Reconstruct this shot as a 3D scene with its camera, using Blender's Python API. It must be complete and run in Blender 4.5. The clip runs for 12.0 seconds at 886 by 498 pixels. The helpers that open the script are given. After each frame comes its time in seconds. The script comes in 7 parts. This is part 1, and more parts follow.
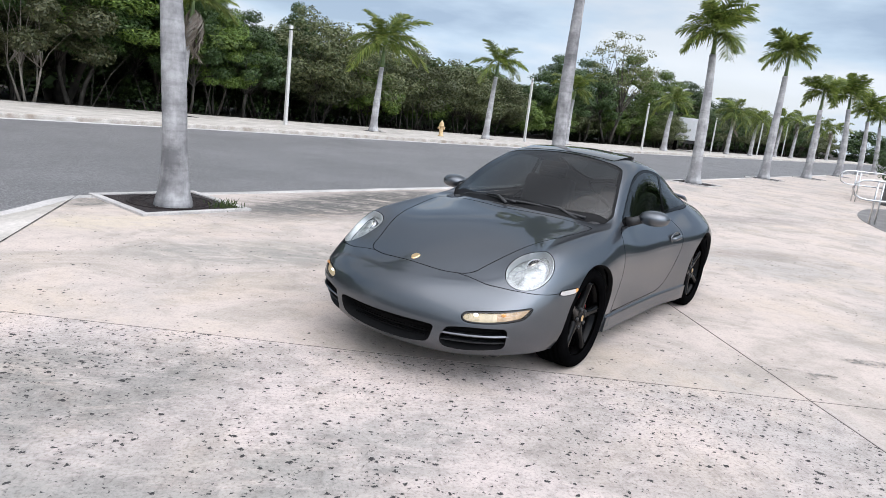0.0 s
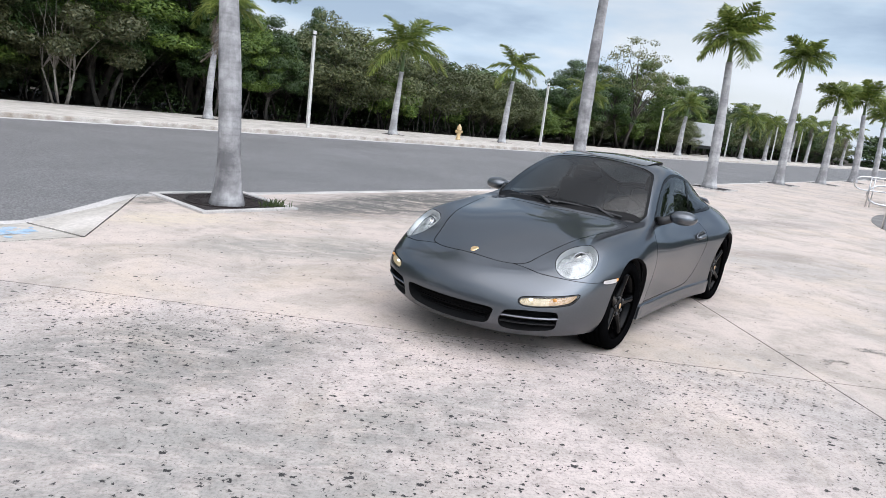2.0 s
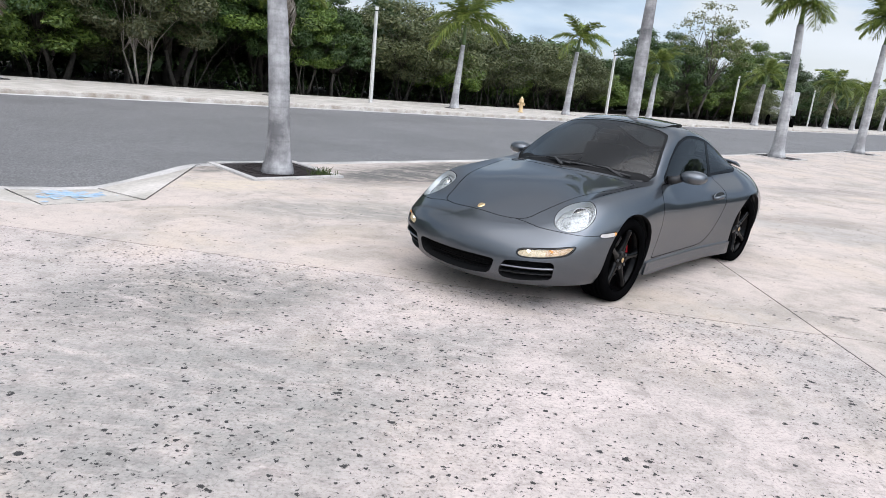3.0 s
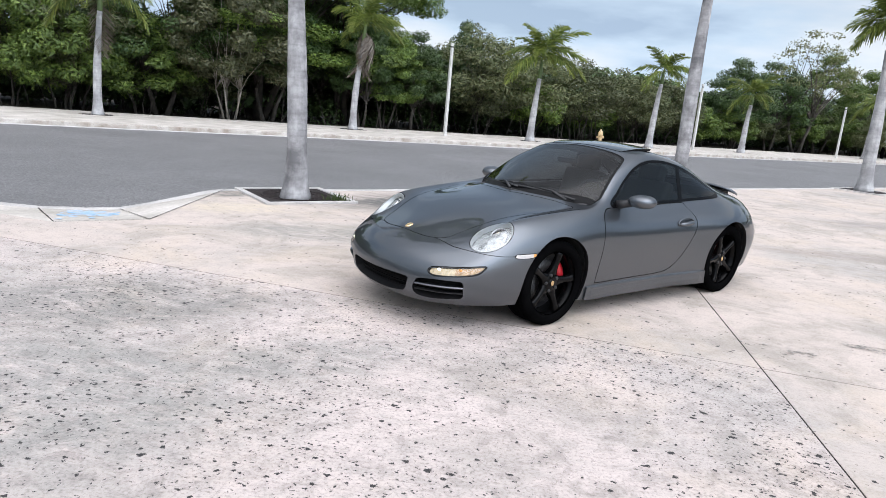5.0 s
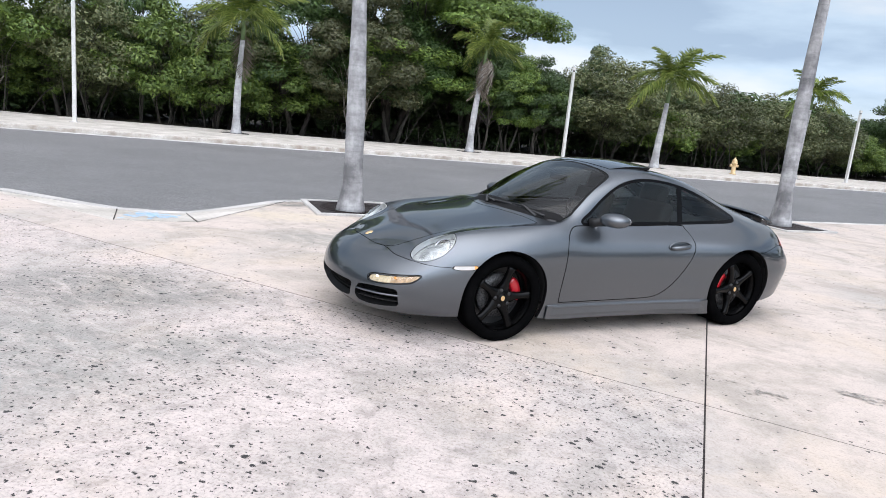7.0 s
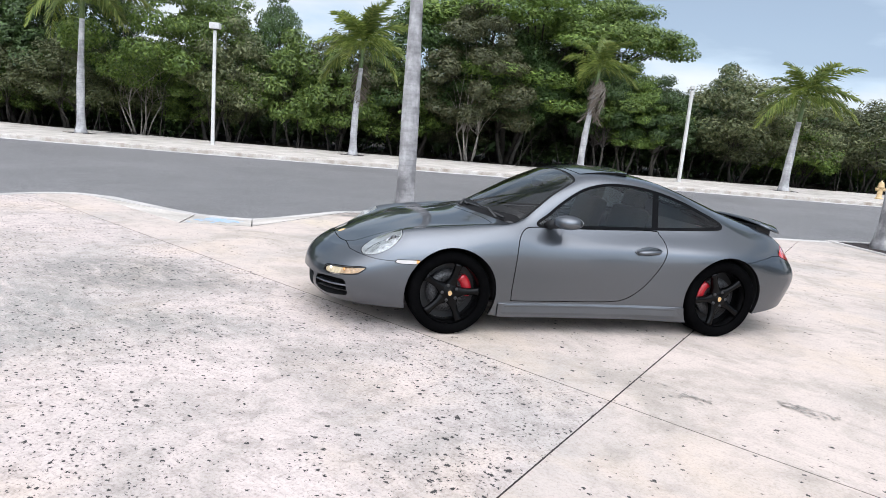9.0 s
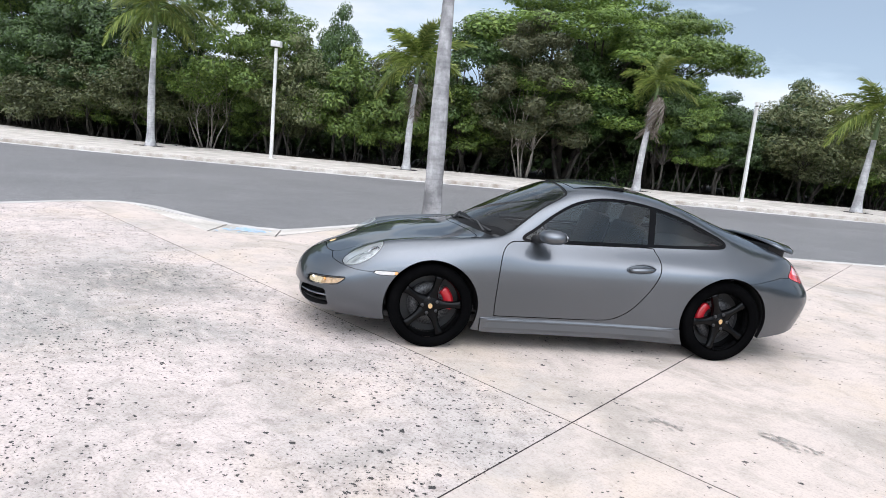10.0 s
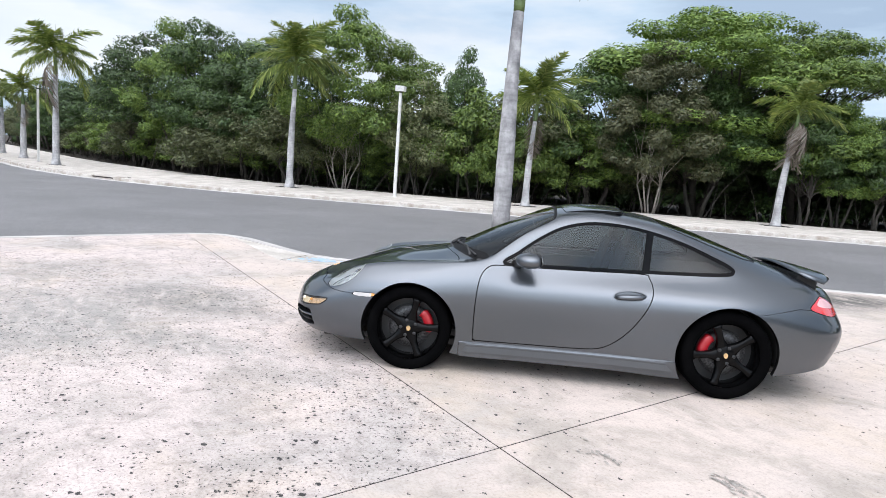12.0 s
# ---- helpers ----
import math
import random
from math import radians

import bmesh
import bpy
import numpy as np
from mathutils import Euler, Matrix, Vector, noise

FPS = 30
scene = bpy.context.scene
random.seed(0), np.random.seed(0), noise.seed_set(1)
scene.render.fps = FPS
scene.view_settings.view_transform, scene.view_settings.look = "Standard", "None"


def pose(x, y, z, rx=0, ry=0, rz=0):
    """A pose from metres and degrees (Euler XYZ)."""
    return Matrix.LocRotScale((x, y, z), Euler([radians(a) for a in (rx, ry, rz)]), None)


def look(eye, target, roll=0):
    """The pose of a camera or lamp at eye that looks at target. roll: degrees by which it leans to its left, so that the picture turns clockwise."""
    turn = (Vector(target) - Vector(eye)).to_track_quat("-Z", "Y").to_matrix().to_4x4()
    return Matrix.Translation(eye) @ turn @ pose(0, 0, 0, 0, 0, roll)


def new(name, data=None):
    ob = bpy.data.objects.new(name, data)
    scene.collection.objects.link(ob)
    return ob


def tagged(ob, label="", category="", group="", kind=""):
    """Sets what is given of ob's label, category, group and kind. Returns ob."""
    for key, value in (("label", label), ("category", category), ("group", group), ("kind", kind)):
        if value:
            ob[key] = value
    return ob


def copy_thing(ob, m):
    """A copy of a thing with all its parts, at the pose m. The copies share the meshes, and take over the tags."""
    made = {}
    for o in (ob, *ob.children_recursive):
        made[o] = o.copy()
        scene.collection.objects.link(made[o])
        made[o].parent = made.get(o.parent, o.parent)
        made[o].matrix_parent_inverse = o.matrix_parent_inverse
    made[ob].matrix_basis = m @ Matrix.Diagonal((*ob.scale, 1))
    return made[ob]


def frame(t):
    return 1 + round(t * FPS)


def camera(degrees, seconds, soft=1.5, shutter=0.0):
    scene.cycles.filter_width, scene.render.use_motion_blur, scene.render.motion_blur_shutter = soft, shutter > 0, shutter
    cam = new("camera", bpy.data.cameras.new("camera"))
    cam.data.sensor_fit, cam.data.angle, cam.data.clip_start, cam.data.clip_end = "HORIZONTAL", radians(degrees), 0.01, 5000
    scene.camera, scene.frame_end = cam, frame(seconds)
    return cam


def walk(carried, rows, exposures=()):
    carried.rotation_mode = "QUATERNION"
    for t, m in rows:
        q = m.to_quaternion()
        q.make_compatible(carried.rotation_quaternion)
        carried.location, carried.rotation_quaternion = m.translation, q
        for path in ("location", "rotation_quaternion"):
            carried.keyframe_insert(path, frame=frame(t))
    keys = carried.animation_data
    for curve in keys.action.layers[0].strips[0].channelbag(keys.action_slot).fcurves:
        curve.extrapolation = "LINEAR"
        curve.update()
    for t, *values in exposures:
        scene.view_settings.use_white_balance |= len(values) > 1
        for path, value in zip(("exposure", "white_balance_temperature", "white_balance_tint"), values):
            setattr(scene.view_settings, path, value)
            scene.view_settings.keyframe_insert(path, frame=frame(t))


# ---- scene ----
cam = camera(67.3, 12.0, 0.85)
METRES, EYE, TILT, LEAN, TURN = 7.58, 1.525, 0.0, 0.0, -7.0
ROWS = [
    (0.0, 0.0, 0.0, 0.0, 1.39, -12.08, -6.51),
    (0.5, -0.0232, -0.0264, -0.0004, 0.08, -10.43, -6.63),
    (1.0, -0.0473, -0.0412, 0.0016, 0.68, -10.63, -7.15),
    (1.5, -0.052, -0.0528, 0.0013, 1.63, -11.11, -7.65),
    (2.0, -0.0391, -0.0729, 0.0019, 2.4, -11.95, -6.84),
    (2.5, -0.0075, -0.1115, 0.0008, 5.97, -13.94, -5.54),
    (3.0, 0.0224, -0.118, -0.0, 8.32, -14.67, -5.59),
    (5.0, 0.1876, -0.0967, 0.0043, 16.87, -12.56, -4.99),
    (5.5, 0.2272, -0.0822, 0.0047, 20.58, -12.52, -5.1),
    (6.0, 0.2854, -0.0802, 0.0059, 23.38, -13.01, -5.81),
    (6.5, 0.3208, -0.0547, 0.0043, 25.67, -13.25, -7.35),
    (7.0, 0.3587, -0.0322, 0.008, 29.46, -11.59, -5.55),
    (9.0, 0.5352, 0.0363, 0.0059, 41.47, -10.58, -4.93),
    (9.5, 0.5717, 0.057, 0.0065, 44.16, -10.57, -5.01),
    (10.0, 0.5918, 0.0983, 0.0089, 47.29, -9.73, -5.29),
    (10.5, 0.6303, 0.1263, 0.0065, 51.29, -8.48, -5.48),
    (11.0, 0.6697, 0.1506, 0.0098, 53.75, -8.31, -5.31),
    (11.5, 0.6826, 0.1913, 0.0079, 56.06, -7.77, -4.66),
    (12.0, 0.7, 0.2296, 0.0078, 60.03, -7.38, -3.9),
]
EXPOSURES = [(0.0, 0.64, 6715, 14.5), (2.5, 0.61, 6715, 14.5), (5.0, 0.69, 6715, 14.5), (9.0, 0.77, 6715, 14.5), (12.0, 0.82, 6715, 14.5)]
walk(cam, [(t, pose(0, 0, EYE, TILT, LEAN, TURN) @ pose(METRES * x, METRES * y, METRES * z, 90 + pitch, roll, yaw)) for t, x, y, z, yaw, pitch, roll in ROWS], EXPOSURES)

# ---- light ----
SUN_DIR = (0.12, -0.44, 0.89)
world = bpy.data.worlds.new("world")
scene.world = world
world.use_nodes = True
wn, wl = world.node_tree.nodes, world.node_tree.links
wn.clear()
w_out = wn.new("ShaderNodeOutputWorld")
w_bg = wn.new("ShaderNodeBackground")
w_sky = wn.new("ShaderNodeTexSky")
w_sky.sky_type, w_sky.sun_disc = "NISHITA", False
w_sky.sun_elevation = math.asin(SUN_DIR[2] / Vector(SUN_DIR).length)
w_sky.sun_rotation = math.atan2(SUN_DIR[0], SUN_DIR[1])
w_sky.air_density, w_sky.dust_density = 1.0, 2.0
w_co = wn.new("ShaderNodeTexCoord")
w_map = wn.new("ShaderNodeMapping")
w_map.inputs["Scale"].default_value = (1.1, 1.1, 4.2)
w_map.inputs["Location"].default_value = (5.3, 2.2, 0.35)
w_n = wn.new("ShaderNodeTexNoise")
w_n.inputs["Scale"].default_value, w_n.inputs["Detail"].default_value = 1.7, 7.0
w_n.inputs["Roughness"].default_value = 0.52
w_n2 = wn.new("ShaderNodeTexNoise")
w_n2.inputs["Scale"].default_value, w_n2.inputs["Detail"].default_value = 2.6, 6.0
w_r = wn.new("ShaderNodeValToRGB")
w_r.color_ramp.elements[0].position, w_r.color_ramp.elements[0].color = 0.40, (2.7, 3.7, 4.9, 1)
w_r.color_ramp.elements[1].position, w_r.color_ramp.elements[1].color = 0.57, (5.3, 6.0, 6.6, 1)
mid = w_r.color_ramp.elements.new(0.48)
mid.color = (3.8, 5.0, 6.2, 1)
w_c = wn.new("ShaderNodeValToRGB")
w_c.color_ramp.elements[0].position, w_c.color_ramp.elements[1].position = 0.34, 0.58
w_c.color_ramp.elements[0].color = (0.72, 0.72, 0.72, 1)
w_mix = wn.new("ShaderNodeMix")
w_mix.data_type = "RGBA"
wl.new(w_co.outputs["Generated"], w_map.inputs["Vector"])
wl.new(w_map.outputs["Vector"], w_n.inputs["Vector"])
wl.new(w_map.outputs["Vector"], w_n2.inputs["Vector"])
wl.new(w_n.outputs["Fac"], w_r.inputs["Fac"])
wl.new(w_n2.outputs["Fac"], w_c.inputs["Fac"])
wl.new(w_c.outputs["Color"], w_mix.inputs["Factor"])
wl.new(w_sky.outputs["Color"], w_mix.inputs["A"])
wl.new(w_r.outputs["Color"], w_mix.inputs["B"])
# an overcast dome is brighter overhead, with a pale rim at the horizon
w_sep = wn.new("ShaderNodeSeparateXYZ")
w_lift = wn.new("ShaderNodeValToRGB")
lift_stops = w_lift.color_ramp.elements
lift_stops[0].position, lift_stops[0].color = 0.0, (0.86, 0.86, 0.86, 1)
lift_stops[1].position, lift_stops[1].color = 1.0, (0.84, 0.84, 0.84, 1)
for at, v in ((0.09, 0.88), (0.20, 0.78), (0.36, 0.78), (0.55, 0.74), (0.80, 0.74)):
    lift_stops.new(at).color = (v, v, v, 1)
w_mul = wn.new("ShaderNodeVectorMath")
w_mul.operation = "SCALE"
wl.new(w_co.outputs["Generated"], w_sep.inputs["Vector"])
wl.new(w_sep.outputs["Z"], w_lift.inputs["Fac"])
# the clouds run together towards the zenith
w_zen = wn.new("ShaderNodeMapRange")
w_zen.interpolation_type = "SMOOTHSTEP"
w_zen.inputs["From Min"].default_value, w_zen.inputs["From Max"].default_value = 0.42, 0.80
w_zen.inputs["To Min"].default_value, w_zen.inputs["To Max"].default_value = 0.0, 0.8
w_even = wn.new("ShaderNodeMix")
w_even.data_type = "RGBA"
w_even.inputs["B"].default_value = (5.2, 5.6, 6.2, 1)
wl.new(w_sep.outputs["Z"], w_zen.inputs["Value"])
wl.new(w_zen.outputs["Result"], w_even.inputs["Factor"])
wl.new(w_mix.outputs["Result"], w_even.inputs["A"])
wl.new(w_even.outputs["Result"], w_mul.inputs[0])
# the cloud is brighter on the side of the hidden sun
w_dot = wn.new("ShaderNodeVectorMath")
w_dot.operation = "DOT_PRODUCT"
w_dot.inputs[1].default_value = Vector(SUN_DIR).normalized()
w_glow = wn.new("ShaderNodeMapRange")
w_glow.interpolation_type = "SMOOTHSTEP"
w_glow.inputs["From Min"].default_value, w_glow.inputs["From Max"].default_value = 0.42, 1.0
w_glow.inputs["To Min"].default_value, w_glow.inputs["To Max"].default_value = 1.0, 2.6
w_amp = wn.new("ShaderNodeMath")
w_amp.operation = "MULTIPLY"
wl.new(w_co.outputs["Generated"], w_dot.inputs[0])
wl.new(w_dot.outputs["Value"], w_glow.inputs["Value"])
wl.new(w_lift.outputs["Color"], w_amp.inputs[0])
wl.new(w_glow.outputs["Result"], w_amp.inputs[1])
# unseen south-east sky brightened, added to light the car's side and the trees
w_dot2 = wn.new("ShaderNodeVectorMath")
w_dot2.operation = "DOT_PRODUCT"
w_dot2.inputs[1].default_value = Vector((0.66, -0.50, 0.56)).normalized()
w_southeast = wn.new("ShaderNodeMapRange")
w_southeast.interpolation_type = "SMOOTHSTEP"
w_southeast.inputs["From Min"].default_value, w_southeast.inputs["From Max"].default_value = 0.55, 1.0
w_southeast.inputs["To Min"].default_value, w_southeast.inputs["To Max"].default_value = 1.0, 2.1
w_amp2 = wn.new("ShaderNodeMath")
w_amp2.operation = "MULTIPLY"
wl.new(w_co.outputs["Generated"], w_dot2.inputs[0])
wl.new(w_dot2.outputs["Value"], w_southeast.inputs["Value"])
wl.new(w_amp.outputs["Value"], w_amp2.inputs[0])
wl.new(w_southeast.outputs["Result"], w_amp2.inputs[1])
wl.new(w_amp2.outputs["Value"], w_mul.inputs["Scale"])
wl.new(w_mul.outputs["Vector"], w_bg.inputs["Color"])
w_bg.inputs["Strength"].default_value = 0.115
wl.new(w_bg.outputs["Background"], w_out.inputs["Surface"])

sun_data = bpy.data.lights.new("sun", "SUN")
sun_data.energy, sun_data.angle, sun_data.color = 0.65, radians(85), (1.0, 0.97, 0.93)
sun = new("sun", sun_data)
sun.matrix_world = look((20 * SUN_DIR[0], 20 * SUN_DIR[1], 20 * SUN_DIR[2]), (0, 0, 0))

# ---- materials ----
def shader(name):
    m = bpy.data.materials.new(name)
    m.use_nodes = True
    n, l = m.node_tree.nodes, m.node_tree.links
    return m, n, l, n["Principled BSDF"]


def ramp(n, stops):
    r = n.new("ShaderNodeValToRGB")
    r.color_ramp.elements[0].position, r.color_ramp.elements[0].color = stops[0][0], (*stops[0][1], 1)
    r.color_ramp.elements[1].position, r.color_ramp.elements[1].color = stops[-1][0], (*stops[-1][1], 1)
    for at, c in stops[1:-1]:
        r.color_ramp.elements.new(at).color = (*c, 1)
    return r


def noise_tex(n, l, vec, scale, detail=4.0, rough=0.55, distort=0.0):
    t = n.new("ShaderNodeTexNoise")
    t.inputs["Scale"].default_value, t.inputs["Detail"].default_value = scale, detail
    t.inputs["Roughness"].default_value, t.inputs["Distortion"].default_value = rough, distort
    if vec is not None:
        l.new(vec, t.inputs["Vector"])
    return t


def blend(n, l, fac, a, b, mode="MIX"):
    m = n.new("ShaderNodeMix")
    m.data_type, m.blend_type = "RGBA", mode
    for sock, v in (("Factor", fac), ("A", a), ("B", b)):
        if isinstance(v, (int, float)):
            m.inputs[sock].default_value = v
        elif isinstance(v, tuple):
            m.inputs[sock].default_value = (*v, 1)
        else:
            l.new(v, m.inputs[sock])
    return m.outputs["Result"]


def arith(n, l, op, a, b=0.0, clamp=False):
    m = n.new("ShaderNodeMath")
    m.operation, m.use_clamp = op, clamp
    for i, v in enumerate((a, b)):
        if isinstance(v, (int, float)):
            m.inputs[i].default_value = v
        else:
            l.new(v, m.inputs[i])
    return m.outputs["Value"]


def relief(n, l, bsdf, height, strength, dist=0.01):
    b = n.new("ShaderNodeBump")
    b.inputs["Strength"].default_value, b.inputs["Distance"].default_value = strength, dist
    l.new(height, b.inputs["Height"])
    l.new(b.outputs["Normal"], bsdf.inputs["Normal"])


def rough_mat(name, dark, light, scale=3.0, fine=40.0, rough=0.8, bump=0.3, metal=0.0, bdist=0.006):
    """A surface with stains at one scale and grain at a finer one."""
    m, n, l, b = shader(name)
    co = n.new("ShaderNodeTexCoord").outputs["Object"]
    big, small = noise_tex(n, l, co, scale, 5), noise_tex(n, l, co, fine, 3)
    r = ramp(n, [(0.3, dark), (0.7, light)])
    l.new(big.outputs["Fac"], r.inputs["Fac"])
    g = ramp(n, [(0.3, (0.82, 0.82, 0.82)), (0.7, (1.08, 1.08, 1.08))])
    l.new(small.outputs["Fac"], g.inputs["Fac"])
    l.new(blend(n, l, 1.0, r.outputs["Color"], g.outputs["Color"], "MULTIPLY"), b.inputs["Base Color"])
    b.inputs["Roughness"].default_value, b.inputs["Metallic"].default_value = rough, metal
    relief(n, l, b, small.outputs["Fac"], bump, bdist)
    return m


def plain(name, col, rough=0.5, metal=0.0, coat=0.0, emit=None, power=0.0):
    """A clean made surface: paint, rubber, plastic, chrome."""
    m, n, l, b = shader(name)
    co = n.new("ShaderNodeTexCoord").outputs["Object"]
    t = noise_tex(n, l, co, 14.0, 4)
    r = ramp(n, [(0.35, tuple(c * 0.9 for c in col)), (0.7, tuple(min(1, c * 1.06) for c in col))])
    l.new(t.outputs["Fac"], r.inputs["Fac"])
    l.new(r.outputs["Color"], b.inputs["Base Color"])
    b.inputs["Roughness"].default_value, b.inputs["Metallic"].default_value = rough, metal
    b.inputs["Coat Weight"].default_value, b.inputs["Coat Roughness"].default_value = coat, 0.03
    if emit:
        b.inputs["Emission Color"].default_value, b.inputs["Emission Strength"].default_value = (*emit, 1), power
    return m


def concrete(name, pits, tones, stain, grey=0.5, patches=(), coarse=1.0):
    """Broom-finished pale concrete: broad stains, fine grain, and dark open pits."""
    m, n, l, b = shader(name)
    co = n.new("ShaderNodeTexCoord").outputs["Object"]
    broad = noise_tex(n, l, co, 0.45, 6, 0.6, 0.4)
    r = ramp(n, [(0.34, tones[0]), (0.50, tones[1]), (0.68, tones[2])])
    l.new(broad.outputs["Fac"], r.inputs["Fac"])
    blot = noise_tex(n, l, co, 1.15, 8, 0.68, 0.8)
    br = ramp(n, [(0.47, (0, 0, 0)), (0.62, (1, 1, 1))])
    l.new(blot.outputs["Fac"], br.inputs["Fac"])
    col = blend(n, l, arith(n, l, "MULTIPLY", br.outputs["Color"], grey), r.outputs["Color"], stain)
    cream = noise_tex(n, l, co, 0.8, 7, 0.66, 0.5)
    cr = ramp(n, [(0.50, (0, 0, 0)), (0.66, (1, 1, 1))])
    l.new(cream.outputs["Fac"], cr.inputs["Fac"])
    col = blend(n, l, arith(n, l, "MULTIPLY", cr.outputs["Color"], 0.55), col, (tones[2][0], tones[2][1] * 0.96, tones[2][2] * 0.86))
    worn_map = n.new("ShaderNodeMapping")
    worn_map.inputs["Scale"].default_value = (1.0, 2.6, 1.0)
    worn_map.inputs["Rotation"].default_value = (0, 0, radians(-40))
    l.new(co, worn_map.inputs["Vector"])
    worn = noise_tex(n, l, worn_map.outputs["Vector"], 0.9, 9, 0.74, 0.5)
    wr = ramp(n, [(0.55, (0, 0, 0)), (0.68, (1, 1, 1))])
    l.new(worn.outputs["Fac"], wr.inputs["Fac"])
    col = blend(n, l, arith(n, l, "MULTIPLY", wr.outputs["Color"], 0.42), col, tuple(0.9 * c for c in stain))
    # old stains with a shape of their own
    if patches:
        ragged = noise_tex(n, l, worn_map.outputs["Vector"], 2.4, 9, 0.78, 0.7)
    for cx, cy, rx, ry, turn, tint, share in patches:
        pm = n.new("ShaderNodeMapping")
        pm.vector_type = "TEXTURE"
        pm.inputs["Location"].default_value = (cx, cy, 0)
        pm.inputs["Rotation"].default_value = (0, 0, radians(turn))
        pm.inputs["Scale"].default_value = (rx, ry, 1)
        l.new(co, pm.inputs["Vector"])
        far = n.new("ShaderNodeVectorMath")
        far.operation = "LENGTH"
        l.new(pm.outputs["Vector"], far.inputs[0])
        edge = arith(n, l, "SUBTRACT", 1.25, far.outputs["Value"], True)
        spread = arith(n, l, "ADD", arith(n, l, "MULTIPLY", ragged.outputs["Fac"], 5.0), -1.75, True)
        soak = arith(n, l, "MULTIPLY", arith(n, l, "MULTIPLY", edge, 1.6, True), spread)
        col = blend(n, l, arith(n, l, "MULTIPLY", soak, share), col, tint)
    streak_map = n.new("ShaderNodeMapping")
    streak_map.inputs["Scale"].default_value = (5.0, 90.0, 1.0)
    streak_map.inputs["Rotation"].default_value = (0, 0, radians(-28))
    l.new(co, streak_map.inputs["Vector"])
    streak = noise_tex(n, l, streak_map.outputs["Vector"], 1.0, 3)
    grain = noise_tex(n, l, co, 55.0, 5, 0.7)
    gr = ramp(n, [(0.30, (0.56, 0.555, 0.55)), (0.50, (1.0, 1.0, 1.0)), (0.7, (1.06, 1.06, 1.06))])
    l.new(grain.outputs["Fac"], gr.inputs["Fac"])
    col = blend(n, l, coarse, col, gr.outputs["Color"], "MULTIPLY")
    sr = ramp(n, [(0.3, (0.90, 0.90, 0.90)), (0.6, (1.0, 1.0, 1.0))])
    l.new(streak.outputs["Fac"], sr.inputs["Fac"])
    col = blend(n, l, 0.5 * coarse, col, sr.outputs["Color"], "MULTIPLY")
    mott = noise_tex(n, l, co, 7.0, 9, 0.78, 0.4)
    mr = ramp(n, [(0.36, (0.74, 0.735, 0.73)), (0.52, (1, 1, 1)), (0.68, (1.05, 1.045, 1.045))])
    l.new(mott.outputs["Fac"], mr.inputs["Fac"])
    col = blend(n, l, coarse, col, mr.outputs["Color"], "MULTIPLY")
    # pits
    wob = noise_tex(n, l, co, 46.0, 5, 0.7)
    shift = n.new("ShaderNodeVectorMath")
    shift.operation = "MULTIPLY_ADD"
    shift.inputs[1].default_value = (0.056, 0.056, 0.0)
    l.new(wob.outputs["Color"], shift.inputs[0])
    l.new(co, shift.inputs[2])
    hole = None
    for scale, size, share in ((8.0, 0.155, 0.30), (17.0, 0.23, 0.52), (40.0, 0.28, 0.34)):
        pm = n.new("ShaderNodeMapping")
        pm.inputs["Scale"].default_value = (1.0, 1.35, 1.0)
        pm.inputs["Rotation"].default_value = (0, 0, 0.5)
        l.new(shift.outputs["Vector"], pm.inputs["Vector"])
        v = n.new("ShaderNodeTexVoronoi")
        v.inputs["Scale"].default_value = scale
        v.voronoi_dimensions = "2D"
        l.new(pm.outputs["Vector"], v.inputs["Vector"])
        sep = n.new("ShaderNodeSeparateColor")
        l.new(v.outputs["Color"], sep.inputs["Color"])
        crowd = arith(n, l, "MULTIPLY", arith(n, l, "SUBTRACT", noise_tex(n, l, co, 0.7, 4).outputs["Fac"], 0.32), 4.5)
        dense = arith(n, l, "MULTIPLY", crowd, share * pits, True)
        keep = arith(n, l, "LESS_THAN", sep.outputs["Red"], dense)
        rad = arith(n, l, "MULTIPLY", sep.outputs["Green"], size)
        spot = arith(n, l, "SUBTRACT", rad, v.outputs["Distance"])
        spot = arith(n, l, "MULTIPLY", spot, 60.0, True)
        spot = arith(n, l, "MULTIPLY", spot, keep)
        hole = spot if hole is None else arith(n, l, "MAXIMUM", hole, spot)
    col = blend(n, l, arith(n, l, "MULTIPLY", hole, 0.96), col, (0.022, 0.021, 0.021))
    l.new(col, b.inputs["Base Color"])
    b.inputs["Roughness"].default_value = 0.86
    h = arith(n, l, "SUBTRACT", arith(n, l, "MULTIPLY", grain.outputs["Fac"], 0.35), hole)
    h = arith(n, l, "ADD", h, arith(n, l, "MULTIPLY", streak.outputs["Fac"], 0.25))
    h = arith(n, l, "ADD", h, arith(n, l, "MULTIPLY", mott.outputs["Fac"], 0.9))
    relief(n, l, b, h, 0.75 * coarse, 0.009)
    return m


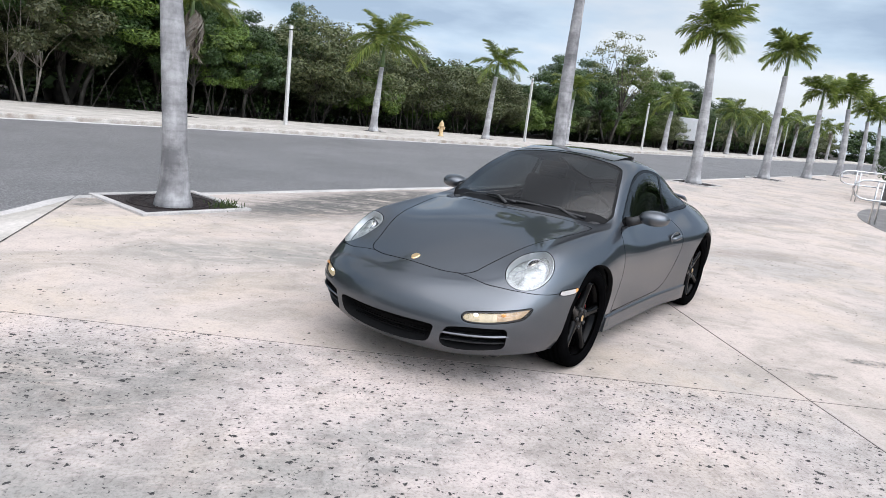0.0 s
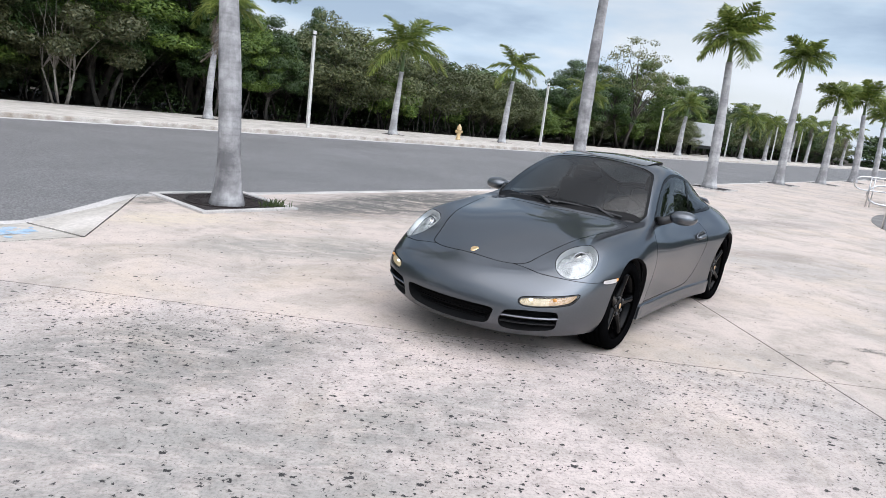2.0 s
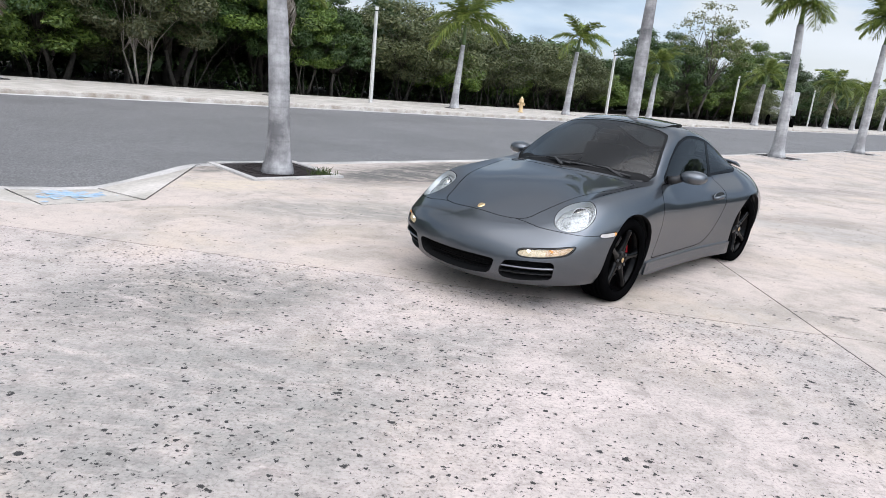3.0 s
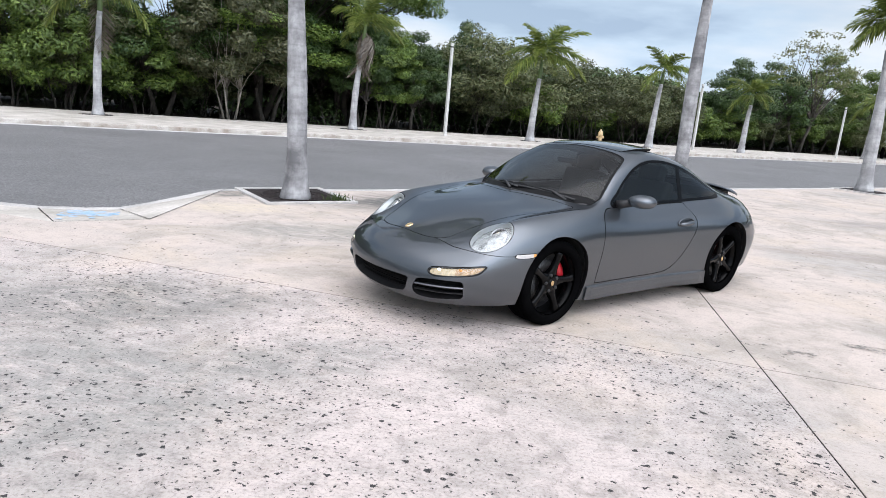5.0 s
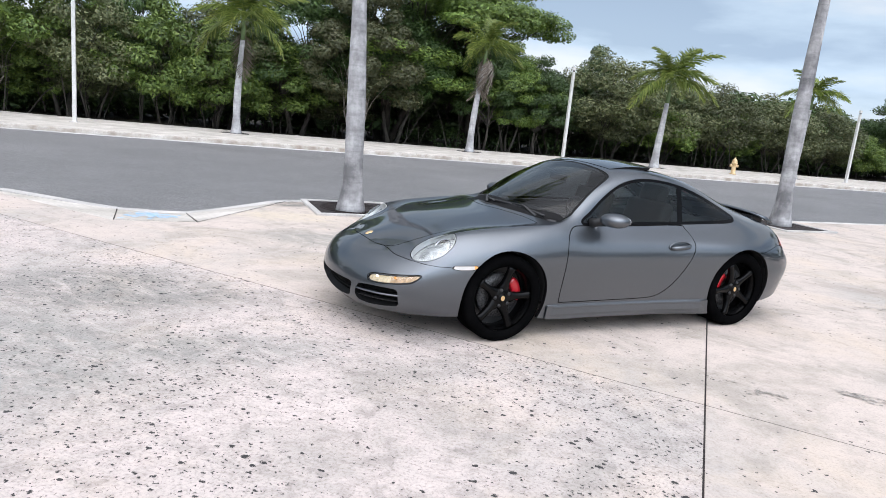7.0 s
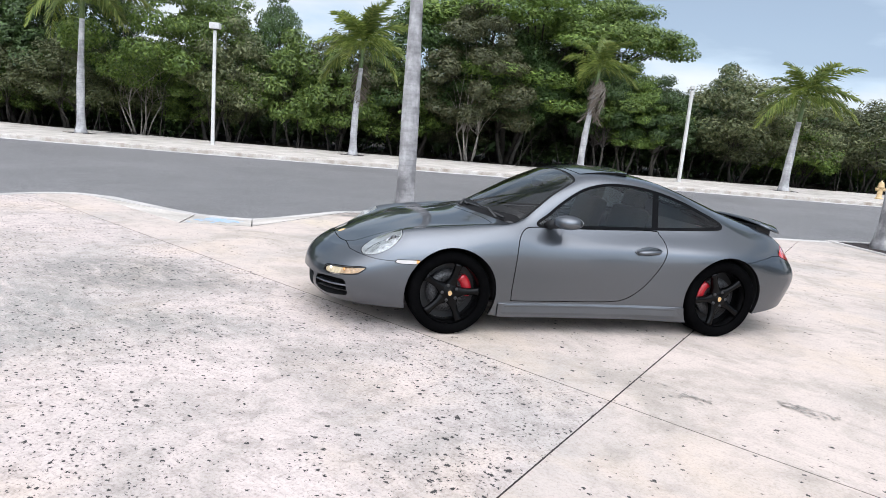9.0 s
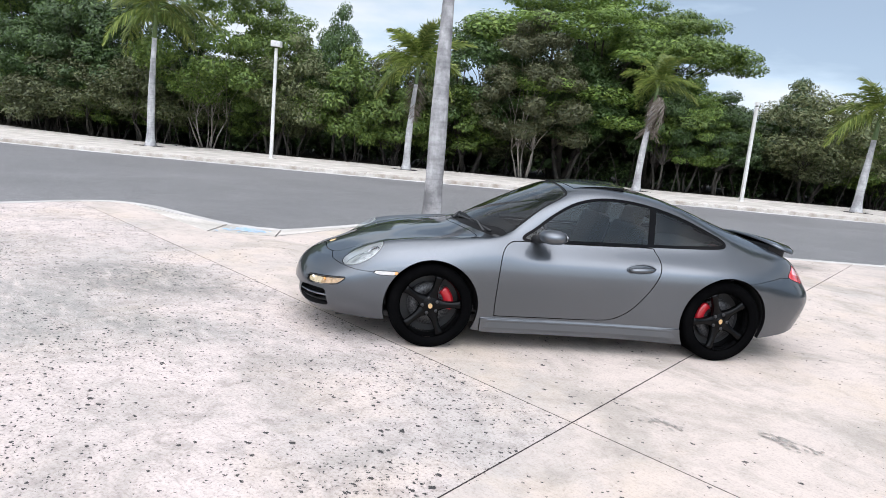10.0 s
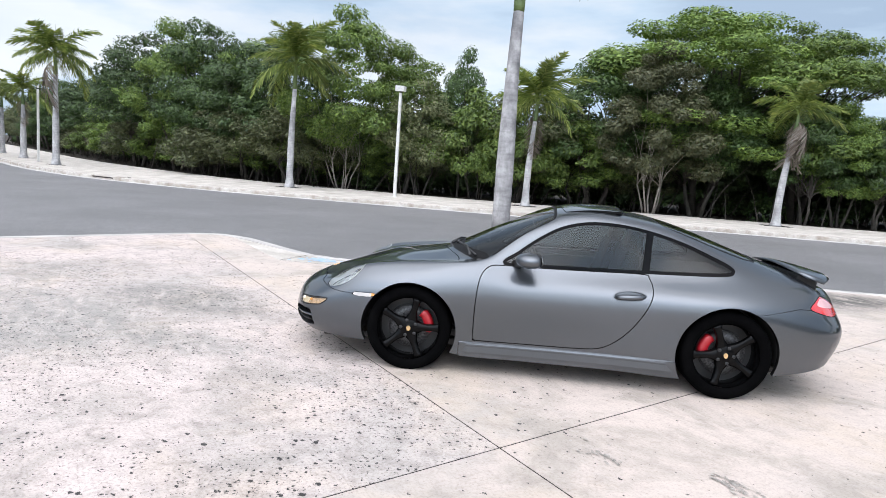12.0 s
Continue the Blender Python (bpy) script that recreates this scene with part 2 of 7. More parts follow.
def asphalt_mat():
    m, n, l, b = shader("asphalt")
    co = n.new("ShaderNodeTexCoord").outputs["Object"]
    big, grit = noise_tex(n, l, co, 0.35, 6, 0.6), noise_tex(n, l, co, 46.0, 5, 0.75)
    r = ramp(n, [(0.3, (0.120, 0.117, 0.117)), (0.7, (0.168, 0.164, 0.164))])
    l.new(big.outputs["Fac"], r.inputs["Fac"])
    g = ramp(n, [(0.36, (0.42, 0.42, 0.42)), (0.5, (1, 1, 1)), (0.64, (1.7, 1.7, 1.7))])
    l.new(grit.outputs["Fac"], g.inputs["Fac"])
    l.new(blend(n, l, 1.0, r.outputs["Color"], g.outputs["Color"], "MULTIPLY"), b.inputs["Base Color"])
    b.inputs["Roughness"].default_value = 0.66
    relief(n, l, b, grit.outputs["Fac"], 0.6, 0.01)
    return m


def paint_mat():
    """Metallic grey car paint under clear lacquer."""
    m, n, l, b = shader("grey_metallic_paint")
    co = n.new("ShaderNodeTexCoord").outputs["Object"]
    fl = noise_tex(n, l, co, 900.0, 2)
    r = ramp(n, [(0.3, (0.088, 0.097, 0.108)), (0.7, (0.134, 0.147, 0.164))])
    l.new(fl.outputs["Fac"], r.inputs["Fac"])
    l.new(r.outputs["Color"], b.inputs["Base Color"])
    b.inputs["Metallic"].default_value, b.inputs["Roughness"].default_value = 0.95, 0.38
    b.inputs["Coat Weight"].default_value, b.inputs["Coat Roughness"].default_value = 1.0, 0.02
    b.inputs["Specular Tint"].default_value = (0.30, 0.31, 0.33, 1)
    b.inputs["Coat IOR"].default_value = 1.48
    return m


def pane_mat(name, tint, ior=1.5):
    """Thin tinted glass: a reflection that grows towards grazing, over a tinted clear pane."""
    m, n, l, b = shader(name)
    n.remove(b)
    out = n["Material Output"]
    f, tr, gl, mx = (n.new(k) for k in ("ShaderNodeLayerWeight", "ShaderNodeBsdfTransparent", "ShaderNodeBsdfGlossy", "ShaderNodeMixShader"))
    f.inputs["Blend"].default_value = 0.5
    f0 = ((ior - 1) / (ior + 1)) ** 2
    gloss = arith(n, l, "ADD", arith(n, l, "MULTIPLY", arith(n, l, "POWER", f.outputs["Facing"], 5.0), 1 - f0), f0)
    tr.inputs["Color"].default_value = (*tint, 1)
    gl.inputs["Roughness"].default_value = 0.015
    l.new(gloss, mx.inputs["Fac"])
    l.new(tr.outputs["BSDF"], mx.inputs[1])
    l.new(gl.outputs["BSDF"], mx.inputs[2])
    l.new(mx.outputs["Shader"], out.inputs["Surface"])
    return m


def leaf_mat(name, tones, through_share=0.3, rough=0.55):
    """Leaves: each island takes its own tone; some light passes through."""
    m, n, l, b = shader(name)
    geo = n.new("ShaderNodeNewGeometry")
    r = ramp(n, [(0.0, tones[0]), (0.55, tones[1]), (1.0, tones[2])])
    l.new(geo.outputs["Random Per Island"], r.inputs["Fac"])
    info = n.new("ShaderNodeObjectInfo")
    tone = arith(n, l, "ADD", arith(n, l, "MULTIPLY", info.outputs["Random"], 0.5), 0.75)
    hsv = n.new("ShaderNodeHueSaturation")
    l.new(tone, hsv.inputs["Value"])
    l.new(r.outputs["Color"], hsv.inputs["Color"])
    l.new(hsv.outputs["Color"], b.inputs["Base Color"])
    b.inputs["Roughness"].default_value = rough
    tl, mx, out = n.new("ShaderNodeBsdfTranslucent"), n.new("ShaderNodeMixShader"), n["Material Output"]
    l.new(hsv.outputs["Color"], tl.inputs["Color"])
    mx.inputs["Fac"].default_value = through_share
    l.new(b.outputs["BSDF"], mx.inputs[1])
    l.new(tl.outputs["BSDF"], mx.inputs[2])
    l.new(mx.outputs["Shader"], out.inputs["Surface"])
    return m


def palm_bark(name, tones):
    m, n, l, b = shader(name)
    co = n.new("ShaderNodeTexCoord").outputs["Object"]
    mp = n.new("ShaderNodeMapping")
    mp.inputs["Scale"].default_value = (0.8, 0.8, 9.0)
    l.new(co, mp.inputs["Vector"])
    rings = noise_tex(n, l, mp.outputs["Vector"], 1.6, 4, 0.6, 0.3)
    fissure = n.new("ShaderNodeMapping")
    fissure.inputs["Scale"].default_value = (14.0, 14.0, 1.6)
    l.new(co, fissure.inputs["Vector"])
    fis = noise_tex(n, l, fissure.outputs["Vector"], 1.0, 4)
    patch = noise_tex(n, l, co, 2.3, 6, 0.62)
    r = ramp(n, [(0.38, tones[0]), (0.52, tones[1]), (0.66, tones[2])])
    l.new(patch.outputs["Fac"], r.inputs["Fac"])
    rr = ramp(n, [(0.32, (0.80, 0.80, 0.80)), (0.5, (1, 1, 1))])
    l.new(rings.outputs["Fac"], rr.inputs["Fac"])
    fr = ramp(n, [(0.3, (0.78, 0.78, 0.79)), (0.52, (1, 1, 1)), (0.68, (1.14, 1.14, 1.14))])
    l.new(fis.outputs["Fac"], fr.inputs["Fac"])
    c = blend(n, l, 1.0, r.outputs["Color"], rr.outputs["Color"], "MULTIPLY")
    l.new(blend(n, l, 0.8, c, fr.outputs["Color"], "MULTIPLY"), b.inputs["Base Color"])
    b.inputs["Roughness"].default_value = 0.85
    relief(n, l, b, rings.outputs["Fac"], 0.22, 0.02)
    return m


M_PITTED = concrete("pitted_concrete", 1.0, ((0.424, 0.384, 0.356), (0.550, 0.473, 0.439), (0.592, 0.508, 0.472)), (0.290, 0.266, 0.236), 0.54,
                    ((-1.5, 3.1, 1.1, 0.6, 25, (0.208, 0.204, 0.188), 0.75), (-1.3, 1.7, 1.5, 0.9, 10, (0.264, 0.26, 0.24), 0.75), (0.1, 2.7, 0.8, 0.3, 30, (0.24, 0.24, 0.22), 0.6), (-3.6, 1.8, 1.3, 0.8, 60, (0.272, 0.264, 0.24), 0.6)))
M_SMOOTH = concrete("smooth_concrete", 0.16, ((0.407, 0.368, 0.336), (0.515, 0.440, 0.393), (0.556, 0.473, 0.421)), (0.30, 0.270, 0.230), 0.6,
                    ((0.2, 10.0, 2.6, 0.9, 47, (0.104, 0.1, 0.092), 1.0), (0.9, 11.2, 2.0, 0.55, 43, (0.096, 0.092, 0.084), 0.95), (-0.9, 8.9, 0.8, 0.4, 47, (0.12, 0.116, 0.108), 0.9), (-2.6, 6.95, 0.75, 0.38, 30, (0.592, 0.504, 0.384), 0.7), (-3.2, 7.9, 0.35, 0.28, 60, (0.128, 0.124, 0.112), 0.85),
                     (-1.0, 6.2, 1.2, 0.5, 20, (0.24, 0.24, 0.216), 0.7), (7.8, 12.6, 1.8, 0.5, 20, (0.24, 0.216, 0.2), 0.6), (5.2, 8.6, 1.4, 0.3, 10, (0.272, 0.232, 0.2), 0.6)), 0.55)
M_KERB = rough_mat("kerb_concrete", (0.352, 0.336, 0.32), (0.592, 0.56, 0.536), 1.5, 40, 0.85, 0.4)
M_KERB_FAR = rough_mat("dirty_kerb_concrete", (0.288, 0.24, 0.192), (0.592, 0.56, 0.52), 2.6, 30, 0.85, 0.4)
M_WALK = rough_mat("footway_concrete", (0.36, 0.33, 0.285), (0.60, 0.555, 0.51), 1.3, 22, 0.85, 0.35)
M_ASPHALT = asphalt_mat()
M_SOIL = rough_mat("dark_mulch", (0.014, 0.01, 0.01), (0.044, 0.032, 0.029), 9, 60, 0.95, 1.0, bdist=0.03)
M_LITTER = rough_mat("leaf_litter", (0.018, 0.014, 0.009), (0.048, 0.037, 0.023), 1.2, 18, 0.95, 1.0, bdist=0.04)
M_BLUE = rough_mat("worn_blue_paint", (0.2, 0.4, 0.592), (0.464, 0.512, 0.56), 12, 60, 0.8, 0.2)
M_PAINT = paint_mat()
M_BLACK = plain("black_plastic", (0.018, 0.018, 0.019), 0.5)
M_SEAL = plain("black_rubber_seal", (0.006, 0.006, 0.0065), 0.6)
M_SEAL.node_tree.nodes["Principled BSDF"].inputs["Specular IOR Level"].default_value = 0.15
M_TYRE = rough_mat("tyre_rubber", (0.0022, 0.0022, 0.0024), (0.004, 0.004, 0.0042), 6, 60, 0.66, 0.25)
M_TYRE.node_tree.nodes["Principled BSDF"].inputs["Specular IOR Level"].default_value = 0.0
M_RIM = plain("satin_black_rim", (0.0022, 0.0022, 0.0024), 0.24)
M_RIM.node_tree.nodes["Principled BSDF"].inputs["Specular IOR Level"].default_value = 0.13
M_DISC = rough_mat("brake_steel", (0.012, 0.012, 0.013), (0.13, 0.13, 0.133), 70, 160, 0.5, 0.3, 0.6)
M_RED = plain("red_caliper_paint", (0.42, 0.010, 0.018), 0.3, 0.0, 0.6)
M_VOID = plain("black_mesh", (0.004, 0.004, 0.0042), 0.9)
M_VOID.node_tree.nodes["Principled BSDF"].inputs["Specular IOR Level"].default_value = 0.1
M_DARKCHROME = plain("dark_chrome", (0.36, 0.36, 0.37), 0.15, 1.0)
M_CHROME = plain("chrome", (0.80, 0.80, 0.82), 0.12, 1.0)
M_GOLD = plain("gold_badge", (0.76, 0.52, 0.27), 0.3, 0.8)
M_SILVER = rough_mat("lamp_reflector", (0.22, 0.23, 0.23), (0.72, 0.74, 0.74), 22, 90, 0.32, 0.7, 0.8, 0.012)
M_LAMPRIM = plain("pale_lamp_rim", (0.46, 0.48, 0.48), 0.3, 0.5)
M_GLOSS = plain("gloss_black_pillar", (0.004, 0.004, 0.0045), 0.12)
M_GLOSS.node_tree.nodes["Principled BSDF"].inputs["Specular IOR Level"].default_value = 0.06
M_GLASS_W = pane_mat("windscreen_glass", (0.26, 0.28, 0.285), 1.6)
M_GLASS_S = pane_mat("tinted_side_glass", (0.30, 0.335, 0.34), 1.5)
M_LENS = pane_mat("clear_lens", (0.94, 0.95, 0.95), 1.6)
M_AMBER = plain("amber_lens", (0.46, 0.21, 0.06), 0.2, 0.0, 0.5, (1.0, 0.48, 0.12), 0.26)
M_LAMPWHITE = rough_mat("warm_lamp_element", (0.34, 0.30, 0.22), (0.62, 0.54, 0.40), 40, 160, 0.3, 0.6, 0.2, 0.004)
M_PEACH = rough_mat("pale_amber_element", (0.26, 0.17, 0.10), (0.62, 0.44, 0.29), 40, 160, 0.3, 0.6, 0.2, 0.004)
for warm, tone, power in ((M_LAMPWHITE, (1.0, 0.74, 0.36, 1), 0.16), (M_PEACH, (1.0, 0.58, 0.22, 1), 0.09)):
    warm.node_tree.nodes["Principled BSDF"].inputs["Emission Color"].default_value = tone
    warm.node_tree.nodes["Principled BSDF"].inputs["Emission Strength"].default_value = power
M_BEAM = plain("projector_lamp", (0.80, 0.81, 0.77), 0.1, 0.0, 0.5, (1.0, 0.95, 0.80), 0.85)
M_PINKLENS = plain("pale_red_lens", (0.66, 0.34, 0.35), 0.15, 0.0, 0.8)
M_REDLENS = plain("red_tail_lens", (0.55, 0.02, 0.03), 0.15, 0.0, 0.8)
M_WHITELENS = plain("pale_tail_lens", (0.50, 0.47, 0.45), 0.15, 0.0, 0.8)
M_LEATHER = rough_mat("dark_leather", (0.020, 0.018, 0.016), (0.040, 0.035, 0.030), 5, 90, 0.55, 0.2)
M_CABIN = plain("dark_cabin_trim", (0.03, 0.03, 0.032), 0.7)
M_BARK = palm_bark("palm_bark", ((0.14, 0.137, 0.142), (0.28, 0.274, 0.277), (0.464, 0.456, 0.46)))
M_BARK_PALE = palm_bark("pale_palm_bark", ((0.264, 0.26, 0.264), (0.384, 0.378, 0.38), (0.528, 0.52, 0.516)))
M_SHAFT = rough_mat("green_crownshaft", (0.056, 0.096, 0.028), (0.128, 0.176, 0.056), 2, 30, 0.5, 0.1)
M_FROND = leaf_mat("palm_frond", ((0.082, 0.124, 0.024), (0.150, 0.204, 0.042), (0.280, 0.310, 0.076)), 0.35)
M_FROND_DRY = leaf_mat("dry_palm_frond", ((0.112, 0.088, 0.064), (0.2, 0.16, 0.128), (0.288, 0.248, 0.208)), 0.2)
M_WOOD = rough_mat("tree_bark", (0.040, 0.033, 0.027), (0.105, 0.092, 0.076), 3, 40, 0.9, 0.7)
M_PALEBARK = rough_mat("pale_stem_bark", (0.16, 0.136, 0.112), (0.336, 0.304, 0.264), 4, 40, 0.9, 0.5)
M_TWIG = rough_mat("thicket_stem", (0.024, 0.02, 0.016), (0.068, 0.056, 0.045), 3, 40, 0.9, 0.5)
M_LEAF_A = leaf_mat("bright_leaf", ((0.064, 0.112, 0.022), (0.116, 0.184, 0.036), (0.205, 0.285, 0.058)), 0.26)
M_LEAF_D = leaf_mat("yellow_leaf", ((0.12, 0.132, 0.048), (0.176, 0.192, 0.072), (0.24, 0.248, 0.112)), 0.3)
M_LEAF_B = leaf_mat("olive_leaf", ((0.058, 0.074, 0.027), (0.094, 0.112, 0.044), (0.160, 0.168, 0.074)), 0.2)
M_LEAF_C = leaf_mat("deep_leaf", ((0.022, 0.048, 0.011), (0.038, 0.076, 0.017), (0.068, 0.116, 0.027)), 0.12)
M_LEAF_E = leaf_mat("dusty_leaf", ((0.044, 0.054, 0.020), (0.072, 0.080, 0.032), (0.118, 0.114, 0.050)), 0.15)
M_GRASS = leaf_mat("grass_blade", ((0.04, 0.072, 0.016), (0.072, 0.12, 0.024), (0.128, 0.16, 0.048)), 0.3)
M_WHITEPOLE = rough_mat("white_pole_paint", (0.496, 0.488, 0.464), (0.656, 0.648, 0.624), 2, 30, 0.5, 0.1)
M_YELLOW = rough_mat("yellow_hydrant_paint", (0.544, 0.352, 0.16), (0.672, 0.528, 0.32), 6, 50, 0.5, 0.2)
M_SCUFF = rough_mat("dark_scuff", (0.17, 0.155, 0.14), (0.50, 0.455, 0.41), 30, 90, 0.85, 0.1)
M_STEEL = plain("brushed_steel", (0.62, 0.62, 0.62), 0.3, 1.0)
M_WHITEBOX = rough_mat("white_trailer_panel", (0.496, 0.512, 0.528), (0.624, 0.632, 0.64), 1, 20, 0.5, 0.1)
M_GREYWALL = rough_mat("grey_render", (0.128, 0.12, 0.116), (0.208, 0.2, 0.192), 1.5, 30, 0.9, 0.4)

# ---- building helpers ----
def raw_mesh(name, verts, faces, material, smooth=False):
    me = bpy.data.meshes.new(name)
    me.from_pydata([tuple(v) for v in verts], [], [tuple(f) for f in faces])
    if material:
        me.materials.append(material)
    if smooth:
        me.shade_smooth()
    me.update()
    return me


def part(name, bm, material, parent, label="", smooth=False):
    """A bmesh or a ready mesh as one object under a thing or a part."""
    if isinstance(bm, bmesh.types.BMesh):
        me = bpy.data.meshes.new(name)
        bmesh.ops.recalc_face_normals(bm, faces=bm.faces)
        bm.to_mesh(me)
        bm.free()
        me.materials.append(material)
        if smooth:
            me.shade_smooth()
    else:
        me = bm
    ob = new(name, me)
    ob.parent = parent
    return tagged(ob, label)


def thing(name, m, label, category, group="", kind=""):
    ob = new(name)
    ob.matrix_world = m
    return tagged(ob, label, category, group, kind)


def box_bm(lo, hi, bevel=0.0, seg=2):
    bm = bmesh.new()
    bmesh.ops.create_cube(bm, size=1.0)
    for v in bm.verts:
        v.co = Vector([lo[i] + (v.co[i] + 0.5) * (hi[i] - lo[i]) for i in range(3)])
    if bevel:
        bmesh.ops.bevel(bm, geom=bm.edges[:], offset=bevel, segments=seg, profile=0.6, affect="EDGES")
    return bm


def tube_bm(points, radii, sides=8, bm=None, cap=True):
    """A tapered tube along points."""
    bm = bm or bmesh.new()
    rings, last = [], None
    pts = [Vector(p) for p in points]
    for i, p in enumerate(pts):
        d = (pts[min(i + 1, len(pts) - 1)] - pts[max(i - 1, 0)]).normalized()
        side = d.cross(Vector((0, 0, 1)) if abs(d.z) < 0.95 else Vector((0, 1, 0))).normalized()
        if last is not None and side.dot(last) < 0:
            side = -side
        last = side
        upv = side.cross(d)
        r = radii[i] if isinstance(radii, (list, tuple)) else radii
        rings.append([bm.verts.new(p + r * (math.cos(a) * side + math.sin(a) * upv)) for a in [2 * math.pi * k / sides for k in range(sides)]])
    for a, b in zip(rings, rings[1:]):
        for k in range(sides):
            bm.faces.new((a[k], a[(k + 1) % sides], b[(k + 1) % sides], b[k]))
    if cap:
        bm.faces.new(rings[0][::-1])
        bm.faces.new(rings[-1])
    return bm


def lathe_bm(profile, sides=32, axis="z", arc=1.0, bm=None):
    """A profile of (radius, height) turned about an axis."""
    bm = bm or bmesh.new()
    rows = []
    steps = sides if arc >= 1 else sides + 1
    for r, h in profile:
        row = []
        for k in range(steps):
            a = 2 * math.pi * arc * k / sides
            c, s = r * math.cos(a), r * math.sin(a)
            row.append(bm.verts.new((c, s, h) if axis == "z" else (c, h, s)))
        rows.append(row)
    for a, b in zip(rows, rows[1:]):
        for k in range(steps if arc >= 1 else steps - 1):
            bm.faces.new((a[k], a[(k + 1) % steps], b[(k + 1) % steps], b[k]))
    return bm


def slab_bm(outline, top, depth, bevel=0.0):
    """A flat slab from a plan outline; top may be one height or one for each corner."""
    bm = bmesh.new()
    tops = top if isinstance(top, (list, tuple)) else [top] * len(outline)
    a = [bm.verts.new((x, y, z)) for (x, y), z in zip(outline, tops)]
    b = [bm.verts.new((x, y, z - depth)) for (x, y), z in zip(outline, tops)]
    bm.faces.new(a)
    bm.faces.new(b[::-1])
    for i in range(len(a)):
        j = (i + 1) % len(a)
        bm.faces.new((a[i], b[i], b[j], a[j]))
    if bevel:
        up = [e for e in bm.edges if e.verts[0] in a and e.verts[1] in a]
        bmesh.ops.bevel(bm, geom=up, offset=bevel, segments=2, profile=0.5, affect="EDGES")
    big = [f for f in bm.faces if len(f.verts) > 4]
    bmesh.ops.triangulate(bm, faces=big)
    return bm


def cut_plan(outline, n, d):
    """The part of a plan outline on the side where n . p < d."""
    out = []
    for i, p in enumerate(outline):
        q = outline[(i + 1) % len(outline)]
        a, b = n[0] * p[0] + n[1] * p[1] - d, n[0] * q[0] + n[1] * q[1] - d
        if a <= 0:
            out.append(p)
        if (a < 0 < b) or (b < 0 < a):
            s = a / (a - b)
            out.append((p[0] + s * (q[0] - p[0]), p[1] + s * (q[1] - p[1])))
    return out


def offset_line(line, d):
    """A plan polyline moved d to its left."""
    out = []
    for i, p in enumerate(line):
        a, b = Vector(line[max(i - 1, 0)]), Vector(line[min(i + 1, len(line) - 1)])
        t = (b - a).normalized()
        out.append((p[0] - t.y * d, p[1] + t.x * d))
    return out


def smooth_line(line, n=6):
    """A Catmull-Rom curve through plan points."""
    pts, out = [Vector(p) for p in line], []
    for i in range(len(pts) - 1):
        p0, p1, p2, p3 = pts[max(i - 1, 0)], pts[i], pts[i + 1], pts[min(i + 2, len(pts) - 1)]
        for k in range(n):
            t = k / n
            out.append(tuple(0.5 * ((2 * p1) + (p2 - p0) * t + (2 * p0 - 5 * p1 + 4 * p2 - p3) * t * t + (3 * p1 - p0 - 3 * p2 + p3) * t ** 3)))
    return out + [tuple(pts[-1])]


def setting(name, bm, material, label, category, smooth=False):
    me = bm
    if isinstance(bm, bmesh.types.BMesh):
        me = bpy.data.meshes.new(name)
        bmesh.ops.recalc_face_normals(bm, faces=bm.faces)
        bm.to_mesh(me)
        bm.free()
        me.materials.append(material)
        if smooth:
            me.shade_smooth()
    return tagged(new(name, me), label, category, "", "structure")


# ---- ground, road, plaza ----
ROAD_Z = -0.12
setting("ground", slab_bm([(-900, -900), (900, -900), (900, 900), (-900, 900)], -0.2, 0.05), M_LITTER, "brown leaf litter and bare soil under the wood", "ground")

FAR_KERB = smooth_line([(-150, -2), (-80, 1.5), (-42, 4.1), (-30.2, 5.6), (-22.4, 9.0), (-15.2, 14.7), (-11.3, 18.2), (-6.6, 22.6), (-1.2, 27.2), (7.0, 34.4), (16.6, 43.8), (40, 66.6), (110, 135)], 5)
setting("road", slab_bm([(-150, -120)] + FAR_KERB + [(220, 60), (140, -120)], ROAD_Z, 0.06), M_ASPHALT, "grey worn asphalt road between two pale kerbs", "road")

kerb_in = offset_line(FAR_KERB, 0.16)
walk_back = smooth_line([(-150, 8), (-80, 9.6), (-50, 10.2), (-31, 13.2), (-23.2, 17.2), (-19.6, 19.6), (-12.6, 25.6), (-6.0, 31.5), (1.2, 38.3), (12, 48.4), (40, 74.5), (104, 137)], 5)
setting("far_pavement", slab_bm(kerb_in + walk_back[::-1], 0.0, 0.25), M_WALK, "pale stained concrete footway along the wood", "pavement")


def strip(name, line_a, line_b, za, zb, depth, material, label, category):
    bm = bmesh.new()
    rows = []
    for (ax, ay), (bx, by) in zip(line_a, line_b):
        rows.append([bm.verts.new(c) for c in ((ax, ay, za - depth), (ax, ay, za - 0.02), (ax + 0.15 * (bx - ax), ay + 0.15 * (by - ay), za), (bx, by, zb), (bx, by, zb - depth))])
    for a, b in zip(rows, rows[1:]):
        for k in range(4):
            bm.faces.new((a[k], a[k + 1], b[k + 1], b[k]))
    return setting(name, bm, material, label, category)


strip("kerb_far", FAR_KERB, kerb_in, 0.012, 0.012, 0.2, M_KERB_FAR, "whitish concrete kerb along the far footway", "kerb")

strip("gutter", offset_line(FAR_KERB, -0.34), offset_line(FAR_KERB, -0.01), ROAD_Z + 0.012, ROAD_Z + 0.006, 0.1, M_KERB, "pale concrete gutter at the foot of the far kerb", "gutter")
strip("kerb_joint", offset_line(FAR_KERB, 0.165), offset_line(FAR_KERB, 0.20), 0.010, 0.010, 0.1, M_SOIL, "dark dirt between kerb and footway", "joint")

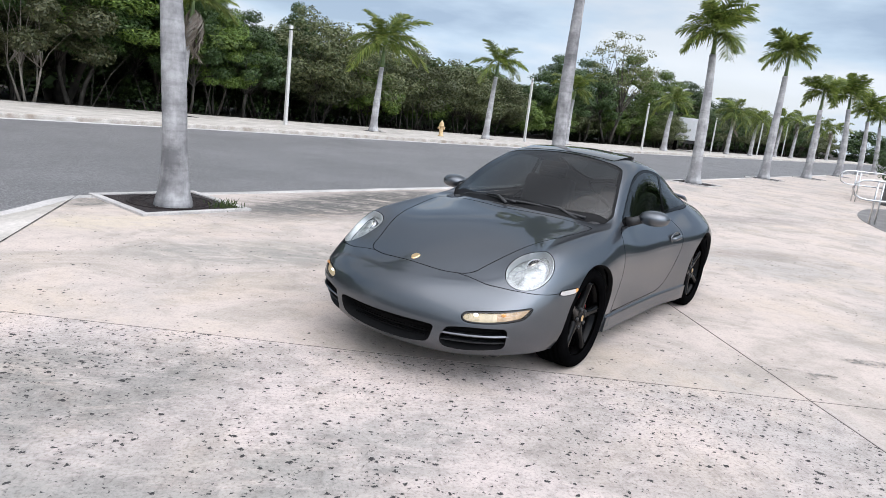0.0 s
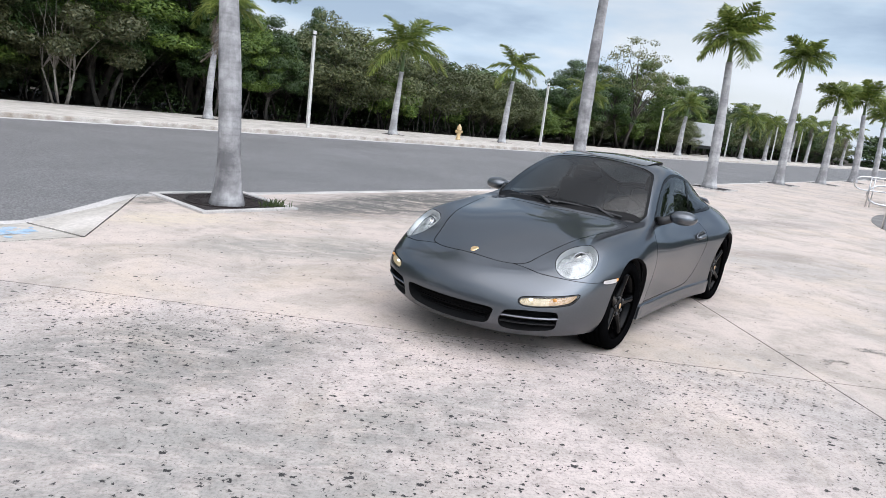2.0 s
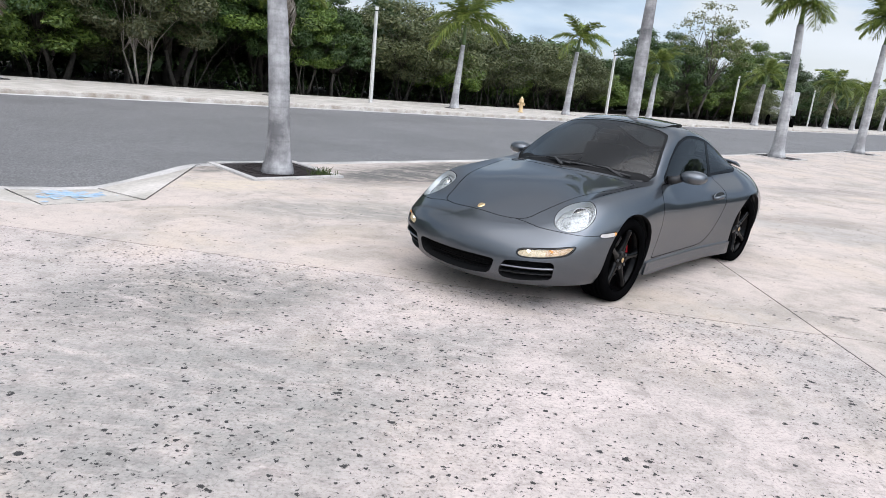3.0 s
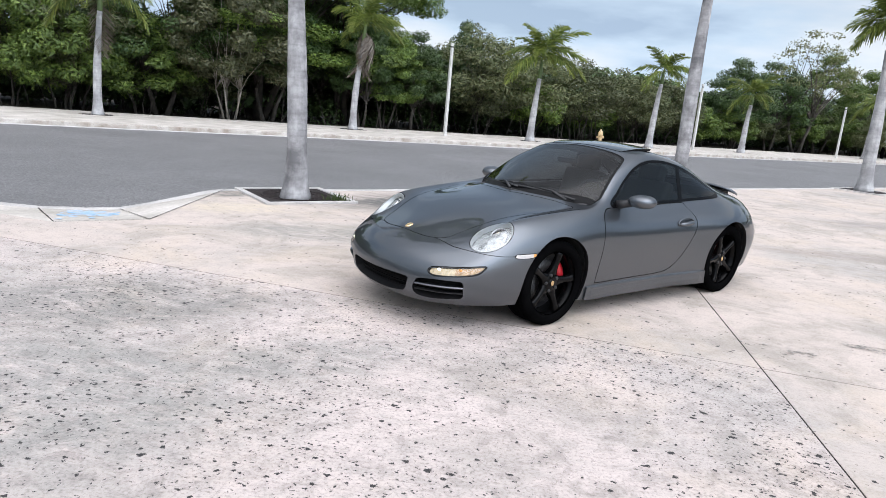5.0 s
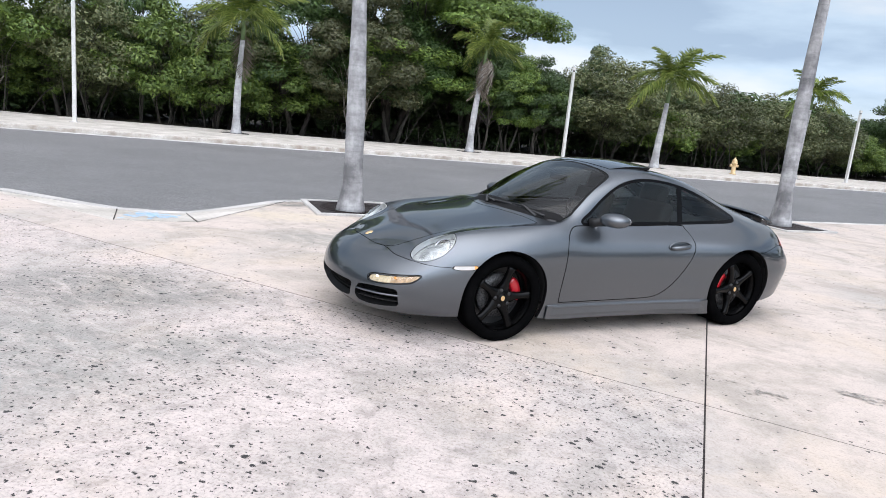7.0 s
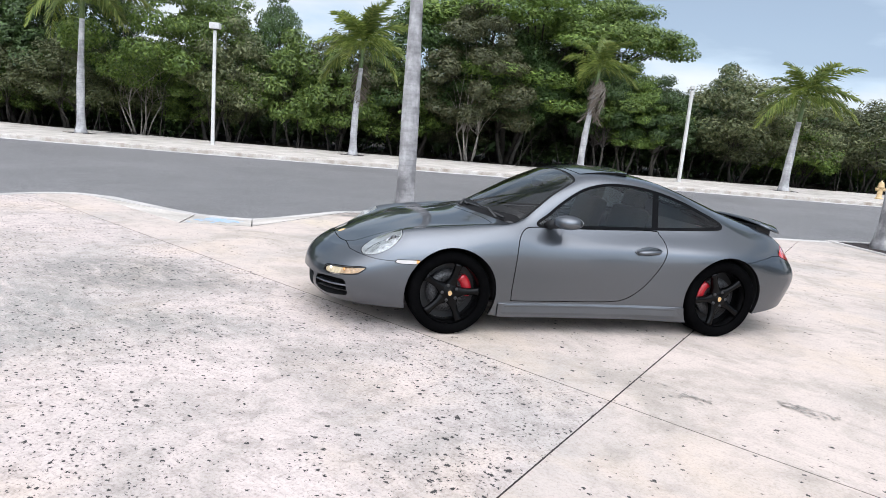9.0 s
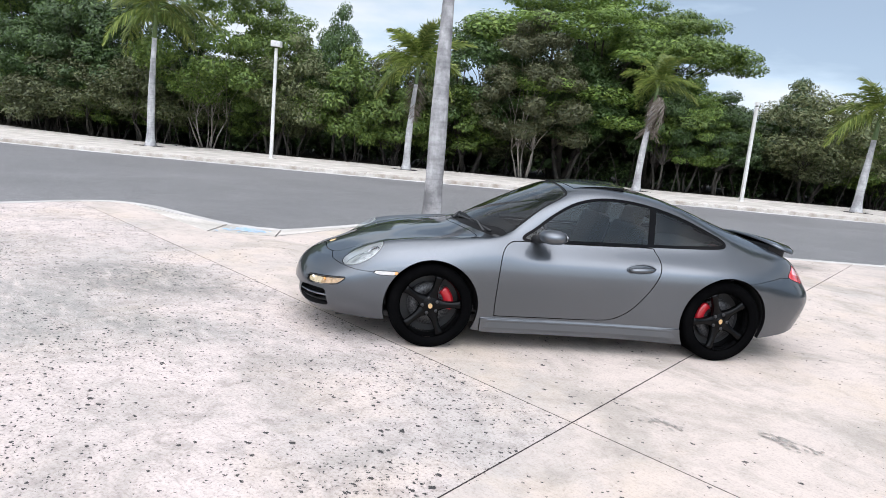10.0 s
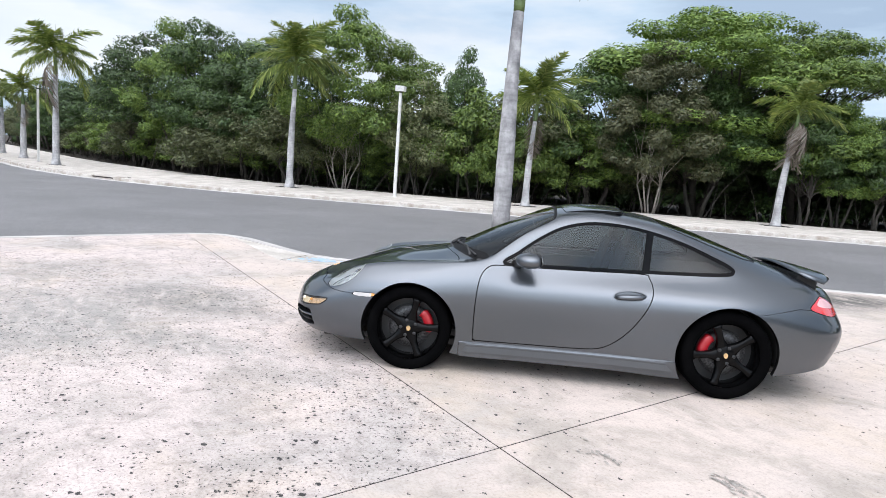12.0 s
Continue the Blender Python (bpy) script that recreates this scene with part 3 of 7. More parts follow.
NEAR_EDGE = [(120, 131.6), (60, 71.6), (9.71, 21.0), (5.65, 16.98), (2.3, 13.62), (-1.29, 10.18), (-3.40, 8.22)]
RAMP_IN = [(-2.99, 5.71), (-3.65, 5.06)]
WEST_EDGE = [(-6.45, 5.34), (-6.82, 5.02), (-6.88, 4.5), (-6.82, 3.8), (-6.68, 2.0), (-6.56, 0.0), (-6.46, -60)]
PLAZA = NEAR_EDGE + RAMP_IN + WEST_EDGE + [(120, -60)]
J1N, J1D = (0.1074, 0.9942), 0.1074 * 2.85 + 0.9942 * 3.60
J2N, J2D = (1.0, 0.012), 2.85 + 0.012 * 3.6
GAP = 0.005
plaza = tagged(new("plaza"), "broad pale concrete plaza of pitted and stained slabs", "plaza", "", "structure")


def slab(sides, material, depth=0.22):
    o = PLAZA
    for n, d, s in sides:
        o = cut_plan(o, (n[0] * s, n[1] * s), d * s - GAP)
    part("slab", slab_bm(o, 0.0, depth, 0.0025), material, plaza)


slab([(J1N, J1D, 1), (J2N, J2D, 1)], M_PITTED)
slab([(J1N, J1D, -1), (J2N, J2D, 1)], M_SMOOTH)
slab([(J1N, J1D, 1), (J2N, J2D, -1)], M_SMOOTH)
slab([(J1N, J1D, -1), (J2N, J2D, -1)], M_SMOOTH)
setting("joint_bed", slab_bm([(-6, -30), (60, -30), (60, 60), (10, 20), (-3, 7.2), (-2.9, 5.6), (-3.6, 4.9), (-6, 4.9)], -0.0025, 0.05), M_SOIL, "dark dirt in the joints between slabs", "ground")

# dropped kerb with its two flares
r_out = [(-4.64, 6.02), (-3.92, 6.49)]
part("ramp_slab", slab_bm([r_out[0], r_out[1], (-2.995, 5.705), (-3.645, 5.065)], [-0.10, -0.10, -0.002, -0.002], 0.15, 0.004), M_WALK, plaza)
part("ramp_slab", slab_bm([(-3.41, 8.20), (-3.0, 5.73), (-3.915, 6.50)], [0.0, 0.0, -0.10], 0.15, 0.004), M_WALK, plaza)
part("ramp_slab", slab_bm([(-4.65, 6.01), (-3.66, 5.07), (-6.44, 5.33)], [-0.10, 0.0, 0.0], 0.15, 0.004), M_WALK, plaza)
bmb = bmesh.new()
rb = random.Random(5)
for k in range(90):
    u, v = rb.gauss(0.5, 0.16), rb.gauss(0.52, 0.12)
    c = Vector((-4.64, 6.02, -0.10)).lerp(Vector((-3.92, 6.49, -0.10)), u).lerp(Vector((-3.65, 5.065, 0.0)).lerp(Vector((-2.995, 5.705, 0.0)), u), v)
    rr = 0.008 + 0.034 * rb.random() ** 1.6
    ring = [bmb.verts.new((c.x + rr * (0.6 + 0.8 * rb.random()) * 1.5 * math.cos(a), c.y + rr * (0.6 + 0.8 * rb.random()) * math.sin(a), c.z + 0.004 + 0.00005 * k)) for a in [k2 * math.pi / 4 for k2 in range(8)]]
    bmb.faces.new(ring)
part("paint_patch", bmb, M_BLUE, plaza, "worn blue paint on the ramp")

for (ax, ay, az), (bx, by, bz), wide in (((-3.41, 8.20, 0.0), (-2.995, 5.72, 0.0), 0.011), ((-3.917, 6.495, -0.10), (-2.99, 5.71, 0.0), 0.009), ((-4.645, 6.015, -0.10), (-3.65, 5.065, 0.0), 0.009), ((-2.995, 5.71, 0.0), (-3.65, 5.065, 0.0), 0.009)):
    jx, jy = by - ay, ax - bx
    jl = math.hypot(jx, jy)
    jx, jy, joint_b = wide * jx / jl / 2, wide * jy / jl / 2, bmesh.new()
    for k in range(24):
        t0, t1, w0 = k / 24, (k + 1) / 24, 0.6 + 0.8 * rb.random()
        joint_b.faces.new([joint_b.verts.new((ax + (bx - ax) * t + q * jx * w0, ay + (by - ay) * t + q * jy * w0, az + (bz - az) * t + 0.006)) for t, q in ((t0, -1), (t0, 1), (t1, 1), (t1, -1))])
    part("joint", joint_b, M_SOIL, plaza, "dark dirt in the ramp joint")

near_kerb = [NEAR_EDGE[0], NEAR_EDGE[1], NEAR_EDGE[2], NEAR_EDGE[3], NEAR_EDGE[4], NEAR_EDGE[5], NEAR_EDGE[6]]
strip("kerb_near", offset_line(near_kerb, 0.13), offset_line(near_kerb, -0.02), 0.010, 0.010, 0.2, M_KERB, "pale concrete kerb edging the plaza", "kerb")
west = smooth_line([(-3.41, 8.2), (-3.92, 6.52), (-4.64, 6.05), (-6.45, 5.36), (-6.78, 5.0), (-6.85, 4.5), (-6.78, 3.8), (-6.62, 2.0), (-6.5, 0.0), (-6.46, -3.0), (-6.44, -8.0), (-6.42, -18.0), (-6.41, -36.0), (-6.4, -60)], 4)


def west_top(p):
    """The kerb sinks to the road at the ramp."""
    d = min(math.hypot(p[0] + 4.64, p[1] - 6.02), math.hypot(p[0] + 3.92, p[1] - 6.49), math.hypot(p[0] + 4.28, p[1] - 6.26))
    return 0.006 if p[0] < -6.4 else max(-0.095, min(0.006, -0.10 + 0.07 * d))


bmk, rows_k = bmesh.new(), []
for (ox, oy), (ix, iy) in zip(offset_line(west, -0.09), offset_line(west, 0.10)):
    z = west_top((ix, iy))
    rows_k.append([bmk.verts.new(c) for c in ((ox, oy, -0.2), (ox, oy, max(z - 0.02, -0.115)), (0.85 * ox + 0.15 * ix, 0.85 * oy + 0.15 * iy, z), (ix, iy, z), (ix, iy, -0.2))])
for a, b in zip(rows_k, rows_k[1:]):
    for k in range(4):
        bmk.faces.new((a[k], a[k + 1], b[k + 1], b[k]))
setting("kerb_west", bmk, M_KERB, "pale concrete kerb sinking to a dropped ramp", "kerb")

def scuff(x, y, length, width, turn, seed, count=60):
    """A dark worn mark: many small ragged flakes lying on the slab."""
    rs = random.Random(seed)
    bm = bmesh.new()
    for k in range(count):
        u, v = rs.gauss(0, 0.33) * length, rs.gauss(0, 0.30) * width
        rr = 0.003 + 0.016 * rs.random() ** 2.6
        bm.faces.new([bm.verts.new((u + 1.4 * rr * rs.uniform(0.5, 1.2) * math.cos(a), v + 0.8 * rr * rs.uniform(0.5, 1.2) * math.sin(a), 0.0042 + 0.00004 * k)) for a in [i * math.pi / 4.5 for i in range(9)]])
    bm.transform(pose(x, y, 0, 0, 0, turn))
    part("scuff_mark", bm, M_SCUFF, plaza, "dark ragged scuff on the slab")


for i, (sx, sy, sl, sw, st) in enumerate(((3.86, 4.38, 0.34, 0.16, -8), (3.80, 4.40, 0.16, 0.10, -8), (3.20, 4.05, 0.28, 0.18, -20), (4.5, 7.5, 0.5, 0.12, 20), (5.9, 8.6, 0.7, 0.14, 30), (6.4, 6.6, 0.6, 0.12, 5), (7.8, 11.2, 1.2, 0.2, 40), (5.4, 11.6, 0.9, 0.2, 40))):
    scuff(sx, sy, sl, sw, st, 30 + i)
for i, (sx, sy) in enumerate(((-0.6, 10.0), (0.3, 10.7), (0.9, 11.2), (-0.2, 9.5), (1.2, 10.6), (2.2, 12.4))):
    scuff(sx, sy, 0.8, 0.22, 40, 60 + i, 90)

# ---- palms ----
def frond_mesh(name, length, material, droop, seed, leaf=0.40, pairs=72):
    """An arched rachis with drooping leaflets on both sides, along +x from the crown."""
    rng = random.Random(seed)
    verts, faces = [], []

    def at(t):
        return Vector((length * (t - 0.10 * droop * t * t), 0, length * (0.42 * t - (0.42 + 0.45 * droop) * t * t)))
    for k in range(12):
        p, q = at(k / 12), at((k + 1) / 12)
        w0, w1 = 0.035 * (1 - k / 12) + 0.006, 0.035 * (1 - (k + 1) / 12) + 0.006
        b = len(verts)
        verts += [(p.x, -w0, p.z), (p.x, w0, p.z), (q.x, w1, q.z), (q.x, -w1, q.z), (p.x, 0, p.z - w0), (q.x, 0, q.z - w1)]
        faces += [(b, b + 1, b + 2, b + 3), (b + 1, b + 4, b + 5, b + 2), (b + 4, b, b + 3, b + 5)]
    for k in range(pairs):
        t = 0.14 + 0.86 * (k + 0.5) / pairs
        p = at(t)
        reach = leaf * (0.45 + 1.0 * math.sin(math.pi * min(1, 0.15 + 0.8 * t))) * (1.0 if t < 0.85 else 1.0 - 0.5 * (t - 0.85) / 0.15)
        for s in (-1, 1):
            L = reach * rng.uniform(0.8, 1.1)
            fwd = rng.uniform(0.35, 0.7)
            upw = rng.uniform(-1.1, 1.9)
            tip = p + Vector((fwd * L, s * L * 0.78, -L * (0.40 + 0.35 * droop) + upw * L * 0.4))
            m = p.lerp(tip, 0.5) + Vector((0, 0, 0.12 * L))
            w = 0.027
            b = len(verts)
            verts += [tuple(p + Vector((-w * 0.5, 0, 0))), tuple(p + Vector((w * 0.5, 0, 0))), tuple(m + Vector((w, 0, 0))), tuple(m + Vector((-w, 0, 0))), tuple(tip)]
            faces += [(b, b + 1, b + 2, b + 3), (b + 3, b + 2, b + 4)]
    return raw_mesh(name, verts, faces, material)


G_NEAR, G_FAR = "royal palms on the plaza", "royal palms along the far footway"
FRONDS = [frond_mesh("frond", 2.3, M_FROND, d, i) for i, d in enumerate((0.75, 1.0, 1.3))]
FRONDS_SHORT = [frond_mesh("frond", 1.45, M_FROND, d, 20 + i, 0.36, 56) for i, d in enumerate((0.35, 0.65, 1.0))]
FROND_DRY = frond_mesh("dry_frond", 1.9, M_FROND_DRY, 1.9, 9, 0.45, 30)


def palm(x, y, trunk_h, shaft_h=1.0, r=0.17, crown=1.0, lean=(0, 0), seed=0, base_z=0.0, dry=0, count=14, group="royal palms", gust=0.0, label="", lift=0, short=False):
    """A royal palm: swollen ringed trunk, green crownshaft, arching fronds, a spear leaf."""
    rng = random.Random(seed)
    ob = thing("palm_tree", pose(x, y, base_z), label or "grey-trunked royal palm with green crownshaft and arching fronds", "palm tree", group)
    n = 44
    pts, rad = [], []
    for k in range(n + 1):
        t = k / n
        h = t * trunk_h
        bend = t * t
        pts.append((lean[0] * bend + 0.012 * math.sin(5 * t + seed), lean[1] * bend, h - (0.03 if k == 0 else 0)))
        flare = 1.0 + 0.92 * math.exp(-h / 0.30) + 0.12 * math.exp(-((h - trunk_h * 0.38) / (trunk_h * 0.28)) ** 2)
        taper = 1.0 - 0.30 * max(0, t - 0.45) / 0.55
        rad.append(r * flare * taper * (1.0 + (0.012 if k % 2 else -0.006)))
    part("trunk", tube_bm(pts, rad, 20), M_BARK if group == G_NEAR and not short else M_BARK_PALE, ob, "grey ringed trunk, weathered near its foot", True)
    top = Vector(pts[-1])
    d = Vector((lean[0] * 0.9, lean[1] * 0.9, trunk_h)).normalized()
    sp = [top + d * shaft_h * t for t in (0, 0.08, 0.3, 0.6, 0.85, 1.0)]
    part("crownshaft", tube_bm(sp, [rad[-1] * f for f in ((0.80, 0.72, 0.62, 0.55, 0.5, 0.45) if short else (0.98, 1.05, 1.0, 0.78, 0.6, 0.5))], 16), M_SHAFT, ob, "smooth green crownshaft", True)
    head = sp[-1]
    for k in range(count):
        az = 360 * k / count * 1.0 + rng.uniform(-22, 22)
        ring = k % 3
        tilt = (-36, -10, 14)[ring] - lift + rng.uniform(-15, 15)
        s = crown * rng.uniform(0.74, 1.12)
        f = new("frond", (FRONDS_SHORT if short else FRONDS)[ring])
        f.parent = ob
        f.matrix_parent_inverse = Matrix.Identity(4)
        swing = gust * 40 * math.sin(radians(az - 150))
        f.matrix_basis = Matrix.Translation(head - d * 0.06 * ring) @ pose(0, 0, 0, 0, 0, az + swing) @ pose(0, 0, 0, rng.uniform(-15, 15), tilt, 0) @ Matrix.Diagonal((s, s, s, 1))
    for k in range(dry):
        f = new("frond", FROND_DRY)
        f.parent = ob
        s = crown * rng.uniform(0.8, 1.1)
        f.matrix_basis = Matrix.Translation(head - d * 0.35) @ pose(0, 0, 0, 0, 0, rng.uniform(0, 360)) @ pose(0, 0, 0, 0, rng.uniform(38, 66), 0) @ Matrix.Diagonal((s, s, s, 1))
        tagged(f, "dry hanging brown frond")
    if not short:
        part("spear_leaf", tube_bm([head, head + d * 0.6 * crown, head + d * 1.35 * crown + Vector((0.08, 0, 0))], [0.03, 0.018, 0.003], 5), M_FROND, ob)
    return ob


palm(-2.29, 8.13, 4.0, 1.45, 0.122, 0.85, (-0.28, 0.30), 1, 0.0, 0, 14, G_NEAR, 0, "", 34)
palm(4.05, 14.5, 5.0, 1.3, 0.128, 0.85, (0.02, 0.0), 2, 0.0, 0, 14, G_NEAR, 0, "", 30)
palm(10.58, 21.0, 4.1, 0.75, 0.15, 0.86, (-0.14, 0.06), 3, 0.0, 0, 20, G_NEAR, 0, "", 16, True)
palm(17.5, 28.3, 4.5, 1.0, 0.155, 0.86, (0.0, 0.0), 4, 0.0, 0, 20, G_NEAR, 0, "", 16, True)
palm(23.1, 33.5, 3.6, 0.95, 0.16, 0.86, (-0.04, 0.03), 5, 0.0, 0, 20, G_NEAR, 0, "", 16, True)
palm(30.2, 40.7, 4.3, 0.9, 0.18, 1.0, (-0.2, 0.15), 6, 0.0, 0, 20, G_NEAR, 0, "", 16, True)
palm(37.8, 48.7, 4.1, 0.9, 0.17, 1.0, (-0.15, 0.12), 7, 0.0, 0, 20, G_NEAR, 0, "", 16, True)
palm(42.9, 53.5, 4.0, 0.9, 0.17, 1.0, (-0.3, 0.2), 8, 0.0, 0, 20, G_NEAR, 0, "", 16, True)
palm(52.0, 62.0, 4.2, 0.9, 0.17, 1.0, (0.2, 0.1), 9, 0.0, 0, 20, G_NEAR, 0, "", 16, True)

palm(-57.3, 5.2, 3.5, 0.9, 0.163, 1.0, (0, 0), 11, 0.0, 0, 14, G_FAR, 0, "", 12)
palm(-47.0, 5.7, 3.5, 0.9, 0.163, 1.0, (0, 0), 12, 0.0, 1, 14, G_FAR, 0, "", 12)
palm(-37.5, 6.4, 4.95, 1.1, 0.155, 1.15, (0.05, 0), 13, 0.0, 1, 18, G_FAR, 0, "", 8)
palm(-23.1, 13.9, 4.4, 1.15, 0.133, 1.1, (0.1, 0.05), 14, 0.0, 0, 16, G_FAR, 0.5, "", 16)
palm(-14.9, 20.9, 3.55, 0.85, 0.122, 1.0, (0.1, 0.08), 15, 0.0, 1, 17, G_FAR, 0.5, "", 22)
palm(-7.5, 27.5, 3.7, 0.75, 0.122, 0.85, (0.22, 0.12), 16, 0.0, 5, 11, G_FAR, 0.4, "royal palm with sparse fronds and dry brown ones hanging", 22)
palm(0.0, 32.5, 3.0, 1.05, 0.141, 0.95, (0.12, 0.1), 17, 0.0, 0, 18, G_FAR, 0.3, "", 22)
palm(6.4, 38.3, 3.5, 0.75, 0.148, 0.75, (0.2, 0.1), 18, 0.0, 0, 14, G_FAR, 0.3, "", 18)
palm(12.8, 44.2, 2.95, 0.7, 0.148, 0.8, (0.15, 0.1), 19, 0.0, 0, 13, G_FAR, 0, "", 16)
palm(24.6, 55.2, 3.3, 0.8, 0.192, 0.9, (0.2, 0.1), 20, 0.0, 0, 13, G_FAR, 0, "", 14)
palm(38.1, 69.5, 3.6, 0.8, 0.192, 1.1, (0.2, 0.1), 21, 0.0, 1, 12, G_FAR)
palm(43.7, 74.4, 3.6, 0.8, 0.192, 1.1, (0.2, 0.1), 22, 0.0, 0, 12, G_FAR)
for i, (px, py) in enumerate(((54, 86), (60, 91.5), (70, 101), (78, 109))):
    palm(px, py, 4.2 + 0.4 * (i % 2), 0.9, 0.20, 1.25, (0.3, 0.1), 23 + i, 0.0, i % 2, 11, G_FAR)


# ---- trees of the wood ----
def leaf_cloud(name, rng, clumps, count, size, material, outward=0.7, upward=0.5):
    """Many small separate leaves, spread near the skin of a set of ellipsoid clumps."""
    c = np.array([k[0] for k in clumps])
    r = np.array([k[1] for k in clumps])
    weight = (r[:, 0] * r[:, 1] + r[:, 0] * r[:, 2] + r[:, 1] * r[:, 2]) ** 0.9
    pick = rng.choice(len(clumps), count, p=weight / weight.sum())
    d = rng.normal(size=(count, 3))
    d /= np.linalg.norm(d, axis=1)[:, None]
    shell = rng.uniform(0.45, 1.06, count)[:, None] ** 0.6
    p = c[pick] + d * r[pick] * shell * (1 + 0.10 * np.sin(7 * d[:, :1] + 5 * d[:, 1:2]))
    nrm = d * outward + np.array([0, 0, upward]) + rng.normal(size=(count, 3)) * 0.36
    nrm /= np.linalg.norm(nrm, axis=1)[:, None]
    t = np.cross(nrm, rng.normal(size=(count, 3)))
    t /= np.linalg.norm(t, axis=1)[:, None]
    b = np.cross(nrm, t)
    L = (size * rng.uniform(0.6, 1.35, count))[:, None]
    v = np.stack([p - t * L * 0.45 + b * L * 0.26, p - t * L * 0.45 - b * L * 0.26, p + t * L * 0.6 - nrm * L * 0.12], 1).reshape(-1, 3)
    me = bpy.data.meshes.new(name)
    me.vertices.add(len(v))
    me.vertices.foreach_set("co", v.ravel())
    me.loops.add(len(v))
    me.loops.foreach_set("vertex_index", np.arange(len(v)))
    me.polygons.add(count)
    me.polygons.foreach_set("loop_start", np.arange(count) * 3)
    me.polygons.foreach_set("loop_total", np.full(count, 3))
    me.materials.append(material)
    me.update(calc_edges=True)
    me.validate()
    return me


def limbs_bm(rng, height, spread, stems, trunk_r, tips, fork=0.35):
    """Trunk or several stems that fork towards the clumps' middles."""
    bm = bmesh.new()
    for s in range(stems):
        a = 2 * math.pi * s / stems + rng.uniform(0, 1)
        foot = Vector((0.25 * math.cos(a) * (stems > 1), 0.25 * math.sin(a) * (stems > 1), -0.1))
        knee = Vector((spread * 0.22 * math.cos(a) * (stems > 1), spread * 0.22 * math.sin(a) * (stems > 1), height * fork))
        mid = foot.lerp(knee, 0.5) + Vector((rng.uniform(-0.1, 0.1), rng.uniform(-0.1, 0.1), 0))
        r = trunk_r / math.sqrt(stems)
        tube_bm([foot, mid, knee], [r * 1.35, r, r * 0.85], 6, bm)
        for k in range(s, len(tips), stems * (2 if len(tips) > 40 else 1)):
            e = Vector(tips[k])
            way = e - knee
            a1 = knee + Vector((0.14 * way.x + rng.uniform(-0.1, 0.1), 0.14 * way.y + rng.uniform(-0.1, 0.1), 0.30 * way.z))
            a2 = knee + Vector((0.48 * way.x + rng.uniform(-0.2, 0.2), 0.48 * way.y + rng.uniform(-0.2, 0.2), 0.68 * way.z))
            tube_bm([knee, a1, a2, e], [r * 0.46, r * 0.34, r * 0.20, r * 0.06], 4, bm)
    return bm


def tree_proto(name, label, seed, height, spread, clumps, count, size, leaf, stems, trunk_r, bark=None, low=0.35, fork=0.35, upward=0.5, flats=(0.45, 0.8), lumps=(0.16, 0.32), dome=0.75):
    rng = np.random.default_rng(seed)
    cl = []
    for k in range(clumps):
        a = 2.4 * k + rng.uniform(0, 0.6)
        f = math.sqrt((k + 0.5) / clumps)
        z = low + (1 - low) * (1 - dome * f * f) * rng.uniform(0.72, 0.98)
        if k % 3 == 2:
            z = low + 0.25 * (1 - low) * rng.uniform(0.1, 1.0)
        rr = spread * rng.uniform(*lumps)
        flat = rng.uniform(*flats)
        zc = min(z * height, height - rr * flat)
        cl.append(((f * 0.78 * spread * math.cos(a), f * 0.78 * spread * math.sin(a), zc), (rr, rr * rng.uniform(0.8, 1.1), rr * flat)))
    grow = height / max(c[0][2] + c[1][2] for c in cl)
    cl = [((c[0][0], c[0][1], c[0][2] * grow), c[1]) for c in cl]
    ob = thing(name, pose(0, 0, -200), label, "tree", "trees of the wood")
    part("trunk", limbs_bm(rng, height, spread, stems, trunk_r, [c[0] for c in cl], fork), bark or M_WOOD, ob, "", True)
    part("crown", leaf_cloud("crown", rng, cl, count, size, leaf, 0.7, upward), leaf, ob)
    return ob


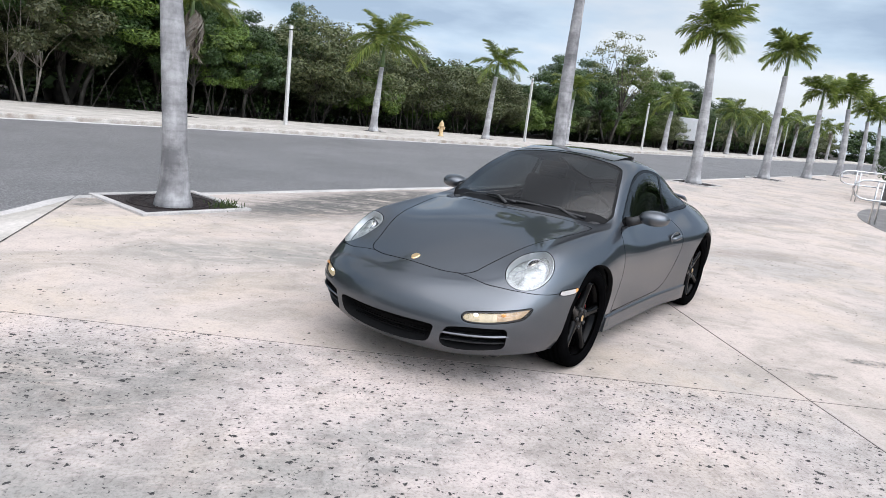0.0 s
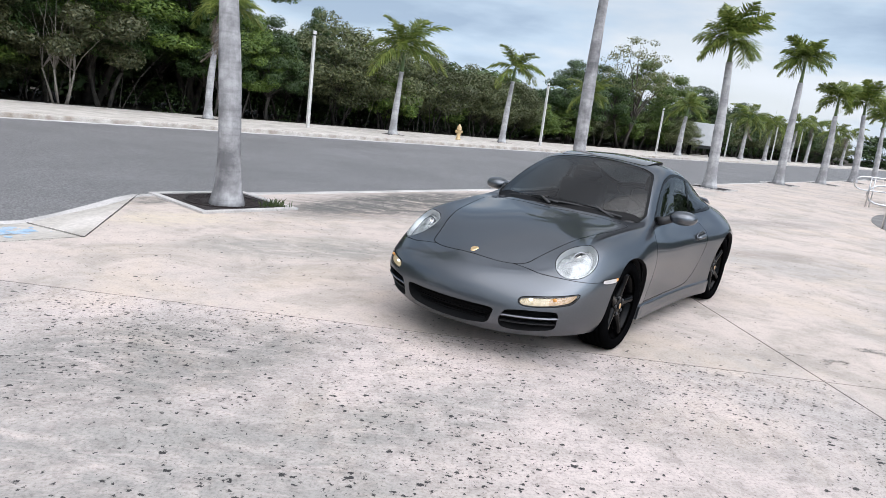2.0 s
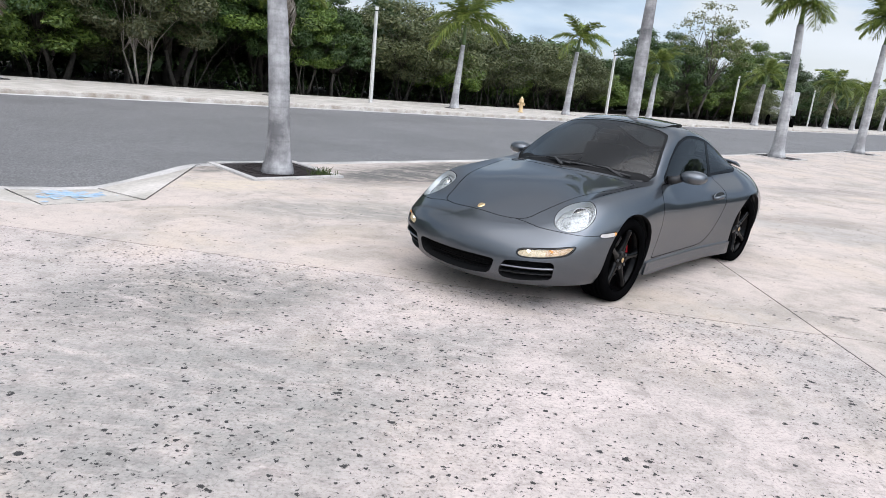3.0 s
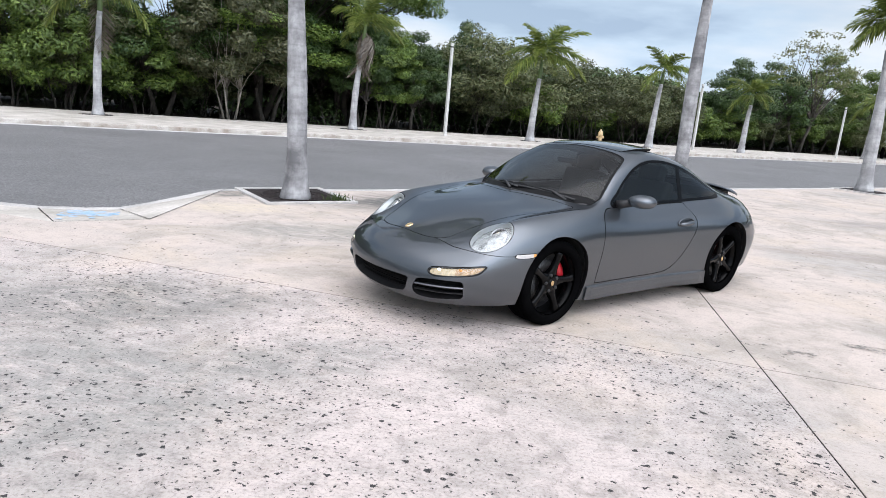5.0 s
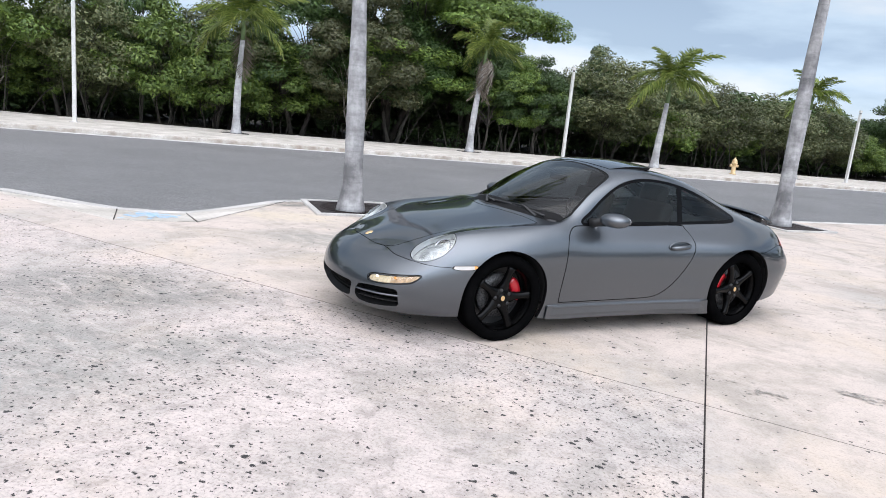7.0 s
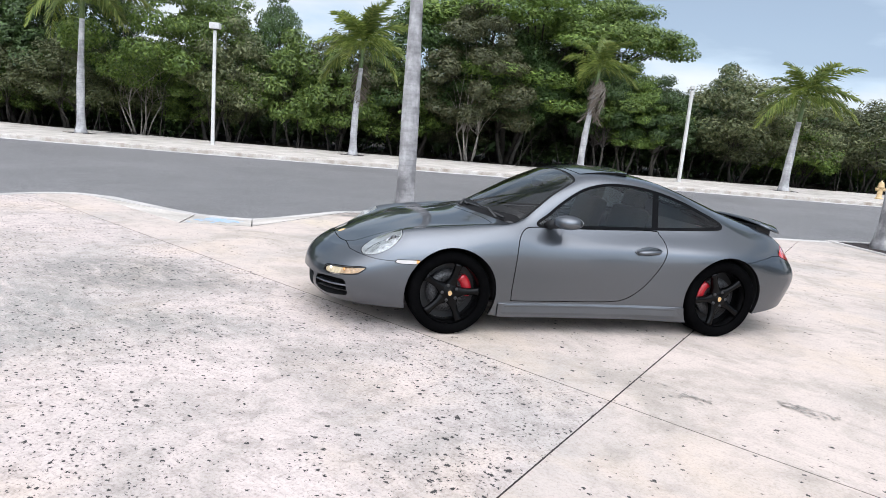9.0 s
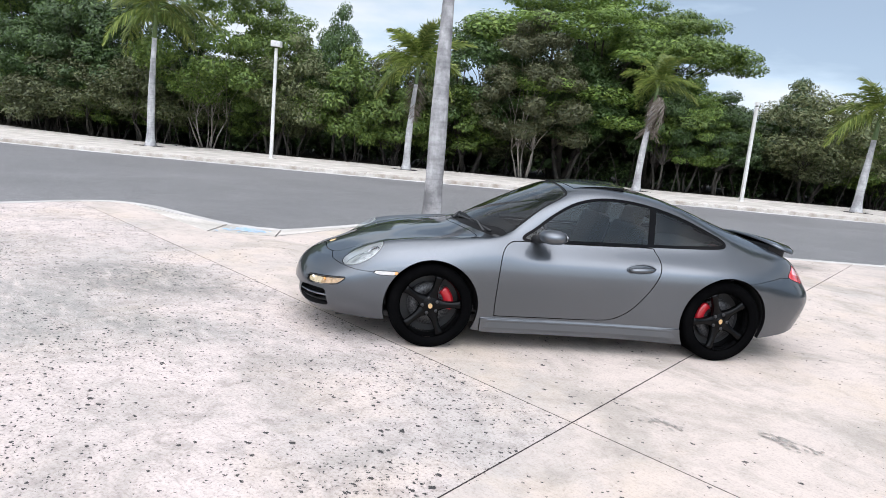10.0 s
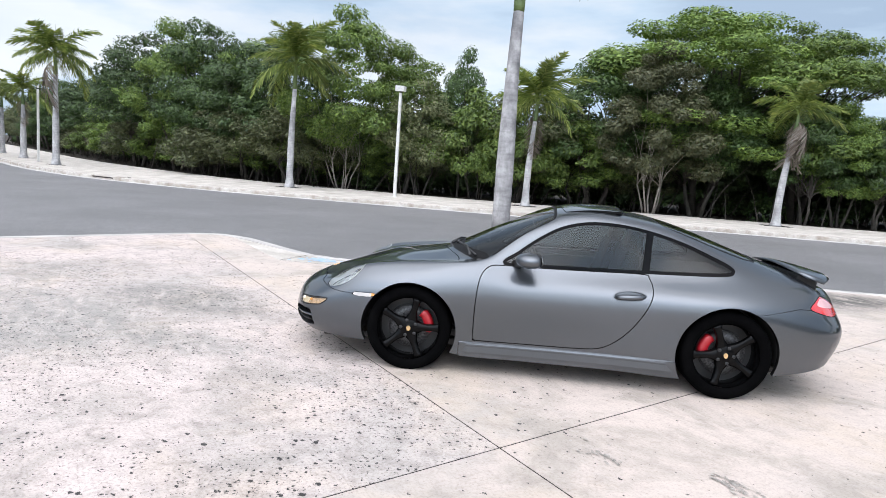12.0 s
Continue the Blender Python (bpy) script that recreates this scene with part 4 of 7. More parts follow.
PROTO = {
    "broad": tree_proto("broadleaf_tree", "large spreading broadleaf tree with bright layered crown", 41, 9.4, 6.2, 84, 62000, 0.165, M_LEAF_A, 3, 0.3, M_TWIG, 0.24, 0.28, 1.1, (0.20, 0.34), (0.13, 0.25), 0.42),
    "round": tree_proto("broadleaf_tree", "dense green broadleaf tree with pale forked stems", 42, 7.6, 3.6, 54, 26000, 0.145, M_LEAF_A, 3, 0.15, None, 0.25, 0.22, 0.6, (0.35, 0.6), (0.14, 0.27)),
    "fan": tree_proto("broadleaf_tree", "dense green broadleaf tree with a fan of pale stems", 51, 7.6, 3.6, 54, 26000, 0.145, M_LEAF_A, 7, 0.075, M_PALEBARK, 0.22, 0.15, 0.6, (0.35, 0.6), (0.14, 0.27)),
    "deep": tree_proto("broadleaf_tree", "dark green broadleaf tree with a dense crown", 43, 7.2, 3.4, 54, 19500, 0.158, M_LEAF_C, 2, 0.14, None, 0.32, 0.22, 0.6, (0.35, 0.6), (0.14, 0.28)),
    "olive": tree_proto("thicket_tree", "olive-grey small-leaved tree of the thicket", 44, 5.2, 2.9, 46, 11500, 0.138, M_LEAF_B, 3, 0.08, M_TWIG, 0.30, 0.2, 0.6, (0.4, 0.7), (0.15, 0.30)),
    "bushy": tree_proto("thicket_bush", "low dull green bush at the edge of the wood", 45, 3.4, 2.2, 30, 9000, 0.135, M_LEAF_B, 5, 0.06, M_TWIG, 0.20, 0.2, 0.6),
    "wall": tree_proto("thicket_tree", "dense dark tree, both deep in the wood and added out of view", 47, 5.0, 3.0, 34, 3400, 0.38, M_LEAF_C, 4, 0.10, M_TWIG, 0.02, 0.2),
    "sparse": tree_proto("thin_leaved_tree", "tall tree with pale limbs and thin yellow-green leaves", 48, 9.0, 4.2, 70, 4200, 0.15, M_LEAF_D, 3, 0.20, None, 0.45, 0.25, 0.6, (0.4, 0.7), (0.08, 0.16)),
    "dusty": tree_proto("dusty_tree", "brownish olive tree with pale bare forked stems", 50, 7.2, 2.9, 54, 36000, 0.125, M_LEAF_E, 5, 0.085, M_PALEBARK, 0.24, 0.17, 0.6, (0.4, 0.7), (0.15, 0.28)),
    "fresh": tree_proto("thicket_bush", "fresh green bush with loose hanging sprays", 46, 4.2, 2.3, 34, 10000, 0.155, M_LEAF_A, 5, 0.06, M_TWIG, 0.22, 0.2, 0.6),
}


def plant(kind, x, y, h, spin, wide=1.0):
    ob = PROTO[kind]
    base = {"broad": 9.4, "round": 7.6, "fan": 7.6, "deep": 7.2, "olive": 5.2, "bushy": 3.4, "fresh": 4.2, "dusty": 7.2, "wall": 5.0, "sparse": 9.0}[kind]
    s = h / base
    return copy_thing(ob, pose(x, y, -0.06, 0, 0, spin) @ Matrix.Diagonal((s * wide, s * wide, s, 1)))


def wood_point(s, back):
    """A place in the wood: s along the back of the far footway, back metres behind it."""
    i = min(int(s), len(walk_back) - 2)
    a, b = Vector(walk_back[i]), Vector(walk_back[i + 1])
    t = (b - a).normalized()
    p = a.lerp(b, s - i)
    return p.x - t.y * back, p.y + t.x * back


# the trees that can be told apart, then the rest of the wood behind them
NAMED = [("deep", -6.2, 37.2, 4.4, 20, 1.1), ("deep", -8.6, 38.4, 5.2, 190, 1.1), ("round", -7.6, 33.2, 5.6, 75, 0.9), ("broad", -13.8, 31.4, 9.9, 20, 1.08), ("broad", -10.2, 34.4, 9.2, 140, 0.9), ("deep", -16.0, 26.6, 7.4, 30, 1.0), ("deep", -14.6, 29.6, 6.8, 70, 1.0),
         ("fan", -24.8, 17.5, 9.2, 10, 0.9), ("round", -23.6, 20.4, 7.6, 80, 0.9), ("deep", -29.4, 16.8, 8.4, 50, 0.95), ("deep", -32.0, 15.6, 7.6, 200, 1.0), ("deep", -35.5, 14.5, 6.6, 110, 1.0),
         ("olive", -27.4, 15.9, 4.6, 60, 1.15), ("olive", -30.6, 14.6, 4.2, 150, 1.15), ("bushy", -33.8, 13.8, 3.8, 250, 1.2), ("fresh", -19.3, 21.8, 5.4, 30, 0.85), ("deep", -21.0, 22.0, 7.4, 300, 0.45),
         ("olive", -21.8, 20.2, 5.6, 250, 0.9), ("fresh", -17.9, 22.9, 4.6, 170, 0.9), ("olive", -18.6, 24.4, 6.2, 10, 1.0),
         ("olive", -3.2, 37.6, 6.0, 100, 1.1), ("olive", -0.4, 40.2, 5.4, 200, 1.1), ("olive", 2.4, 42.6, 5.0, 10, 1.2), ("olive", 5.6, 45.6, 4.8, 60, 1.2), ("olive", 8.6, 48.6, 4.6, 130, 1.2),
         ("deep", -4.8, 41.2, 6.6, 40, 0.6), ("deep", 14.6, 54.0, 6.8, 30, 1.0), ("deep", 18.2, 57.6, 7.0, 90, 1.0), ("round", 23.6, 62.6, 8.4, 60, 1.0), ("round", 28.6, 66.0, 7.6, 30, 1.0), ("deep", 33.0, 70.0, 7.2, 150, 1.0),
         ("deep", -6.4, 34.0, 5.0, 250, 0.9), ("deep", -13.6, 33.6, 7.6, 60, 1.2), ("deep", -11.0, 35.2, 7.2, 160, 1.1), ("deep", -12.4, 29.6, 6.6, 200, 1.0), ("deep", -8.4, 31.8, 5.4, 120, 0.8), ("olive", 27.2, 60.4, 3.6, 40, 1.0),
         ("sparse", 20.4, 57.6, 9.6, 20, 1.0), ("deep", -74.0, 13.8, 8.0, 10, 1.1), ("deep", -67.5, 14.6, 8.2, 130, 1.1), ("deep", -81.0, 12.8, 8.0, 220, 1.1), ("round", -61.5, 15.2, 8.2, 300, 1.0), ("deep", -89.0, 12.4, 8.4, 60, 1.1), ("dusty", -12.6, 26.35, 7.6, 40, 0.95), ("deep", -45.9, 12.6, 9.4, 15, 0.9), ("round", -41.6, 14.2, 9.8, 95, 0.85), ("deep", -38.9, 15.2, 9.6, 215, 0.85), ("round", -36.0, 16.8, 8.6, 300, 0.85)]
for kind, x, y, h, spin, wide in NAMED:
    plant(kind, x, y, h, spin, wide)
rng_w = random.Random(77)
s = 0.4
while s < len(walk_back) - 2.2:
    px, py = wood_point(s, rng_w.uniform(2.2, 3.8))
    far = math.hypot(px, py) > 75
    if not -13.5 < px < -5.0:                         # the great tree keeps the ground under it bare
        plant(rng_w.choice(("olive", "bushy", "fresh", "olive") if not far else ("olive", "deep")), px, py, rng_w.uniform(2.8, 4.2) if not far else rng_w.uniform(5.0, 7.0), rng_w.uniform(0, 360), rng_w.uniform(1.0, 1.3))
    bx, by = wood_point(s + 0.3, rng_w.uniform(6.5, 9.5))
    plant("wall", bx, by, rng_w.uniform(4.2, 5.2) if not far else rng_w.uniform(5.0, 6.5), rng_w.uniform(0, 360), 1.25)
    bx, by = wood_point(s + 0.1, rng_w.uniform(9.5, 11.5))
    plant("wall", bx, by, rng_w.uniform(4.2, 5.2), rng_w.uniform(0, 360), 1.3)
    seg = (Vector(walk_back[min(int(s) + 1, len(walk_back) - 1)]) - Vector(walk_back[int(s)])).length
    s += (3.0 if not far else 5.5) / seg
for k in range(13):
    plant("wall", 96 + 9 * k + rng_w.uniform(-2, 2), 139 - 4.5 * k + rng_w.uniform(-2, 2), rng_w.uniform(6.0, 8.0), rng_w.uniform(0, 360), 1.5)
# trees behind the handrails, which the car's windows mirror
for k in range(6):
    plant("wall", 29.0 + rng_w.uniform(-1.5, 1.5), 2 + 3.6 * k + rng_w.uniform(-1, 1), rng_w.uniform(4.2, 6.4), rng_w.uniform(0, 360), 1.2)
for x, y, h in ((26, 17.5, 4.4), (30, 22, 5.4), (33.5, 25, 5.2), (37, 28, 6.0), (28, 13, 4.4), (32, 17, 5.6), (41, 31, 6.2)):
    plant("wall", x, y, h, 40 * x, 0.9)
# unseen trees added to the south-west to darken what the car's nose mirrors
for k in range(15):
    a = radians(184 + 3.6 * k)
    plant("wall", 50 * math.cos(a) + rng_w.uniform(-2, 2), 50 * math.sin(a) + rng_w.uniform(-2, 2), rng_w.uniform(7.5, 10.0), rng_w.uniform(0, 360), 1.1)
for ob in PROTO.values():
    for o in (*ob.children_recursive, ob):
        bpy.data.objects.remove(o)

# thin stems and low growth under the crowns
rng_t = random.Random(12)
bmt = bmesh.new()
low = []
s = 6.0
while s < 44:
    seg = (Vector(walk_back[int(s) + 1]) - Vector(walk_back[int(s)])).length
    bx, by = wood_point(s, rng_t.uniform(0.9, 5.5))
    hgt = rng_t.uniform(1.6, 3.6)
    lx, ly = rng_t.uniform(-1.3, 1.3), rng_t.uniform(-1.3, 1.3)
    tube_bm([(bx, by, -0.1), (bx + 0.4 * lx, by + 0.4 * ly, hgt * 0.5), (bx + lx, by + ly, hgt)], [rng_t.uniform(0.015, 0.045), 0.02, 0.008], 4, bmt, False)
    low.append(((bx + rng_t.uniform(-1, 1), by + rng_t.uniform(3.0, 6.5), rng_t.uniform(0.1, 1.5)), (rng_t.uniform(0.6, 1.1), rng_t.uniform(0.6, 1.1), rng_t.uniform(0.4, 0.8))))
    s += 0.62 / seg
me_t = bpy.data.meshes.new("thicket_stems")
bmt.to_mesh(me_t)
bmt.free()
me_t.materials.append(M_TWIG)
tagged(new("thicket_stems", me_t), "thin bare stems standing in the shade of the wood", "thicket", "", "stuff")
tagged(new("undergrowth", leaf_cloud("undergrowth", np.random.default_rng(8), low, 26000, 0.20, M_LEAF_C)), "dark low undergrowth beneath the trees", "undergrowth", "", "stuff")

# ---- the car ----
# The skin is lofted through rails that run from the nose round one side to the tail.
# x runs back from the front axle, y out from the middle, z up; sixteen stations a rail.
STATION_X = [-0.45, 0.0, 0.40, 0.75, 1.15, 1.65, 2.0, 2.35, 2.7, 3.0]


COWL = 5                                              # the station at the foot of the windscreen


def rail(front, ys, zs, rear, cowl_x=0.40):
    xs = [cowl_x if x == 0.40 else x for x in STATION_X]
    return [*front, *[(x, y, z) for x, y, z in zip(xs, ys, zs)], *rear]


RAILS = [
    rail([(-0.955, 0, 0.180), (-0.872, 0.43, 0.185), (-0.69, 0.645, 0.195)], [0.745, 0.785, 0.79, 0.79, 0.80, 0.825, 0.86, 0.865, 0.83, 0.755], [0.19, 0.19, 0.145, 0.14, 0.14, 0.14, 0.135, 0.16, 0.20, 0.240], [(3.17, 0.625, 0.270), (3.305, 0.375, 0.29), (3.35, 0, 0.295)]),
    rail([(-1.022, 0, 0.255), (-0.935, 0.46, 0.265), (-0.742, 0.695, 0.285)], [0.805, 0.85, 0.805, 0.80, 0.81, 0.842, 0.885, 0.905, 0.865, 0.785], [0.30, 0.32, 0.265, 0.26, 0.26, 0.265, 0.28, 0.33, 0.34, 0.355], [(3.20, 0.655, 0.385), (3.333, 0.40, 0.395), (3.376, 0, 0.40)]),
    rail([(-1.035, 0, 0.405), (-0.93, 0.475, 0.415), (-0.745, 0.722, 0.435)], [0.823, 0.868, 0.842, 0.832, 0.838, 0.858, 0.898, 0.922, 0.882, 0.80], [0.455, 0.52, 0.50, 0.50, 0.50, 0.51, 0.52, 0.55, 0.545, 0.54], [(3.21, 0.668, 0.53), (3.345, 0.41, 0.53), (3.388, 0, 0.53)]),
    rail([(-0.985, 0, 0.505), (-0.868, 0.465, 0.515), (-0.675, 0.705, 0.54)], [0.802, 0.848, 0.832, 0.818, 0.818, 0.832, 0.876, 0.902, 0.855, 0.755], [0.590, 0.665, 0.70, 0.70, 0.705, 0.715, 0.715, 0.705, 0.685, 0.655], [(3.175, 0.625, 0.635), (3.315, 0.39, 0.625), (3.362, 0, 0.622)]),
    rail([(-0.905, 0, 0.568), (-0.785, 0.43, 0.580), (-0.585, 0.595, 0.650)], [0.665, 0.705, 0.745, 0.720, 0.695, 0.672, 0.675, 0.712, 0.712, 0.650], [0.738, 0.818, 0.842, 0.850, 0.858, 0.868, 0.876, 0.862, 0.828, 0.785], [(3.13, 0.555, 0.752), (3.27, 0.36, 0.735), (3.335, 0, 0.725)]),
    rail([(-0.875, 0, 0.583), (-0.74, 0.36, 0.610), (-0.555, 0.49, 0.668)], [0.55, 0.60, 0.660, 0.630, 0.560, 0.555, 0.548, 0.545, 0.55, 0.55], [0.725, 0.808, 0.861, 1.010, 1.195, 1.195, 1.125, 1.005, 0.905, 0.842], [(3.115, 0.465, 0.802), (3.25, 0.31, 0.778), (3.32, 0, 0.752)], 0.53),
    rail([(-0.845, 0, 0.600), (-0.71, 0.24, 0.638), (-0.54, 0.31, 0.690)], [0.33, 0.35, 0.37, 0.385, 0.34, 0.33, 0.325, 0.325, 0.33, 0.33], [0.737, 0.831, 0.886, 1.098, 1.268, 1.268, 1.205, 1.09, 0.970, 0.876], [(3.115, 0.31, 0.828), (3.245, 0.24, 0.797), (3.30, 0, 0.770)], 0.335),
    rail([(-0.812, 0, 0.617), (-0.69, 0, 0.660), (-0.53, 0, 0.705)], [0.0] * 10, [0.745, 0.842, 0.893, 1.135, 1.288, 1.288, 1.228, 1.118, 0.998, 0.892], [(3.11, 0, 0.838), (3.235, 0, 0.805), (3.272, 0, 0.786)], 0.262),
]


def cubic(t, p, q):
    """A natural cubic spline through p at the knots t, read at q."""
    t, p, q = np.asarray(t, float), np.asarray(p, float), np.asarray(q, float)
    n = len(t)
    h = np.diff(t)
    a = np.zeros((n, n))
    r = np.zeros((n, p.shape[1]))
    a[0, 0] = a[-1, -1] = 1
    for i in range(1, n - 1):
        a[i, i - 1:i + 2] = h[i - 1], 2 * (h[i - 1] + h[i]), h[i]
        r[i] = 6 * ((p[i + 1] - p[i]) / h[i] - (p[i] - p[i - 1]) / h[i - 1])
    m = np.linalg.solve(a, r)
    k = np.clip(np.searchsorted(t, q, "right") - 1, 0, n - 2)
    d0, d1, hk = (t[k + 1] - q)[:, None], (q - t[k])[:, None], h[k][:, None]
    return m[k] * d0 ** 3 / (6 * hk) + m[k + 1] * d1 ** 3 / (6 * hk) + (p[k] / hk - m[k] * hk / 6) * d0 + (p[k + 1] / hk - m[k + 1] * hk / 6) * d1


def loft(per_u=15, per_v=15):
    c = np.array(RAILS)                               # rails, stations, xyz
    flip = np.array([1, -1, 1])
    ext = np.concatenate([(c[:, 3:0:-1] * flip), c, (c[:, -2:-5:-1] * flip)], 1)
    step = np.linalg.norm(np.diff(ext, axis=1), axis=2).mean(0) ** 0.7
    knots = np.concatenate([[0], np.cumsum(step)])
    n = c.shape[1]
    u = np.concatenate([[knots[3 + i] + (knots[4 + i] - knots[3 + i]) * k / per_u for k in range(per_u)] for i in range(n - 1)] + [[knots[2 + n]]])
    ui = np.concatenate([[i + k / per_u for k in range(per_u)] for i in range(n - 1)] + [[n - 1]])
    brk = 3 + COWL
    lines = []
    for r in range(len(c)):
        if r < 5:
            lines.append(cubic(knots, ext[r], u))
        else:                                         # the upper rails turn sharply at the foot of the windscreen
            lo, hi = u <= knots[brk], u > knots[brk]
            lines.append(np.concatenate([cubic(knots[:brk + 1], ext[r][:brk + 1], u[lo]), cubic(knots[brk:], ext[r][brk:], u[hi])]))
    lines = np.array(lines)                           # rails, u, xyz
    rows, vi = [], None
    for k in range(len(u)):
        s = lines[:, k]
        e = np.concatenate([s, s[-2:-5:-1] * flip])
        st = np.linalg.norm(np.diff(e, axis=0), axis=1) ** 0.75 + 1e-6
        kn = np.concatenate([[0], np.cumsum(st)])
        v = np.concatenate([[kn[i] + (kn[i + 1] - kn[i]) * j / per_v for j in range(per_v)] for i in range(len(s) - 1)] + [[kn[len(s) - 1]]])
        rows.append(cubic(kn, e, v))
    vi = np.concatenate([[i + j / per_v for j in range(per_v)] for i in range(len(c) - 1)] + [[len(c) - 1]])
    g = np.array(rows)                                # u, v, xyz
    g[:, -1, 1] = 0
    g[0, :, 1] = g[-1, :, 1] = 0
    uu, vv = np.meshgrid(ui, vi, indexing="ij")
    step3 = lambda q: np.clip(q, 0, 1) ** 2 * (3 - 2 * np.clip(q, 0, 1))
    fair_n = np.zeros_like(g)
    fair_w = np.zeros(uu.shape)
    for mask, w, nx, ny in ((
            (uu <= COWL) & (vv >= 4.0) & (g[..., 0] > -0.90),
            (uu <= COWL) * step3((vv - 4.0) / 0.55) * step3((g[..., 0] + 0.90) / 0.08), 5, 3), (
            (uu > COWL) & (uu < 7.0) & (vv >= 5.0),
            (uu > COWL) * step3((vv - 5.0) / 0.28) * step3((6.98 - uu) / 0.35), 2, 2)):
        x, y2 = g[..., 0], g[..., 1] ** 2
        terms = [(i, j) for i in range(nx + 1) for j in range(ny + 1)]
        basis = np.stack([x ** i * y2 ** j for i, j in terms], -1)
        coef = np.linalg.lstsq(basis[mask], g[..., 2][mask], rcond=None)[0]
        g[..., 2] += w * (basis @ coef - g[..., 2])
        dx = sum(k * i * x ** max(i - 1, 0) * y2 ** j for k, (i, j) in zip(coef, terms) if i)
        dy = sum(k * x ** i * 2 * j * g[..., 1] * y2 ** max(j - 1, 0) for k, (i, j) in zip(coef, terms) if j)
        nf = np.stack([-dx, -dy, np.ones_like(dx)], -1)
        nf /= np.linalg.norm(nf, axis=-1, keepdims=True)
        fair_n = np.where(w[..., None] > 0, nf, fair_n)
        fair_w = np.maximum(fair_w, w)
    gu = np.gradient(g, axis=0)
    gv = np.gradient(g, axis=1)
    gu[0, :, 0] = gu[-1, :, 0] = 0
    gu[0, :, 2] = gu[-1, :, 2] = 0
    gv[:, -1, 0] = gv[:, -1, 2] = 0
    nr = np.cross(gv, gu)
    nr[0, :, 1] = nr[-1, :, 1] = 0
    nr[:, -1, 1] = 0
    ln = np.linalg.norm(nr, axis=2, keepdims=True)
    nr = nr / np.maximum(ln, 1e-12)
    mid = np.array([1.2, 0, 0.45])
    if (nr * (g - mid)).sum() < 0:
        nr = -nr
    nr = nr * (1 - fair_w[..., None]) + fair_n * fair_w[..., None]
    nr = nr / np.maximum(np.linalg.norm(nr, axis=2, keepdims=True), 1e-9)
    V = np.concatenate([g, nr, uu[..., None], vv[..., None]], 2).reshape(-1, 8)
    nu, nv = len(u), len(vi)
    idx = np.arange(nu * nv).reshape(nu, nv)
    a, b, cc, d = idx[:-1, :-1].ravel(), idx[1:, :-1].ravel(), idx[1:, 1:].ravel(), idx[:-1, 1:].ravel()
    T = np.concatenate([np.stack([a, b, cc], 1), np.stack([a, cc, d], 1)])
    area = np.linalg.norm(np.cross(V[T[:, 1], :3] - V[T[:, 0], :3], V[T[:, 2], :3] - V[T[:, 0], :3]), axis=1)
    return V, T[area > 1e-10]


def split(skin, f, level):
    """The skin on either side of f = level, cut cleanly along it: (below, above)."""
    V, T = skin
    f = f - level
    f = np.where(np.abs(f) < 1e-7, 1e-7, f)
    sg = f[T] < 0
    cnt = sg.sum(1)
    lo, hi = [T[cnt == 3]], [T[cnt == 0]]
    extra, made = [], {}

    def on(i, j):
        key = (i, j) if i < j else (j, i)
        if key not in made:
            s = f[key[0]] / (f[key[0]] - f[key[1]])
            made[key] = len(V) + len(extra)
            extra.append(V[key[0]] + s * (V[key[1]] - V[key[0]]))
        return made[key]
    lo_x, hi_x = [], []
    for tri, s, c in zip(T[(cnt == 1) | (cnt == 2)].tolist(), sg[(cnt == 1) | (cnt == 2)].tolist(), cnt[(cnt == 1) | (cnt == 2)].tolist()):
        lone = s.index(True) if c == 1 else s.index(False)
        i, j, k = tri[lone], tri[(lone + 1) % 3], tri[(lone + 2) % 3]
        p, q = on(i, j), on(i, k)
        (lo_x if c == 1 else hi_x).append((i, p, q))
        (hi_x if c == 1 else lo_x).extend([(p, j, k), (p, k, q)])
    W = np.concatenate([V, np.array(extra).reshape(-1, 8)]) if extra else V
    lo.append(np.array(lo_x, int).reshape(-1, 3))
    hi.append(np.array(hi_x, int).reshape(-1, 3))
    return (W, np.concatenate(lo)), (W, np.concatenate(hi))


def carve(skin, field, gap=0.0025):
    """Cuts out the piece where field < 0; both sides step back by gap."""
    inner, rest = split(skin, field(skin[0]), -gap)
    if gap > 0:
        rest = split(rest, field(rest[0]), gap)[1]
    return inner, rest


def curve_closed(points, n=8):
    """A closed smooth outline through points."""
    p, m, out = np.array(points, float), len(points), []
    for i in range(m):
        p0, p1, p2, p3 = p[i - 1], p[i], p[(i + 1) % m], p[(i + 2) % m]
        for k in range(n):
            t = k / n
            out.append(0.5 * (2 * p1 + (p2 - p0) * t + (2 * p0 - 5 * p1 + 4 * p2 - p3) * t * t + (3 * p1 - p0 - 3 * p2 + p3) * t ** 3))
    return np.array(out)


def outline_dist(a, b, poly):
    """Signed distance of (a, b) to a closed outline, negative inside."""
    q = np.stack([a, b], 1)
    best = np.full(len(q), 1e9)
    inside = np.zeros(len(q), bool)
    for p0, p1 in zip(poly, np.roll(poly, -1, 0)):
        e = p1 - p0
        w = q - p0
        t = np.clip((w @ e) / max(e @ e, 1e-12), 0, 1)
        best = np.minimum(best, np.linalg.norm(w - t[:, None] * e, axis=1))
        hit = ((p0[1] <= q[:, 1]) & (p1[1] > q[:, 1])) | ((p1[1] <= q[:, 1]) & (p0[1] > q[:, 1]))
        if p0[1] != p1[1]:
            cr = p0[0] + (q[:, 1] - p0[1]) / (p1[1] - p0[1]) * e[0]
            inside ^= hit & (q[:, 0] < cr)
    return np.where(inside, -best, best)


